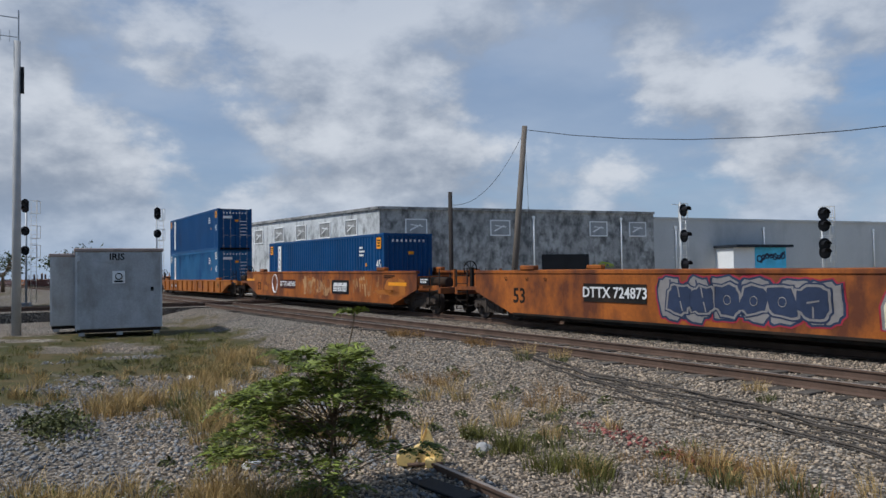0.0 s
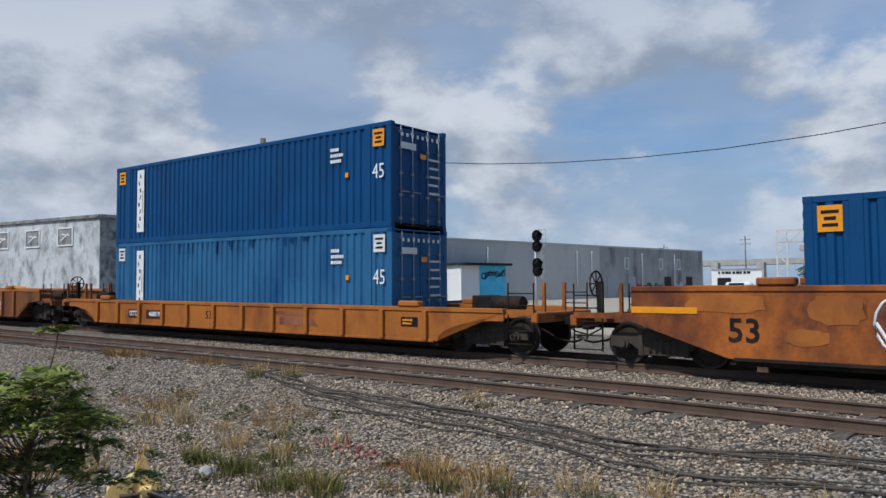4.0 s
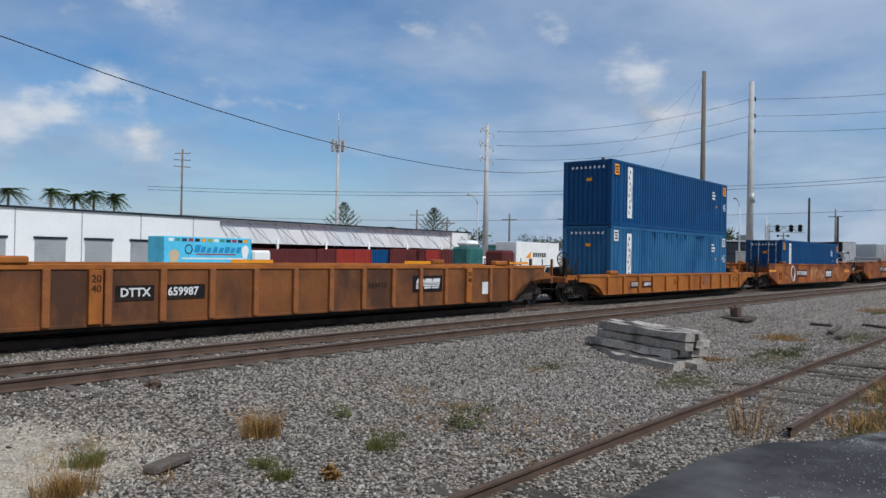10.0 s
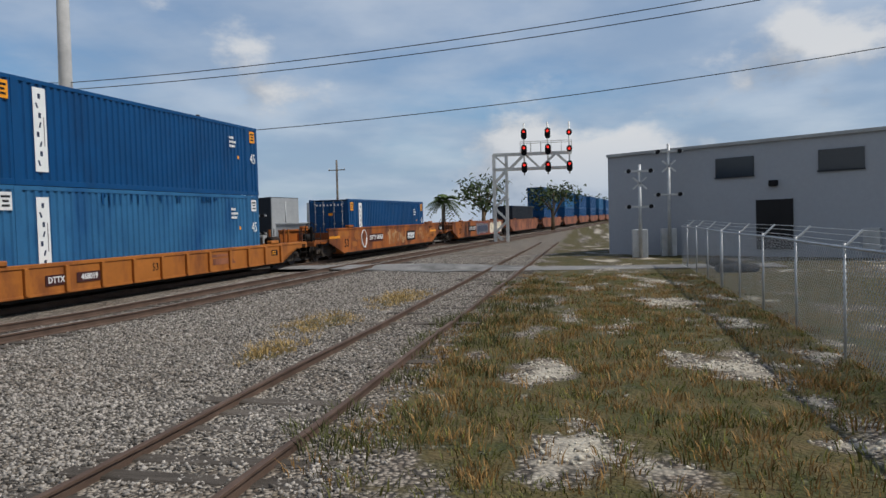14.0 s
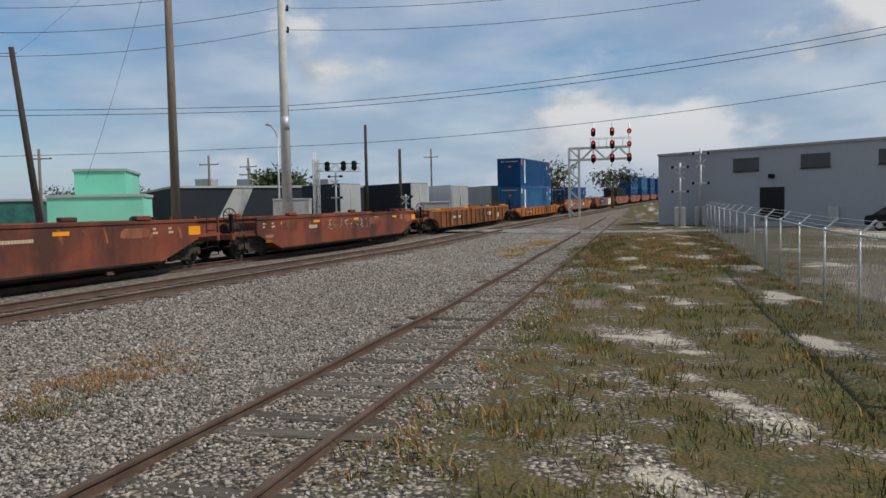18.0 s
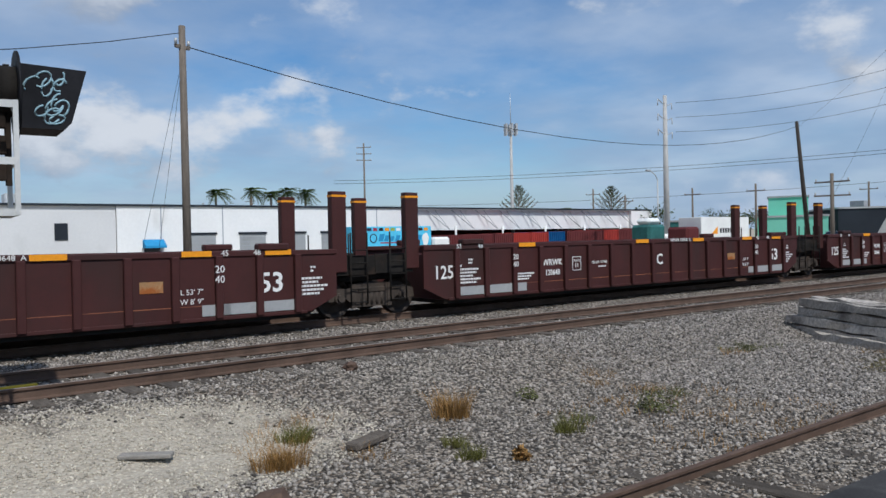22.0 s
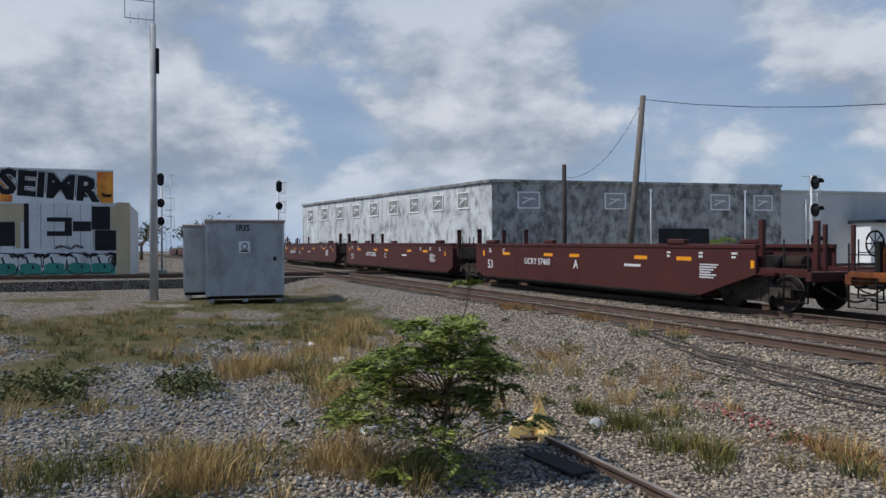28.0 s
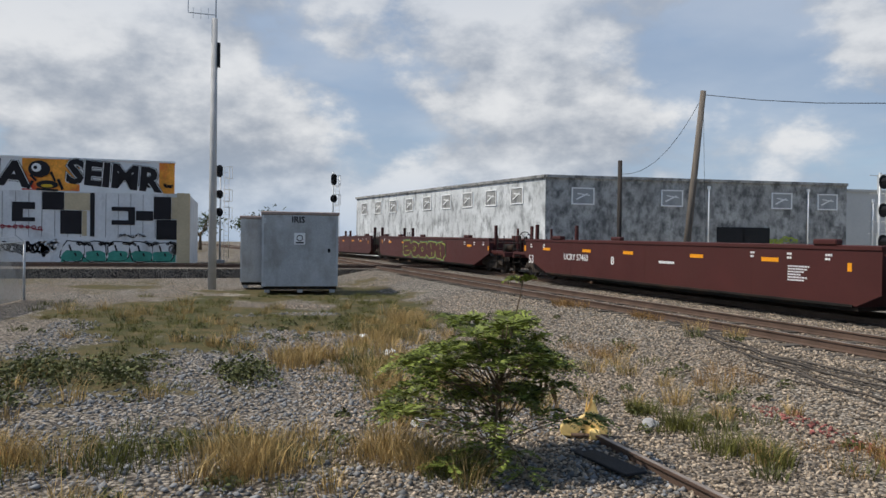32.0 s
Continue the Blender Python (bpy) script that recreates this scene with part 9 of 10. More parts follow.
    part("seat_post", rod(B(), (0.28, -0.01, 0.74), (0.32, 0.0, 0.88), 0.016, n=8), M["black"], b)
    part("crank", tube(B(), [(0.20, -0.16, 0.42), (0.14, -0.11, 0.34), (0.14, 0.11, 0.34), (0.08, 0.16, 0.26)], 0.014, 6), M["steel"], b)
    for s in (-1, 1):
        pd = part("pedal", block(B(), -0.055, 0.055, -0.05, 0.05, -0.014, 0.014, 0.004), rub, b)
        pd.matrix_basis = pose(0.14 - 0.06 * s, 0.2 * s, 0.34 - 0.08 * s, 0, 12, 20)
        for k in (-1, 1):
            part("pedal_rail", block(B(), -0.065, 0.065, k * 0.05 - 0.008, k * 0.05 + 0.008, -0.022, 0.022), M["rail"], pd)
    part("chainring", rod(B(), (0.14, -0.085, 0.34), (0.14, -0.075, 0.34), 0.08, n=18), M["black"], b)
    lk = part("shackle", tube(B(), [(0.02, -0.16, 0.66), (0.03, -0.155, 0.86), (0.05, -0.17, 0.94), (0.08, -0.22, 0.97), (0.10, -0.27, 0.92), (0.10, -0.28, 0.66)], 0.014, 8), M["black"], b)
    part("lock_bar", tube(B(), [(0.0, -0.12, 0.665), (0.11, -0.31, 0.655)], 0.024, 10), M["black"], lk)
    part("stand", tube(B(), [(0.30, 0.06, 0.36), (0.26, 0.24, 0.02)], 0.012, 6), M["black"], b)
    return b


BIKE = bicycle()
BIKE.matrix_basis = pose(5.0, 0.3, 0.45)


def timber_stack():
    s = thing("timber_stack", "low stack of grey weathered railway sleepers", "timber stack")
    r = random.Random(3)
    def log(a, b, z, w, h):
        bm = B()
        n = 7
        rings = []
        for i in range(n + 1):
            p = Vector(a).lerp(Vector(b), i / n)
            d = (Vector(b) - Vector(a)).normalized()
            nn = Vector((-d.y, d.x, 0))
            q = []
            for sx, sz in ((-1, 0), (-0.85, 1), (0.85, 1), (1, 0)):
                q.append(bm.verts.new(p + nn * (sx * w / 2 + r.uniform(-0.03, 0.03)) + Vector((0, 0, z + h * sz + (r.uniform(-0.045, 0.022) if sz else r.uniform(-0.01, 0.03))))))
            rings.append(q)
        for x, y in zip(rings, rings[1:]):
            for k in range(4):
                bm.faces.new((x[k], x[(k + 1) % 4], y[(k + 1) % 4], y[k]))
        bm.faces.new(rings[0][::-1])
        bm.faces.new(rings[-1])
        bmesh.ops.recalc_face_normals(bm, faces=bm.faces[:])
        part("sleeper", bm, M["sleeper"], s)
    a, b = Vector((17.3, 9.35, 0)), Vector((15.9, 6.55, 0))
    d = (b - a).normalized()
    n = Vector((-d.y, d.x, 0))
    if n.x < 0:
        n = -n
    z = 0.02
    for layer, count in enumerate((4, 4, 4, 3)):
        for k in range(count):
            off = n * (0.27 * k + r.uniform(-0.03, 0.03) + 0.05 * layer) + d * r.uniform(-0.34, 0.34)
            log(a + off, b + off, z, 0.25, 0.185)
        z += 0.20
    log(a + d * 1.2 - n * 0.32, b + d * 0.3 - n * 0.34, 0.0, 0.22, 0.17)


timber_stack()


def chain_link(name, label, pts, height, posts_at, zf):
    """A chain-link fence: mesh of crossing wires, posts, top rail, slanted arms."""
    f = thing(name, label, "fence")
    P = [Vector(p) for p in pts]
    seg = [(P[i + 1] - P[i]).length for i in range(len(P) - 1)]
    total = sum(seg)
    def along(s):
        for i, l in enumerate(seg):
            if s <= l or i == len(seg) - 1:
                return P[i].lerp(P[i + 1], s / l)
            s -= l
    bm = B()
    step = 0.115
    s = 0.0
    while s < total:
        near = along(s).length
        w = (0.006 if near < 30 else 0.008 if near < 56 else 0.010) if P[0].x > 0 else 0.014
        dens = 1 if near < 32 or near > 56 else 2
        for sg in (-1, 1):
            s2 = s + sg * height
            lo, hi = along(s), along(min(max(s2, 0), total))
            hz = height * abs(min(max(s2, 0), total) - s) / height
            a = Vector((lo.x, lo.y, zf(lo.x, lo.y) + 0.04))
            c = Vector((hi.x, hi.y, zf(hi.x, hi.y) + 0.04 + hz))
            dd = (c - a)
            if dd.length < 0.05:
                continue
            u = dd.normalized().cross(Vector((0, 1, 0))).normalized() * w
            bm.faces.new([bm.verts.new(v) for v in (a - u, a + u, c + u, c - u)])
        s += step * dens
    part("wire_mesh", bm, M["steel"], f)
    for i, s in enumerate(posts_at(total)):
        p = along(s)
        z = zf(p.x, p.y)
        thick = 0.042 if i % 6 == 0 else 0.024
        part("post", rod(B(), (p.x, p.y, z - 0.2), (p.x, p.y, z + height + 0.06), thick, n=8), M["steel"], f)
        part("arm", bar(B(), (p.x, p.y, z + height), (p.x + 0.05, p.y - 0.28, z + height + 0.26), 0.035), M["steel"], f)
    n = max(2, int(total / 3))
    def run(dy, dz):
        return [(a.x, a.y + dy, zf(a.x, a.y) + height + dz) for a in (along(total * k / n) for k in range(n + 1))]
    part("top_rail", tube(B(), run(0, 0), 0.022, 6), M["steel"], f)
    for dy, dz in ((-0.09, 0.08), (-0.18, 0.17), (-0.27, 0.25)):
        part("barbed_wire", tube(B(), run(dy, dz), 0.006, 4), M["steel"], f)


chain_link("chain_link_fence", "long galvanised chain-link fence with barbed wire arms", [(7.0, -3.15, 0), (24.0, -3.7, 0), (70.0, -4.0, 0), (88.0, -4.1, 0)], 1.72, lambda tot: np.arange(0.6, tot, 2.9), gz)
chain_link("chain_link_fence", "galvanised chain-link fence corner with barbed wire arms", [(-28.6, -6.9, 0), (-22.0, -7.4, 0), (-12.0, -8.2, 0)], 1.95, lambda tot: np.arange(0.0, tot, 2.2), gz)


def tyre_heap():
    """Dark scrap and tyres lying behind the fence."""
    r = random.Random(12)
    for k in range(6):
        x, y = r.uniform(83, 90), r.uniform(-6.4, -5.0)
        t = thing("tyre", "old black tyre lying behind the fence", "tyre", "scrap tyres")
        bm = B()
        tube(bm, [(0.33 * math.cos(a), 0.33 * math.sin(a), 0) for a in np.linspace(0, 6.283, 14)], 0.15, 8)
        part("tread", bm, M["rubber"], t)
        t.matrix_basis = pose(x, y, gz(x, y) + 0.14, r.uniform(0, 12), 0, r.uniform(0, 180))


tyre_heap()


def car(x, y, rot, key, label):
    c = thing("car", label, "car", "parked cars")
    bm = slab_xz(B(), [(-2.2, 0.35), (2.2, 0.35), (2.25, 0.75), (1.5, 0.92), (-1.9, 0.98), (-2.2, 0.9)], -0.85, 0.85)
    bmesh.ops.bevel(bm, geom=bm.edges[:], offset=0.06, segments=2, affect="EDGES")
    part("body", bm, M[key], c)
    bm = slab_xz(B(), [(-1.85, 0.95), (1.15, 0.9), (0.45, 1.42), (-1.1, 1.45)], -0.72, 0.72)
    part("cabin", bm, M["glass"], c)
    part("roof", block(B(), -1.1, 0.45, -0.68, 0.68, 1.41, 1.47, 0.02), M[key], c)
    for a in (-1.35, 1.35):
        for s in (-0.8, 0.8):
            w = part("wheel", rod(B(), (a, s - 0.1, 0.32), (a, s + 0.1, 0.32), 0.32, n=16), M["rubber"], c)
            part("hubcap", rod(B(), (a, s - 0.105 if s < 0 else s + 0.1, 0.32), (a, s - 0.1 if s < 0 else s + 0.105, 0.32), 0.19, n=12), M["steel"], w)
    c.matrix_basis = pose(x, y, gz(x, y), 0, 0, rot)


x, y = spot(-100.4, 86)
car(x, y, -118, "black", "black saloon car parked by the grey works")
x, y = spot(-105.4, 84)
car(x, y, -60, "blue_grey", "silver car parked by the grey works")
x, y = spot(-102.6, 88)
car(x, y, -60, "black", "dark car parked by the grey works")
x, y = spot(-64.4, 104)
car(x, y, 10, "white", "white car far beyond the tracks")


M["pale_yellow"] = surface("chipped_yellow_paint", (0.80, 0.57, 0.22), 0.6, 0, 0.15, 5, 25, 0.05, stain=(0.16, 0.09, 0.04), stain_cut=(0.60, 0.72), stain_scale=5)


def derail():
    d = thing("derail", "yellow flip-over derail casting on the end of a rusty rail", "derail")
    bm = B()
    slab_xz(bm, [(-0.04, 0.0), (0.24, 0.0), (0.26, 0.10), (0.20, 0.20), (0.13, 0.26), (0.10, 0.42), (0.05, 0.47), (0.0, 0.36), (-0.03, 0.22), (-0.08, 0.12)], -0.05, 0.09)
    bmesh.ops.bevel(bm, geom=bm.edges[:], offset=0.018, segments=1, affect="EDGES")
    part("casting", bm, M["pale_yellow"], d)
    bm = slab_xz(B(), [(-0.32, 0.02), (-0.14, 0.0), (-0.05, 0.14), (-0.02, 0.30), (-0.12, 0.24), (-0.28, 0.22), (-0.34, 0.12)], -0.07, 0.03)
    bmesh.ops.bevel(bm, geom=bm.edges[:], offset=0.015, segments=1, affect="EDGES")
    part("lug", bm, M["pale_yellow"], d)
    part("lug", block(B(), 0.02, 0.16, -0.16, -0.03, 0.0, 0.12, 0.02), M["pale_yellow"], d)
    part("hinge", rod(B(), (-0.2, -0.12, 0.05), (0.25, -0.12, 0.05), 0.025, n=8), M["rail"], d)
    d.matrix_basis = pose(-8.45, 4.10, 0.07, 0, 0, 66) @ Matrix.Scale(0.95, 4)
    r = thing("loose_rail", "length of rusty rail lying in the gravel", "rail")
    a, b = Vector((-8.40, 4.15, 0.14)), Vector((-5.3, 4.3, 0.13))
    dd = (b - a).normalized()
    pts = [(a.lerp(b, f), (-dd.y, dd.x)) for f in np.linspace(0, 1, 5)]
    rail("rail_length", pts, r)
    p = thing("rubber_mat", "flat black strip lying on the gravel", "mat")
    bm = B()
    block(bm, -0.55, 0.55, -0.13, 0.13, 0.0, 0.03, 0.008)
    part("sheet", bm, M["rubber"], p)
    p.matrix_basis = pose(-7.48, 3.85, 0.06, 2, -2, 5)


derail()


def lineside_bits():
    r = random.Random(4)
    c = thing("lineside_cables", "old dark cables snaking over the gravel", "cable")
    def run(pts, n, spread):
        for k in range(n):
            off = (k - n / 2) * spread
            fine = []
            for i in range(len(pts) - 1):
                for f in np.linspace(0, 1, 6)[:-1]:
                    p = Vector(pts[i]).lerp(Vector(pts[i + 1]), f)
                    wob = 0.05 * math.sin(p.x * 1.7 + k * 2.1) + 0.04 * math.sin(p.x * 4.1 + k)
                    y = p.y + off + wob
                    fine.append((p.x, y, gz(p.x, y) + 0.035 + 0.01 * (k % 3)))
            fine.append((*pts[-1][:2], gz(*pts[-1][:2]) + 0.05))
            part("cable", tube(B(), fine, 0.011 + 0.006 * (k % 2), 5), M["cable"], c)
    run([(0.15, 9.5, 0), (-1.2, 9.75, 0), (-2.6, 9.6, 0), (-5.0, 9.05, 0), (-8.0, 9.2, 0), (-11.5, 9.1, 0), (-14.5, 9.55, 0), (-17.0, 10.4, 0)], 4, 0.09)
    run([(0.15, 9.35, 0), (-1.0, 9.25, 0), (-2.4, 9.0, 0), (-4.2, 8.5, 0), (-6.4, 8.75, 0), (-9.0, 8.7, 0), (-12.0, 8.95, 0)], 3, 0.11)
    run([(-9.3, 8.7, 0), (-10.4, 8.35, 0), (-11.4, 8.55, 0)], 1, 0.1)
    p = thing("plank", "short weathered plank on the pale chips", "plank")
    part("board", block(B(), -0.28, 0.28, -0.07, 0.07, 0.0, 0.05, 0.01), M["plank"], p)
    p.matrix_basis = pose(2.42, 8.55, gz(2.42, 8.55) + 0.03, 0, 0, -35)
    # yellow painted tie ends and marks by the mast
    for x, off, w, h in ((-1.05, -SPACING - 1.05, 0.12, 0.09), (0.15, -SPACING + 0.2, 0.14, 0.07), (1.55, -SPACING + 0.3, 0.32, 0.07), (-1.9, -1.2, 0.16, 0.1), (-1.2, -1.25, 0.14, 0.1), (0.1, -1.1, 0.16, 0.09), (-0.55, -SPACING + 0.1, 0.1, 0.08)):
        q, k = line_at(x, off)
        m = thing("track_marker", "small yellow painted block between the rails", "marker", "yellow track markers")
        part("block", block(B(), -w * 0.8, w * 0.8, -0.06, 0.06, 0, h * 1.1, 0.012), M["yellow"], m)
        m.matrix_basis = pose(q.x, q.y, q.z - 0.21, 0, 0, math.degrees(math.atan(k)))
    for x, y, s in ((23.5, 2.7, 0.26), (-15.0, 3.0, 0.14), (-9.4, 2.27, 0.11), (-17.5, 2.9, 0.12), (-12.8, 2.4, 0.1), (30.0, 2.2, 0.14)):
        t = thing("litter_bag", "crumpled white plastic bag on the ground", "litter", "litter")
        bm = B()
        bmesh.ops.create_icosphere(bm, subdivisions=2, radius=s)
        for v in bm.verts:
            v.co *= 1 + r.uniform(-0.3, 0.25)
            v.co.z = max(v.co.z * 0.55 + s * 0.3, 0)
        part("film", bm, M["white"], t)
        t.matrix_basis = pose(x, y, gz(x, y) + 0.01)
    for x, y, l, rot in ((28.6, 6.3, 1.7, 8), (26.6, 5.6, 1.1, 4), (31.6, 5.4, 0.9, 50), (32.0, 5.1, 0.7, -30), (30.6, 7.2, 0.4, 70), (4.6, 7.6, 0.30, 20)):
        t = thing("timber", "grey broken timber lying on the ballast", "timber", "broken timbers")
        part("board", block(B(), -l, l, -0.09, 0.09, 0, 0.09, 0.02), M["tie"], t)
        t.matrix_basis = pose(x, y, gz(x, y) + 0.02, 0, RND.uniform(-2, 2), rot)
    sw = thing("switch_stand", "low rusty switch stand beside the near track", "switch stand")
    part("base", block(B(), -0.5, 0.9, -0.5, 0.5, 0.0, 0.12, 0.02), M["tie"], sw)
    part("stand", block(B(), -0.2, 0.2, -0.15, 0.15, 0.12, 0.5, 0.04), M["rail"], sw)
    part("lever", tube(B(), [(0, 0, 0.5), (-0.25, 0.0, 0.6), (-0.7, -0.1, 0.42)], 0.03, 6), M["rail"], sw)
    x, y = 28.5, 9.6
    sw.matrix_basis = pose(x, y, gz(x, y) + 0.01)
    for x, y, s, key in ((2.9, 6.4, 0.17, "rail"), (-8.8, 5.15, 0.10, "concrete"), (-7.3, 5.5, 0.07, "concrete"), (9.6, -1.0, 0.22, "concrete"), (8.8, -0.98, 0.16, "concrete"), (6.0, 10.4, 0.12, "rail")):
        t = thing("rock", "broken lump lying on the gravel", "rock", "loose lumps")
        bm = B()
        bmesh.ops.create_icosphere(bm, subdivisions=2, radius=s)
        for v in bm.verts:
            v.co *= 1 + r.uniform(-0.22, 0.22)
            v.co.z *= 0.7
        part("lump", bm, M[key], t)
        t.matrix_basis = pose(x, y, gz(x, y) + s * 0.35)
    # crossing line in the west and the level crossing in the east
    tr = thing("crossing_track", "rusty railway track crossing the main line", "railway track", kind="structure")
    for side in (-0.7525, 0.7525):
        pts = []
        for yy in np.arange(-60, 60, 3.0):
            xx = -43.5 - 0.05 * yy + side
            pts.append((Vector((xx, yy, float(rail_z(xx)) + 0.01 + 0.10 * math.exp(-((yy + 12) / 14) ** 2))), (1.0, 0.0)))
        rail("rail", pts, tr)
    part("bed", slab_xy(B(), [(-41.6 + 3, -60), (-41.3 - 3, 60), (-46.2 - 3, 60), (-46.2 + 3, -60)], 0.2, 0.88), M["ground"], tr)
    rd = thing("crossing_road", "worn grey road across the tracks", "road", kind="structure")
    bm = B()
    n = 12
    prev = None
    for k in range(n + 1):
        yy = -8 + 60 * k / n
        row = [bm.verts.new((xx, yy, max(gz(xx, yy), float(rail_z(xx)) - 0.08 if abs(yy - np.interp(xx, LX, LY) + 2) < 6 else 0) + 0.03)) for xx in (85.4, 86.2, 87.2, 88.0)]
        if prev:
            for i in range(3):
                bm.faces.new((prev[i], prev[i + 1], row[i + 1], row[i]))
        prev = row
    part("surface", bm, M["road_grey"], rd)


lineside_bits()


# ---- plants ----
def leaf_material(name, base, var, trans=0.25):
    ma = surface(name, base, 0.6, 0, 0.15, 2, 12, 0.0, per_island=var, spec=0.25)
    bs = ma.node_tree.nodes["Principled BSDF"]
    bs.inputs["Transmission Weight"].default_value = 0.0
    bs.inputs["Subsurface Weight"].default_value = 0.0
    return ma


M["leaf"] = leaf_material("shrub_leaves", (0.142, 0.168, 0.030), 0.75)
M["dry"] = leaf_material("dry_grass_blades", (0.40, 0.272, 0.105), 0.5)
M["rust_grass"] = leaf_material("rusty_grass_blades", (0.275, 0.155, 0.050), 0.5)
M["green"] = leaf_material("green_grass_blades", (0.125, 0.122, 0.028), 0.55)
M["weed"] = leaf_material("weed_leaves", (0.094, 0.098, 0.032), 0.5)
M["twig"] = surface("shrub_twigs", (0.15, 0.105, 0.065), 0.9, 0, 0.2, 5, 30, 0.2)
M["palm_leaf"] = leaf_material("palm_fronds", (0.065, 0.095, 0.028), 0.3)
M["tree_leaf"] = leaf_material("tree_foliage", (0.045, 0.065, 0.020), 0.4)


def blades(name, label, material, centres, per, height, spread, seed, width=0.0042, zoff=0.0):
    """Tufts of bent grass blades in one mesh; centres are (x, y, size)."""
    r = np.random.RandomState(seed)
    c = np.asarray(centres, float)
    k = np.repeat(np.arange(len(c)), per)
    n = len(k)
    size = c[k, 2]
    a, rad = r.uniform(0, 6.283, n), np.sqrt(r.uniform(0, 1, n)) * spread * size
    x, y = c[k, 0] + rad * np.cos(a), c[k, 1] + rad * np.sin(a)
    z = ground_z(x, y) + zoff - 0.02
    h = height * size * r.uniform(0.45, 1.1, n)
    b = a + r.normal(0, 0.7, n)
    lean = r.uniform(0.15, 0.75, n) * h
    dx, dy = np.cos(b), np.sin(b)
    wx, wy = -dy, dx
    tw = r.uniform(0, 3.14, n)
    wx, wy = np.cos(tw), np.sin(tw)
    w = width * r.uniform(0.6, 1.5, n) * (0.6 + 0.4 * size)
    pts = []
    for f, g, q in ((0, 0, 1.0), (0.55, 0.3, 0.8), (1.0, 1.0, 0.12)):
        px, py, pz = x + dx * lean * g, y + dy * lean * g, z + h * f * (1 - 0.12 * g)
        pts += [(px - wx * w * q, py - wy * w * q, pz), (px + wx * w * q, py + wy * w * q, pz)]
    co = np.stack([np.stack(p, -1) for p in pts], 1).reshape(-1, 3)
    base = 6 * np.arange(n)[:, None]
    faces = np.concatenate([base + np.array([[0, 1, 3, 2]]), base + np.array([[2, 3, 5, 4]])], 1).reshape(-1, 4)
    me = bpy.data.meshes.new(name)
    me.vertices.add(len(co))
    me.vertices.foreach_set("co", co.astype(np.float32).ravel())
    me.loops.add(faces.size)
    me.loops.foreach_set("vertex_index", faces.astype(np.int32).ravel())
    me.polygons.add(len(faces))
    me.polygons.foreach_set("loop_start", np.arange(0, faces.size, 4, dtype=np.int32))
    me.update(calc_edges=True)
    me.materials.append(material)
    return tagged(new(name, me), label, "grass", kind="stuff")


def tuft_field(count, region, seed, weight, size=(0.6, 1.2)):
    r = np.random.RandomState(seed)
    x, y = r.uniform(region[0], region[1], count), r.uniform(region[2], region[3], count)
    keep = r.uniform(0, 1, count) < weight(x, y)
    s = r.uniform(*size, count)
    return np.stack([x, y, s], -1)[keep]


def leafy(name, label, material, centres, per, height, spread, seed, leaf=0.035):
    """Low broad-leaved weeds: many small folded leaves heaped over each centre (x, y, size)."""
    r = np.random.RandomState(seed)
    c = np.asarray(centres, float)
    k = np.repeat(np.arange(len(c)), per)
    n = len(k)
    size = c[k, 2]
    a, q = r.uniform(0, 6.283, n), np.sqrt(r.uniform(0, 1, n))
    x, y = c[k, 0] + spread * size * q * np.cos(a), c[k, 1] + spread * size * q * np.sin(a)
    z = ground_z(x, y) + height * size * (1 - 0.8 * q * q) * r.uniform(0.1, 1.0, n) ** 0.6
    d = r.normal(0, 1, (n, 3)) * (1, 1, 0.55)
    d /= np.linalg.norm(d, axis=1)[:, None]
    e = np.cross(d, r.normal(0, 1, (n, 3)))
    e /= np.linalg.norm(e, axis=1)[:, None]
    ln = (leaf * r.uniform(0.6, 1.5, n))[:, None]
    p = np.stack([x, y, z], -1)
    co = np.stack([p - d * ln, p + e * ln * 0.5, p + d * ln, p - e * ln * 0.5], 1).reshape(-1, 3)
    me = bpy.data.meshes.new(name)
    me.from_pydata(co.tolist(), [], np.arange(4 * n).reshape(-1, 4).tolist())
    me.materials.append(material)
    return tagged(new(name, me), label, "weeds", kind="stuff")


def not_slab(x, y):
    return 1.0 - ((y < 2.8) & (x > -3) & (x < 11)).astype(float)


west = lambda x, y: grass_weight(x, y) * not_slab(x, y) * np.clip(1.5 - np.hypot(x, y) / 34, 0.15, 1)
strip = lambda x, y: grass_weight(x, y) * not_slab(x, y) * np.clip(1.35 - x / 60, 0.12, 1) * (sand_weight(x, y) < 0.5)
blades("grass", "dry straw-coloured grass tufts on the gravel", M["dry"], tuft_field(1050, (-26, -4.8, -6, 8.5), 31, lambda x, y: west(x, y) * 0.8 * np.clip((x + 15) / 4, 0.2, 1)), 60, 0.42, 0.19, 41)
blades("grass", "green and olive grass tufts on the gravel", M["green"], tuft_field(1100, (-30, -4.8, -6, 8.0), 32, lambda x, y: west(x, y) * 0.7), 50, 0.22, 0.24, 42)
blades("grass", "low brown weeds spread thinly over the ballast", M["rust_grass"], [(8.7 + 1.7 * math.sin(k * 2.4) * math.cos(k), 6.1 + 1.3 * math.sin(k * 1.7), 0.7 + 0.3 * math.sin(k)) for k in range(60)], 16, 0.16, 0.30, 53, 0.005)
blades("grass", "olive grass on the strip beside the fence", M["green"], tuft_field(3000, (10, 62, -5.0, 2.8), 33, strip), 30, 0.17, 0.30, 43, 0.007)
blades("grass", "rust-brown dry grass on the strip beside the fence", M["rust_grass"], tuft_field(2600, (10, 62, -5.0, 2.8), 34, lambda x, y: strip(x, y) * (0.35 + 0.5 * (y > 0.8))), 24, 0.22, 0.26, 44, 0.007)
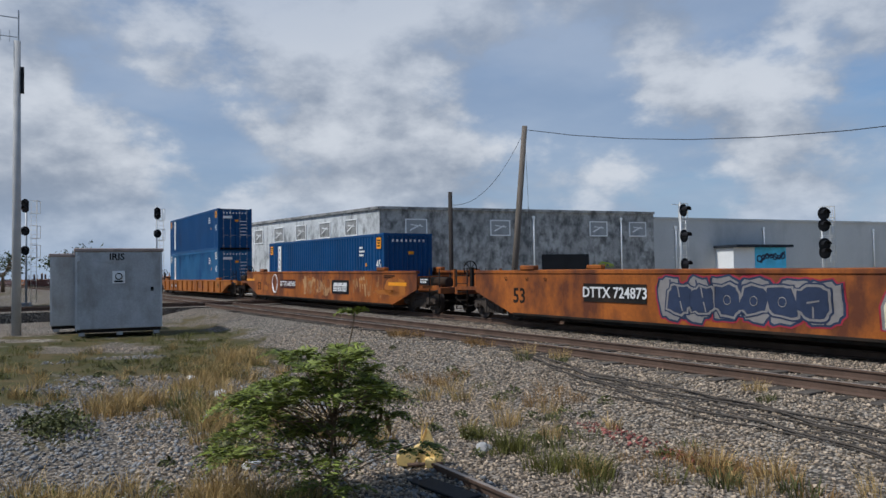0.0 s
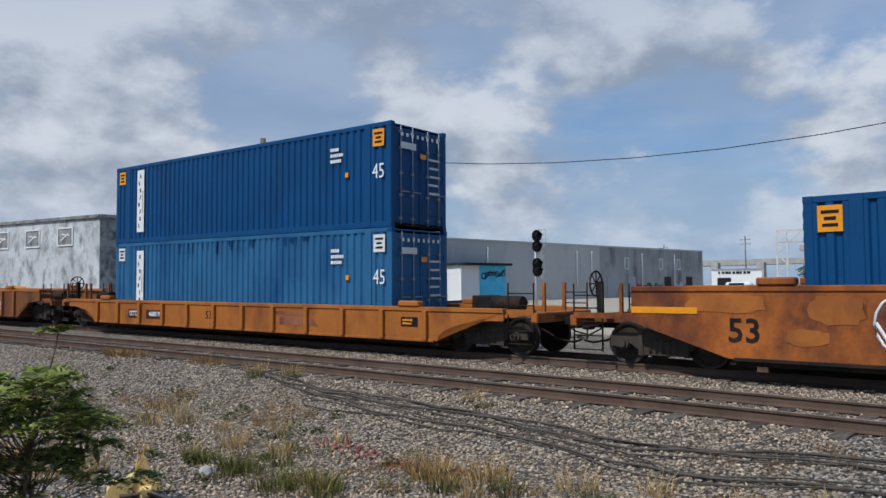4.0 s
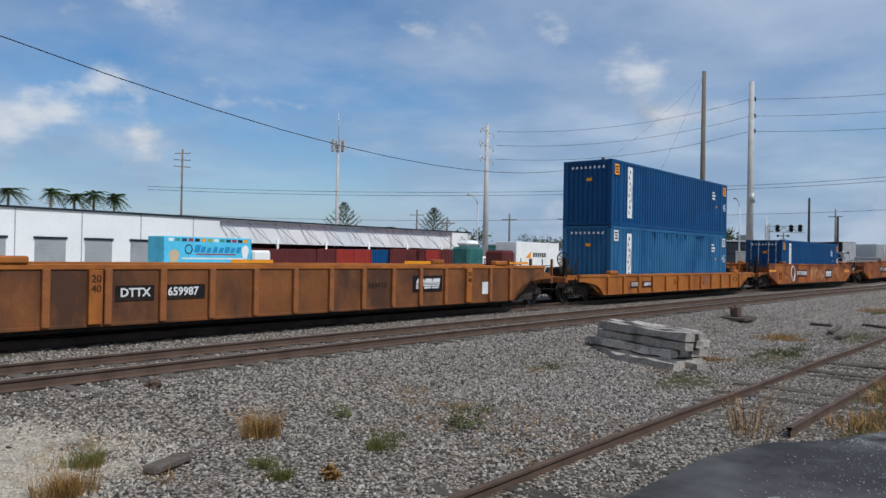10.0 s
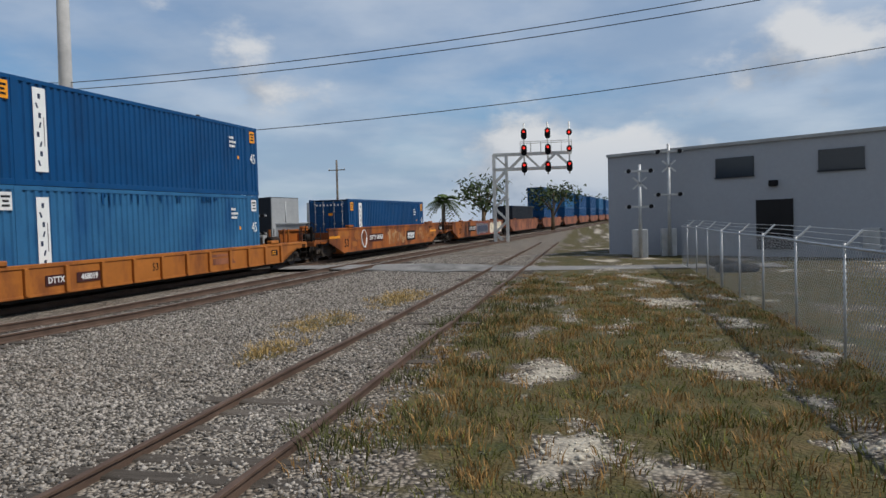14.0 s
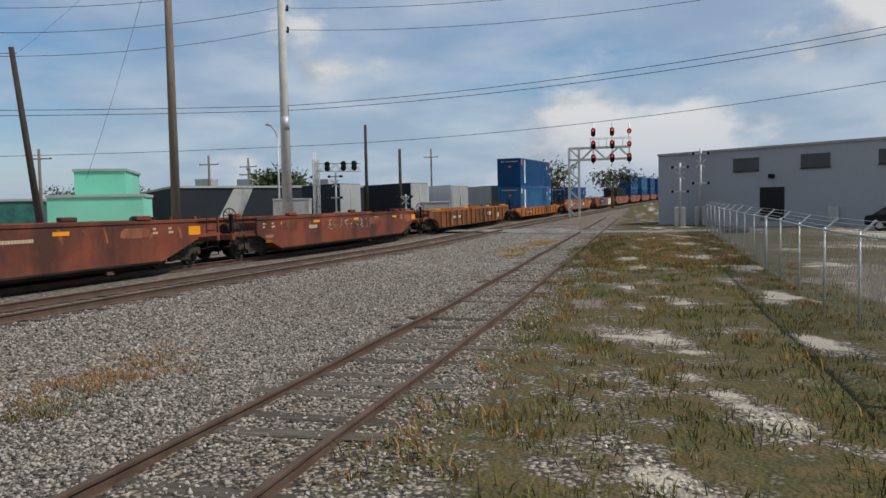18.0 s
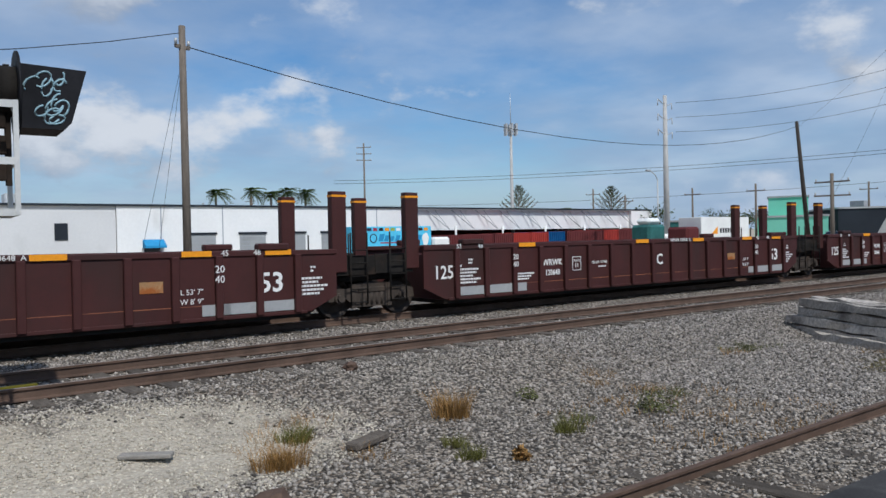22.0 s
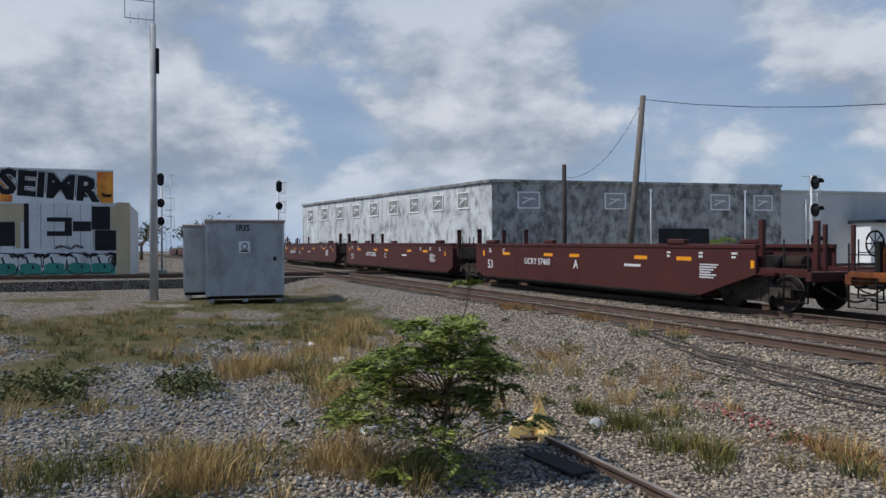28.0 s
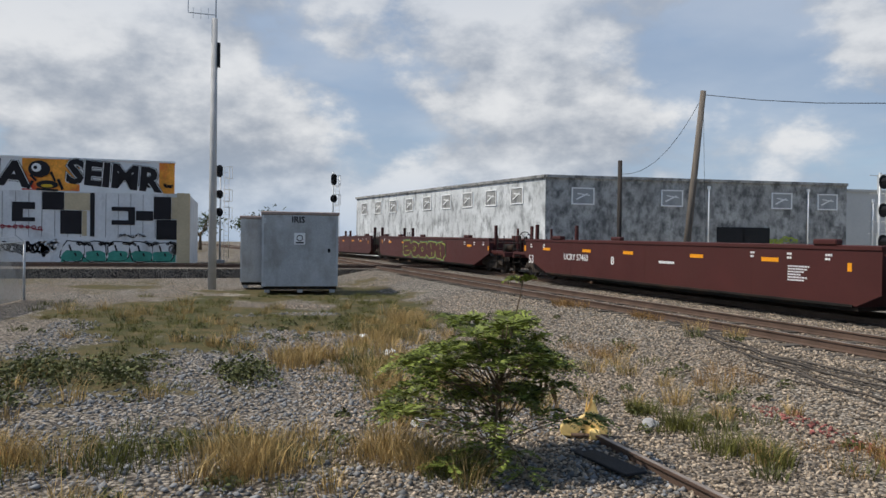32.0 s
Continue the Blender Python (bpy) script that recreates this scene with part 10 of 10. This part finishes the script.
edge = [(11.2 + 0.12 * k + 0.3 * math.sin(k), 1.55 - 0.07 * k + 0.35 * math.sin(k * 2.3), 1.0 + 0.3 * math.sin(k * 1.7)) for k in range(34)]
edge += [(7.9 + 0.09 * k, -1.3 - 0.35 * abs(math.sin(k * 1.9)) - 0.02 * k, 1.15) for k in range(34)] + [(10.9 + 0.4 * math.sin(k * 3.0), 1.6 - 0.085 * k, 0.95) for k in range(28)]
far_strip = lambda x, y: grass_weight(x, y) * np.clip(1.7 - (x - 58) / 22, 0.2, 1) * (sand_weight(x, y) < 0.5) * (x < 83)
blades("grass", "olive grass further along the strip", M["green"], tuft_field(1700, (59, 84, -4.2, 3.0), 35, far_strip), 26, 0.11, 0.28, 57, 0.006)
blades("grass", "rust-brown dry grass further along the strip", M["rust_grass"], tuft_field(2000, (59, 84, -4.2, 3.4), 36, lambda x, y: far_strip(x, y) * (0.6 + 0.4 * (y > 1.2))), 28, 0.17, 0.26, 58, 0.006)
blades("grass", "dark green weeds along the siding", M["weed"], tuft_field(130, (60, 80, 0.9, 3.0), 37, lambda x, y: np.clip((y - 0.4) / 2, 0, 1) * 0.6), 60, 0.26, 0.30, 59, 0.006)
blades("grass", "dry grass patches on the ballast further along", M["dry"], tuft_field(700, (62, 80, 4.6, 6.8), 38, grass_weight), 26, 0.16, 0.26, 60, 0.006)
blades("grass", "tall rust-brown grass along the slab", M["rust_grass"], edge, 44, 0.36, 0.26, 45)
blades("grass", "olive grass along the slab", M["green"], [(x + 0.1, y - 0.1, q) for x, y, q in edge], 30, 0.30, 0.30, 46)
blades("grass", "tall green weeds along the slab", M["green"], [(x + 0.3, y + 0.1, s * 0.9) for x, y, s in edge[::2]], 50, 0.32, 0.28, 46)
blades("grass", "golden dry grass between the slab and the fence", M["rust_grass"], [(8.6 + 0.13 * k + 0.3 * math.sin(k * 2.1), -2.3 - 0.9 * abs(math.sin(k * 1.3)), 0.8 + 0.3 * math.sin(k * 0.9)) for k in range(30)], 44, 0.40, 0.26, 52)
lone = [(-2.6, 8.4, 0.7), (-3.3, 8.0, 0.8), (-4.2, 8.0, 0.8), (-5.0, 7.6, 1.0), (-6.0, 7.3, 1.1), (-6.6, 6.9, 1.0), (-8.5, 9.9, 0.7), (-14.5, 9.6, 1.0), (-13.6, 9.9, 0.9), (-9.0, 6.4, 0.8), (-10.5, 7.4, 0.8), (-5.2, 5.2, 0.9), (-4.0, 7.1, 0.8), (-3.2, 6.4, 0.8), (-7.2, 5.6, 0.9)]
blades("grass", "scattered straw tufts in the ballast", M["dry"], lone, 120, 0.36, 0.26, 47, 0.0032)
blades("grass", "scattered green weeds in the ballast", M["weed"], [(x + 0.5, y - 0.35, s * 0.8) for x, y, s in lone], 70, 0.28, 0.24, 48, 0.008)
def clump(cx, cy, rx, ry, count, seed, size=1.0):
    q = random.Random(seed)
    return [(cx + rx * q.gauss(0, 0.5), cy + ry * q.gauss(0, 0.5), size * q.uniform(0.6, 1.25)) for _ in range(count)]


patches = clump(24.6, 6.9, 1.3, 0.6, 60, 71, 0.7) + clump(42.3, 7.4, 2.6, 0.7, 60, 72, 0.8) + clump(17.9, 6.5, 0.4, 0.4, 14, 73, 0.8)
thin = [(9.06, 8.17), (4.0, 8.5), (3.6, 8.3), (4.3, 7.3), (4.24, 8.75), (9.8, 8.7), (9.3, 7.5), (13.5, 8.4), (15.1, 6.6), (-7.4, 6.4), (-6.5, 6.1), (-7.1, 7.1), (-3.6, 9.05), (-2.8, 9.7), (-4.1, 7.0), (-5.1, 6.4)]
thin_tufts = [q for k, (x, y) in enumerate(thin) for q in clump(x, y, 0.35, 0.25, 5, 200 + k, 0.7)]
blades("grass", "rust-brown dry patches in the ballast by the siding", M["rust_grass"], patches, 40, 0.20, 0.26, 63, 0.0045)
blades("grass", "thin brown weeds in the ballast", M["rust_grass"], thin_tufts, 22, 0.24, 0.22, 63, 0.0028)
blades("grass", "bushy brown weed in the ballast", M["rust_grass"], clump(6.17, 8.08, 0.12, 0.12, 5, 93, 1.0) + clump(3.5, 7.5, 0.16, 0.12, 5, 94, 0.8), 150, 0.42, 0.20, 69, 0.003)
blades("grass", "small spiky green weeds in the ballast", M["green"], clump(6.71, 6.53, 0.08, 0.08, 4, 95, 0.9) + clump(5.2, 6.38, 0.14, 0.1, 4, 96, 0.7) + clump(5.3, 6.91, 0.1, 0.1, 3, 97, 0.6) + clump(4.05, 8.3, 0.2, 0.15, 5, 98, 0.8), 90, 0.28, 0.15, 70, 0.003)
leafy("weeds", "small leafy green weeds in the ballast", M["weed"], clump(8.39, 6.46, 0.25, 0.2, 7, 99, 0.8) + clump(7.68, 8.24, 0.12, 0.12, 4, 100, 0.6), 60, 0.34, 0.24, 71, 0.020)
leafy("weeds", "curled brown dead leaves in the ballast", M["rust_grass"], clump(5.56, 6.09, 0.06, 0.06, 3, 102, 0.7), 60, 0.26, 0.14, 72, 0.04)
blades("grass", "low green weeds in the ballast patches by the siding", M["weed"], clump(21.0, 5.9, 1.5, 0.5, 46, 74, 0.7) + clump(40.5, 6.9, 1.5, 0.4, 26, 75, 0.7) + clump(9.5, 7.05, 0.4, 0.3, 7, 76, 0.7) + clump(7.3, 6.9, 0.3, 0.25, 4, 77, 0.7) + clump(13.9, 8.6, 0.9, 0.3, 14, 78, 0.6), 50, 0.17, 0.24, 64, 0.005)
leafy("weeds", "dark green leafy weeds at the far edge of the slab", M["weed"], clump(14.2, -0.6, 0.6, 0.5, 16, 81, 1.0) + clump(17.3, -2.3, 1.0, 0.5, 22, 82, 1.0) + clump(15.4, 2.3, 0.5, 0.3, 12, 83, 0.9) + clump(13.2, 0.4, 0.7, 0.5, 12, 84, 0.8) + clump(21, 1.5, 3.0, 0.7, 20, 85, 0.8) + clump(32, 1.2, 6.0, 0.9, 20, 87, 0.8) + clump(18, -0.6, 3.0, 1.0, 24, 88, 0.7), 70, 0.30, 0.52, 66, 0.028)
blades("grass", "dense orange-brown grass between the slab and the fence", M["rust_grass"], clump(10.6, -1.75, 1.5, 0.7, 60, 89, 0.9) + clump(12.6, -1.5, 0.8, 0.6, 24, 90, 0.8) + clump(15.8, 2.2, 1.8, 0.5, 40, 91, 0.8) + clump(13.0, 1.2, 0.6, 0.7, 22, 92, 0.7), 60, 0.34, 0.26, 68, 0.004)
blades("grass", "thin dry reeds beside the buried rail", M["rust_grass"], clump(10.9, 3.5, 0.3, 0.25, 6, 86, 1.0), 14, 0.75, 0.3, 67, 0.004)
near_grass = clump(-8.9, -2.5, 0.7, 0.6, 15, 1) + clump(-8.3, 0.1, 0.5, 0.6, 12, 2) + clump(-8.1, 1.75, 0.5, 0.45, 13, 3, 0.9) + clump(-6.6, -0.9, 0.6, 0.8, 10, 4)
mid_grass = clump(-14.6, 1.3, 1.0, 0.9, 18, 15) + clump(-16.6, 2.9, 1.6, 0.7, 18, 16, 0.9) + clump(-20.8, 4.4, 1.6, 0.8, 16, 17, 0.9) + clump(-13.4, 2.4, 2.2, 0.8, 26, 5, 0.85) + clump(-17.5, 3.8, 2.4, 0.9, 22, 6, 0.8) + clump(-11.2, 3.4, 1.3, 1.0, 12, 7, 0.8)
blades("grass", "golden dry grass round the weeds on the western ground", M["dry"], mid_grass, 80, 0.42, 0.26, 54)
blades("grass", "olive grass mixed into the golden grass", M["green"], clump(-13.8, 2.3, 2.4, 0.9, 30, 8, 0.9) + clump(-18.0, 3.6, 2.6, 1.0, 26, 9, 0.9) + clump(-8.6, -0.8, 1.2, 1.8, 22, 10), 46, 0.32, 0.30, 55)
blades("grass", "tall dry grass close to the camera", M["dry"], near_grass, 110, 0.42, 0.26, 49, 0.0032)
blades("grass", "rusty pink dry tufts in the ballast", M["rust_grass"], clump(-20.5, 9.3, 0.9, 0.4, 9, 21) + clump(-14.4, 7.3, 0.7, 0.4, 8, 22) + clump(-17.2, 9.9, 0.7, 0.4, 7, 23) + clump(-11.0, 7.9, 0.5, 0.4, 5, 24) + clump(-6.4, 6.9, 0.9, 0.4, 9, 25), 70, 0.26, 0.28, 61, 0.0035)
blades("grass", "yellow-green grass tufts by the loose rail", M["green"], clump(-8.6, 5.5, 0.3, 0.25, 6, 26) + clump(-7.5, 5.5, 0.4, 0.3, 8, 27) + clump(-9.5, 5.4, 0.3, 0.2, 4, 28) + clump(-7.5, 2.2, 0.35, 0.4, 8, 29), 90, 0.30, 0.20, 62, 0.0035)


leafy("weeds", "dark green leafy weeds in low heaps on the gravel", M["weed"], clump(-13.2, 0.1, 0.7, 0.5, 9, 11) + clump(-13.6, -1.9, 0.9, 0.7, 9, 12) + clump(-13.6, -3.2, 1.2, 0.7, 12, 13, 1.1) + clump(-9.9, 2.2, 0.7, 0.3, 6, 14, 0.8) + clump(-11.5, -3.4, 0.8, 0.6, 7, 18), 120, 0.40, 0.40, 56)
leafy("weeds", "small leafy weeds scattered over the western gravel", M["weed"], [(x, y, s * 0.55) for x, y, s in tuft_field(300, (-22, -5.5, -5, 8.5), 39, lambda x, y: 0.25 + 0.5 * grass_weight(x, y))], 60, 0.30, 0.30, 63, 0.028)


def shrub(x, y, turn, seed):
    """A young feathery-leaved shrub: two thin trunks, spreading boughs, and whorls of drooping fronds at their ends."""
    s = thing("shrub", "young green feathery-leaved shrub growing in the gravel", "shrub")
    r = random.Random(seed)
    leaves, pods = [], []

    def frond(p, d, ln):
        side = d.cross(Vector((0, 0, 1))).normalized()
        for k in range(15):
            f = (k + 1.5) / 16
            q = p + d * ln * f - Vector((0, 0, 0.42 * ln * f * f))
            w = ln * 0.30 * math.sin(math.pi * (0.16 + 0.80 * f))
            for sg in (-1, 1):
                tip = q + (side * sg + d * 0.5).normalized() * w + Vector((0, 0, r.uniform(-0.03, 0.012)))
                wid = d * 0.011 + Vector((0, 0, r.uniform(-0.008, 0.008)))
                leaves.append((q, (q + tip) / 2 + wid, tip, (q + tip) / 2 - wid))

    def whorl(p, e, count, ln):
        for _ in range(count):
            a = r.uniform(0, 6.283)
            frond(p, (e * 0.35 + Vector((math.cos(a), math.sin(a), r.uniform(-0.15, 0.45)))).normalized(), ln * r.uniform(0.7, 1.25))

    def bough(pts, rad):
        part("bough", tube(B(), pts, rad, 5), M["twig"], s)

    trunk = [Vector(v) for v in ((0, 0, 0), (0.02, 0.01, 0.35), (0.06, 0.0, 0.75), (0.14, 0.02, 1.20), (0.20, 0.0, 1.50))]
    twin = [Vector(v) for v in ((0.08, 0.06, 0), (0.10, 0.10, 0.40), (0.09, 0.16, 0.85), (-0.02, 0.22, 1.25))]
    part("trunk", tube(B(), trunk, 0.017, 6), M["twig"], s)
    part("trunk", tube(B(), twin, 0.014, 6), M["twig"], s)
    ends = []
    for k in range(46):
        x2 = -1.0 + 1.62 * (k + r.random()) / 46
        ends.append(Vector((x2, r.uniform(-0.55, 0.55), 1.66 - 0.66 * abs(x2 - 0.02) ** 1.3 - r.uniform(0, 0.5))))
    ends += [Vector((r.uniform(-0.75, 0.55), r.uniform(-0.5, 0.5), r.uniform(0.22, 0.95))) for _ in range(20)]
    ends += [Vector((0.92, -0.1, 0.62)), Vector((0.72, 0.1, 0.50)), Vector((0.60, -0.2, 0.95)), Vector((-0.45, -0.4, 0.18)), Vector((0.30, -0.5, 0.15))]
    for e in ends:
        root = (trunk if r.random() < 0.6 else twin)[2 if e.z > 1.0 else 1]
        root = root + Vector((0, 0, r.uniform(-0.15, 0.2)))
        bough([root, root.lerp(e, 0.5) + Vector((0, 0, -0.05 + 0.1 * r.random())), e], 0.006)
        whorl(e, (e - root).normalized(), 9 if e.z > 0.7 else 7, 0.34)
    bough([trunk[-1], Vector((0.27, 0, 1.80)), Vector((0.30, 0, 2.0))], 0.007)
    whorl(Vector((0.30, 0, 1.97)), Vector((0, 0, 1)), 12, 0.22)
    whorl(Vector((0.22, 0, 1.50)), Vector((0, 0, 1)), 6, 0.30)
    for _ in range(7):
        p = Vector((0.58 + r.uniform(-0.1, 0.1), r.uniform(-0.2, 0.1), 0.92 + r.uniform(-0.06, 0.06)))
        pods.append((p, p + Vector((0.02, 0, -0.08)), p + Vector((0.01, 0.01, -0.17)), p + Vector((-0.02, 0, -0.09))))
    for name, cards, key in (("foliage", leaves, "leaf"), ("pod_cluster", pods, "pod")):
        me = bpy.data.meshes.new(name)
        me.from_pydata([tuple(v) for q in cards for v in q], [], [tuple(range(4 * i, 4 * i + 4)) for i in range(len(cards))])
        me.materials.append(M[key])
        ob = tagged(new(name, me), "", kind="stuff")
        ob.parent = s
    s.matrix_basis = pose(x, y, gz(x, y) - 0.03, 0, 0, turn)


M["pod"] = leaf_material("dry_seed_pods", (0.16, 0.10, 0.05), 0.3)
shrub(-7.62, 2.62, 76, 5)


def palm(az, r, h, seed, size=1.0):
    x, y = spot(az, r)
    z = gz(x, y)
    t = thing("palm_tree", "palm tree with a ragged head of fronds", "tree", "palm trees")
    part("trunk", rod(B(), (x, y, z), (x, y, z + h), 0.22 * size, 0.14 * size, 8), M["wood_pole"], t)
    q = random.Random(seed)
    verts, faces = [], []
    for k in range(48):
        a, up = q.uniform(0, 6.283), q.uniform(-0.7, 0.9)
        d = Vector((math.cos(a), math.sin(a), up)).normalized()
        side = d.cross(Vector((0, 0, 1))).normalized()
        ln = size * q.uniform(0.9, 1.5) * (1.15 + 0.35 * math.cos(a))
        for j in range(9):
            f = (j + 1) / 9
            p = Vector((x, y, z + h)) + d * ln * f - Vector((0, 0, 0.45 * ln * f * f))
            for sg in (-1, 1):
                tip = p + (side * sg * 0.8 + d * 0.6) * ln * 0.30 - Vector((0, 0, 0.1 * ln))
                n = len(verts)
                verts += [tuple(p), tuple(p + d * 0.17 * size), tuple(tip)]
                faces.append((n, n + 1, n + 2))
    me = bpy.data.meshes.new("fronds")
    me.from_pydata(verts, [], faces)
    me.materials.append(M["palm_leaf"])
    ob = new("fronds", me)
    ob.parent = t


for k, (az, dz) in enumerate(((-20.4, 0.1), (-22.9, 0.2), (-24.3, -0.1), (-25.5, 0.15), (-26.8, 0.0))):
    palm(az, 118, 9.7 + dz * 2, k + 3, 1.15)
palm(16.6, 92, 3.6, 21, 1.5)
palm(-45.6, 112, 5.2, 22, 1.5)
palm(-83.2, 140, 4.4, 24, 1.3)


def island_pine(az, r, h, seed):
    """A slender conifer with tiers of upswept feathery branches."""
    x, y = spot(az, r)
    q = random.Random(seed)
    t = thing("pine_tree", "slender conifer with sparse upswept branches", "tree", "distant trees")
    bm = rod(B(), (0, 0, 0), (0, 0, h), 0.16, 0.03, 8)
    verts, faces = [], []
    for k in range(13):
        z = h * (0.52 + 0.46 * k / 12)
        ln = 3.0 * (1.05 - k / 13)
        for j in range(5):
            a = j * 1.257 + k * 0.6 + q.uniform(-0.2, 0.2)
            d = Vector((math.cos(a), math.sin(a), 0))
            arm = [Vector((0, 0, z)) + d * ln * f + Vector((0, 0, ln * (0.15 * f + 0.45 * f * f))) for f in (0, 0.35, 0.7, 1.0)]
            tube(bm, arm, 0.022, 4)
            for i in range(26):
                f = 0.25 + 0.75 * i / 25
                p = Vector((0, 0, z)) + d * ln * f + Vector((0, 0, ln * (0.15 * f + 0.45 * f * f)))
                e = Vector((q.uniform(-1, 1), q.uniform(-1, 1), q.uniform(0.1, 1.2))).normalized() * 0.34
                s = Vector((q.uniform(-1, 1), q.uniform(-1, 1), 0)).normalized() * 0.05
                n = len(verts)
                verts += [tuple(p - s), tuple(p + s), tuple(p + e)]
                faces.append((n, n + 1, n + 2))
    part("trunk", bm, M["twig"], t)
    me = bpy.data.meshes.new("needles")
    me.from_pydata(verts, [], faces)
    me.materials.append(M["tree_leaf"])
    new("needles", me).parent = t
    t.matrix_basis = pose(x, y, gz(x, y))


island_pine(-42.8, 118, 9.6, 5)
island_pine(-49.6, 118, 8.9, 6)


def tree(az, r, h, w, seed, bare=False):
    """A broad-leaved tree: trunk, limbs and a crown of many leaf clumps."""
    x, y = spot(az, r)
    z = gz(x, y)
    q = random.Random(seed)
    t = thing("tree", "distant tree with an uneven crown" if not bare else "thin windswept tree", "tree", "distant trees")
    bm = B()
    rod(bm, (0, 0, 0), (0, 0, h * 0.5), 0.05 * h, 0.03 * h, 8)
    ends = []
    for k in range(7):
        a = k * 0.9 + q.random()
        e = Vector((math.cos(a) * w * 0.35, math.sin(a) * w * 0.35, h * q.uniform(0.6, 0.92)))
        tube(bm, [(0, 0, h * q.uniform(0.25, 0.5)), e * 0.55 + Vector((0, 0, h * 0.2)), e], 0.014 * h, 5)
        ends.append(e)
    part("trunk", bm, M["twig"], t)
    verts, faces = [], []
    for e in ends:
        for k in range(30 if bare else 110):
            c = e + Vector((q.gauss(0, w * 0.16), q.gauss(0, w * 0.16), q.gauss(0, h * 0.10)))
            s = 0.05 * h * q.uniform(0.5, 1.3)
            a, b = Vector((q.uniform(-1, 1), q.uniform(-1, 1), q.uniform(-1, 1))).normalized(), Vector((q.uniform(-1, 1), q.uniform(-1, 1), q.uniform(-1, 1))).normalized()
            n = len(verts)
            verts += [tuple(c), tuple(c + a * s * 1.6), tuple(c + b * s * 1.2)]
            faces.append((n, n + 1, n + 2))
    me = bpy.data.meshes.new("crown")
    me.from_pydata(verts, [], faces)
    me.materials.append(M["tree_leaf"])
    ob = new("crown", me)
    ob.parent = t
    t.matrix_basis = pose(x, y, z)


for k, (az, r, h, w) in enumerate(((-84.9, 150, 6.8, 5.5), (-88.2, 160, 6.4, 6), (-58.6, 140, 5.2, 7), (-60.0, 150, 5.0, 6), (-57.0, 150, 5, 6), (-43.0, 116, 5.4, 4), (-52.4, 112, 5.0, 4), (-69.0, 128, 7.0, 4), (-70.5, 126, 6.5, 3.5), (15.6, 118, 4.6, 7), (14.6, 125, 4.0, 7), (13.2, 130, 3.6, 7), (88.6, 120, 6.0, 6), (92.6, 150, 6.5, 7), (99, 160, 6, 6), (-90.2, 330, 9, 14), (-89.0, 340, 8, 14), (26, 230, 7, 12), (86.8, 150, 6, 8))):
    tree(az, r, h, w, k + 40)


# ---- the train's run ----
SPEED, START = 9.9, -73.3


def motions():
    times = [0, 0.1, 0.3] + [float(k) for k in range(1, 32)] + [31.7, 31.9, 32]
    for ob, u, z, reach in CARS:
        rows = []
        for t in times:
            s = START + SPEED * t - u
            a, _ = line_at(s - reach)
            b, _ = line_at(s + reach)
            d = b - a
            mid = (a + b) / 2
            rows.append((t, pose(mid.x, mid.y, mid.z + z, 0, -math.degrees(math.atan2(d.z, math.hypot(d.x, d.y))), math.degrees(math.atan2(d.y, d.x)))))
        walk(ob, rows)
    # the wheels of the cars that pass nearest roll along
    near = {ob.name: u for ob, u, z, reach in CARS if -50 < u < 20}
    steps = int(32 / 0.06) + 1
    for car, w, side, axle in WHEELS:
        if car.name in near:
            base = w.matrix_basis.copy()
            turn = SPEED / 0.46 * (1 if side > 0 else -1)
            walk(w, [(32.0 * k / steps, base @ pose(0, 0, 0, 0, math.degrees(turn * 32.0 * k / steps) % 360, 0)) for k in range(steps + 1)])


motions()
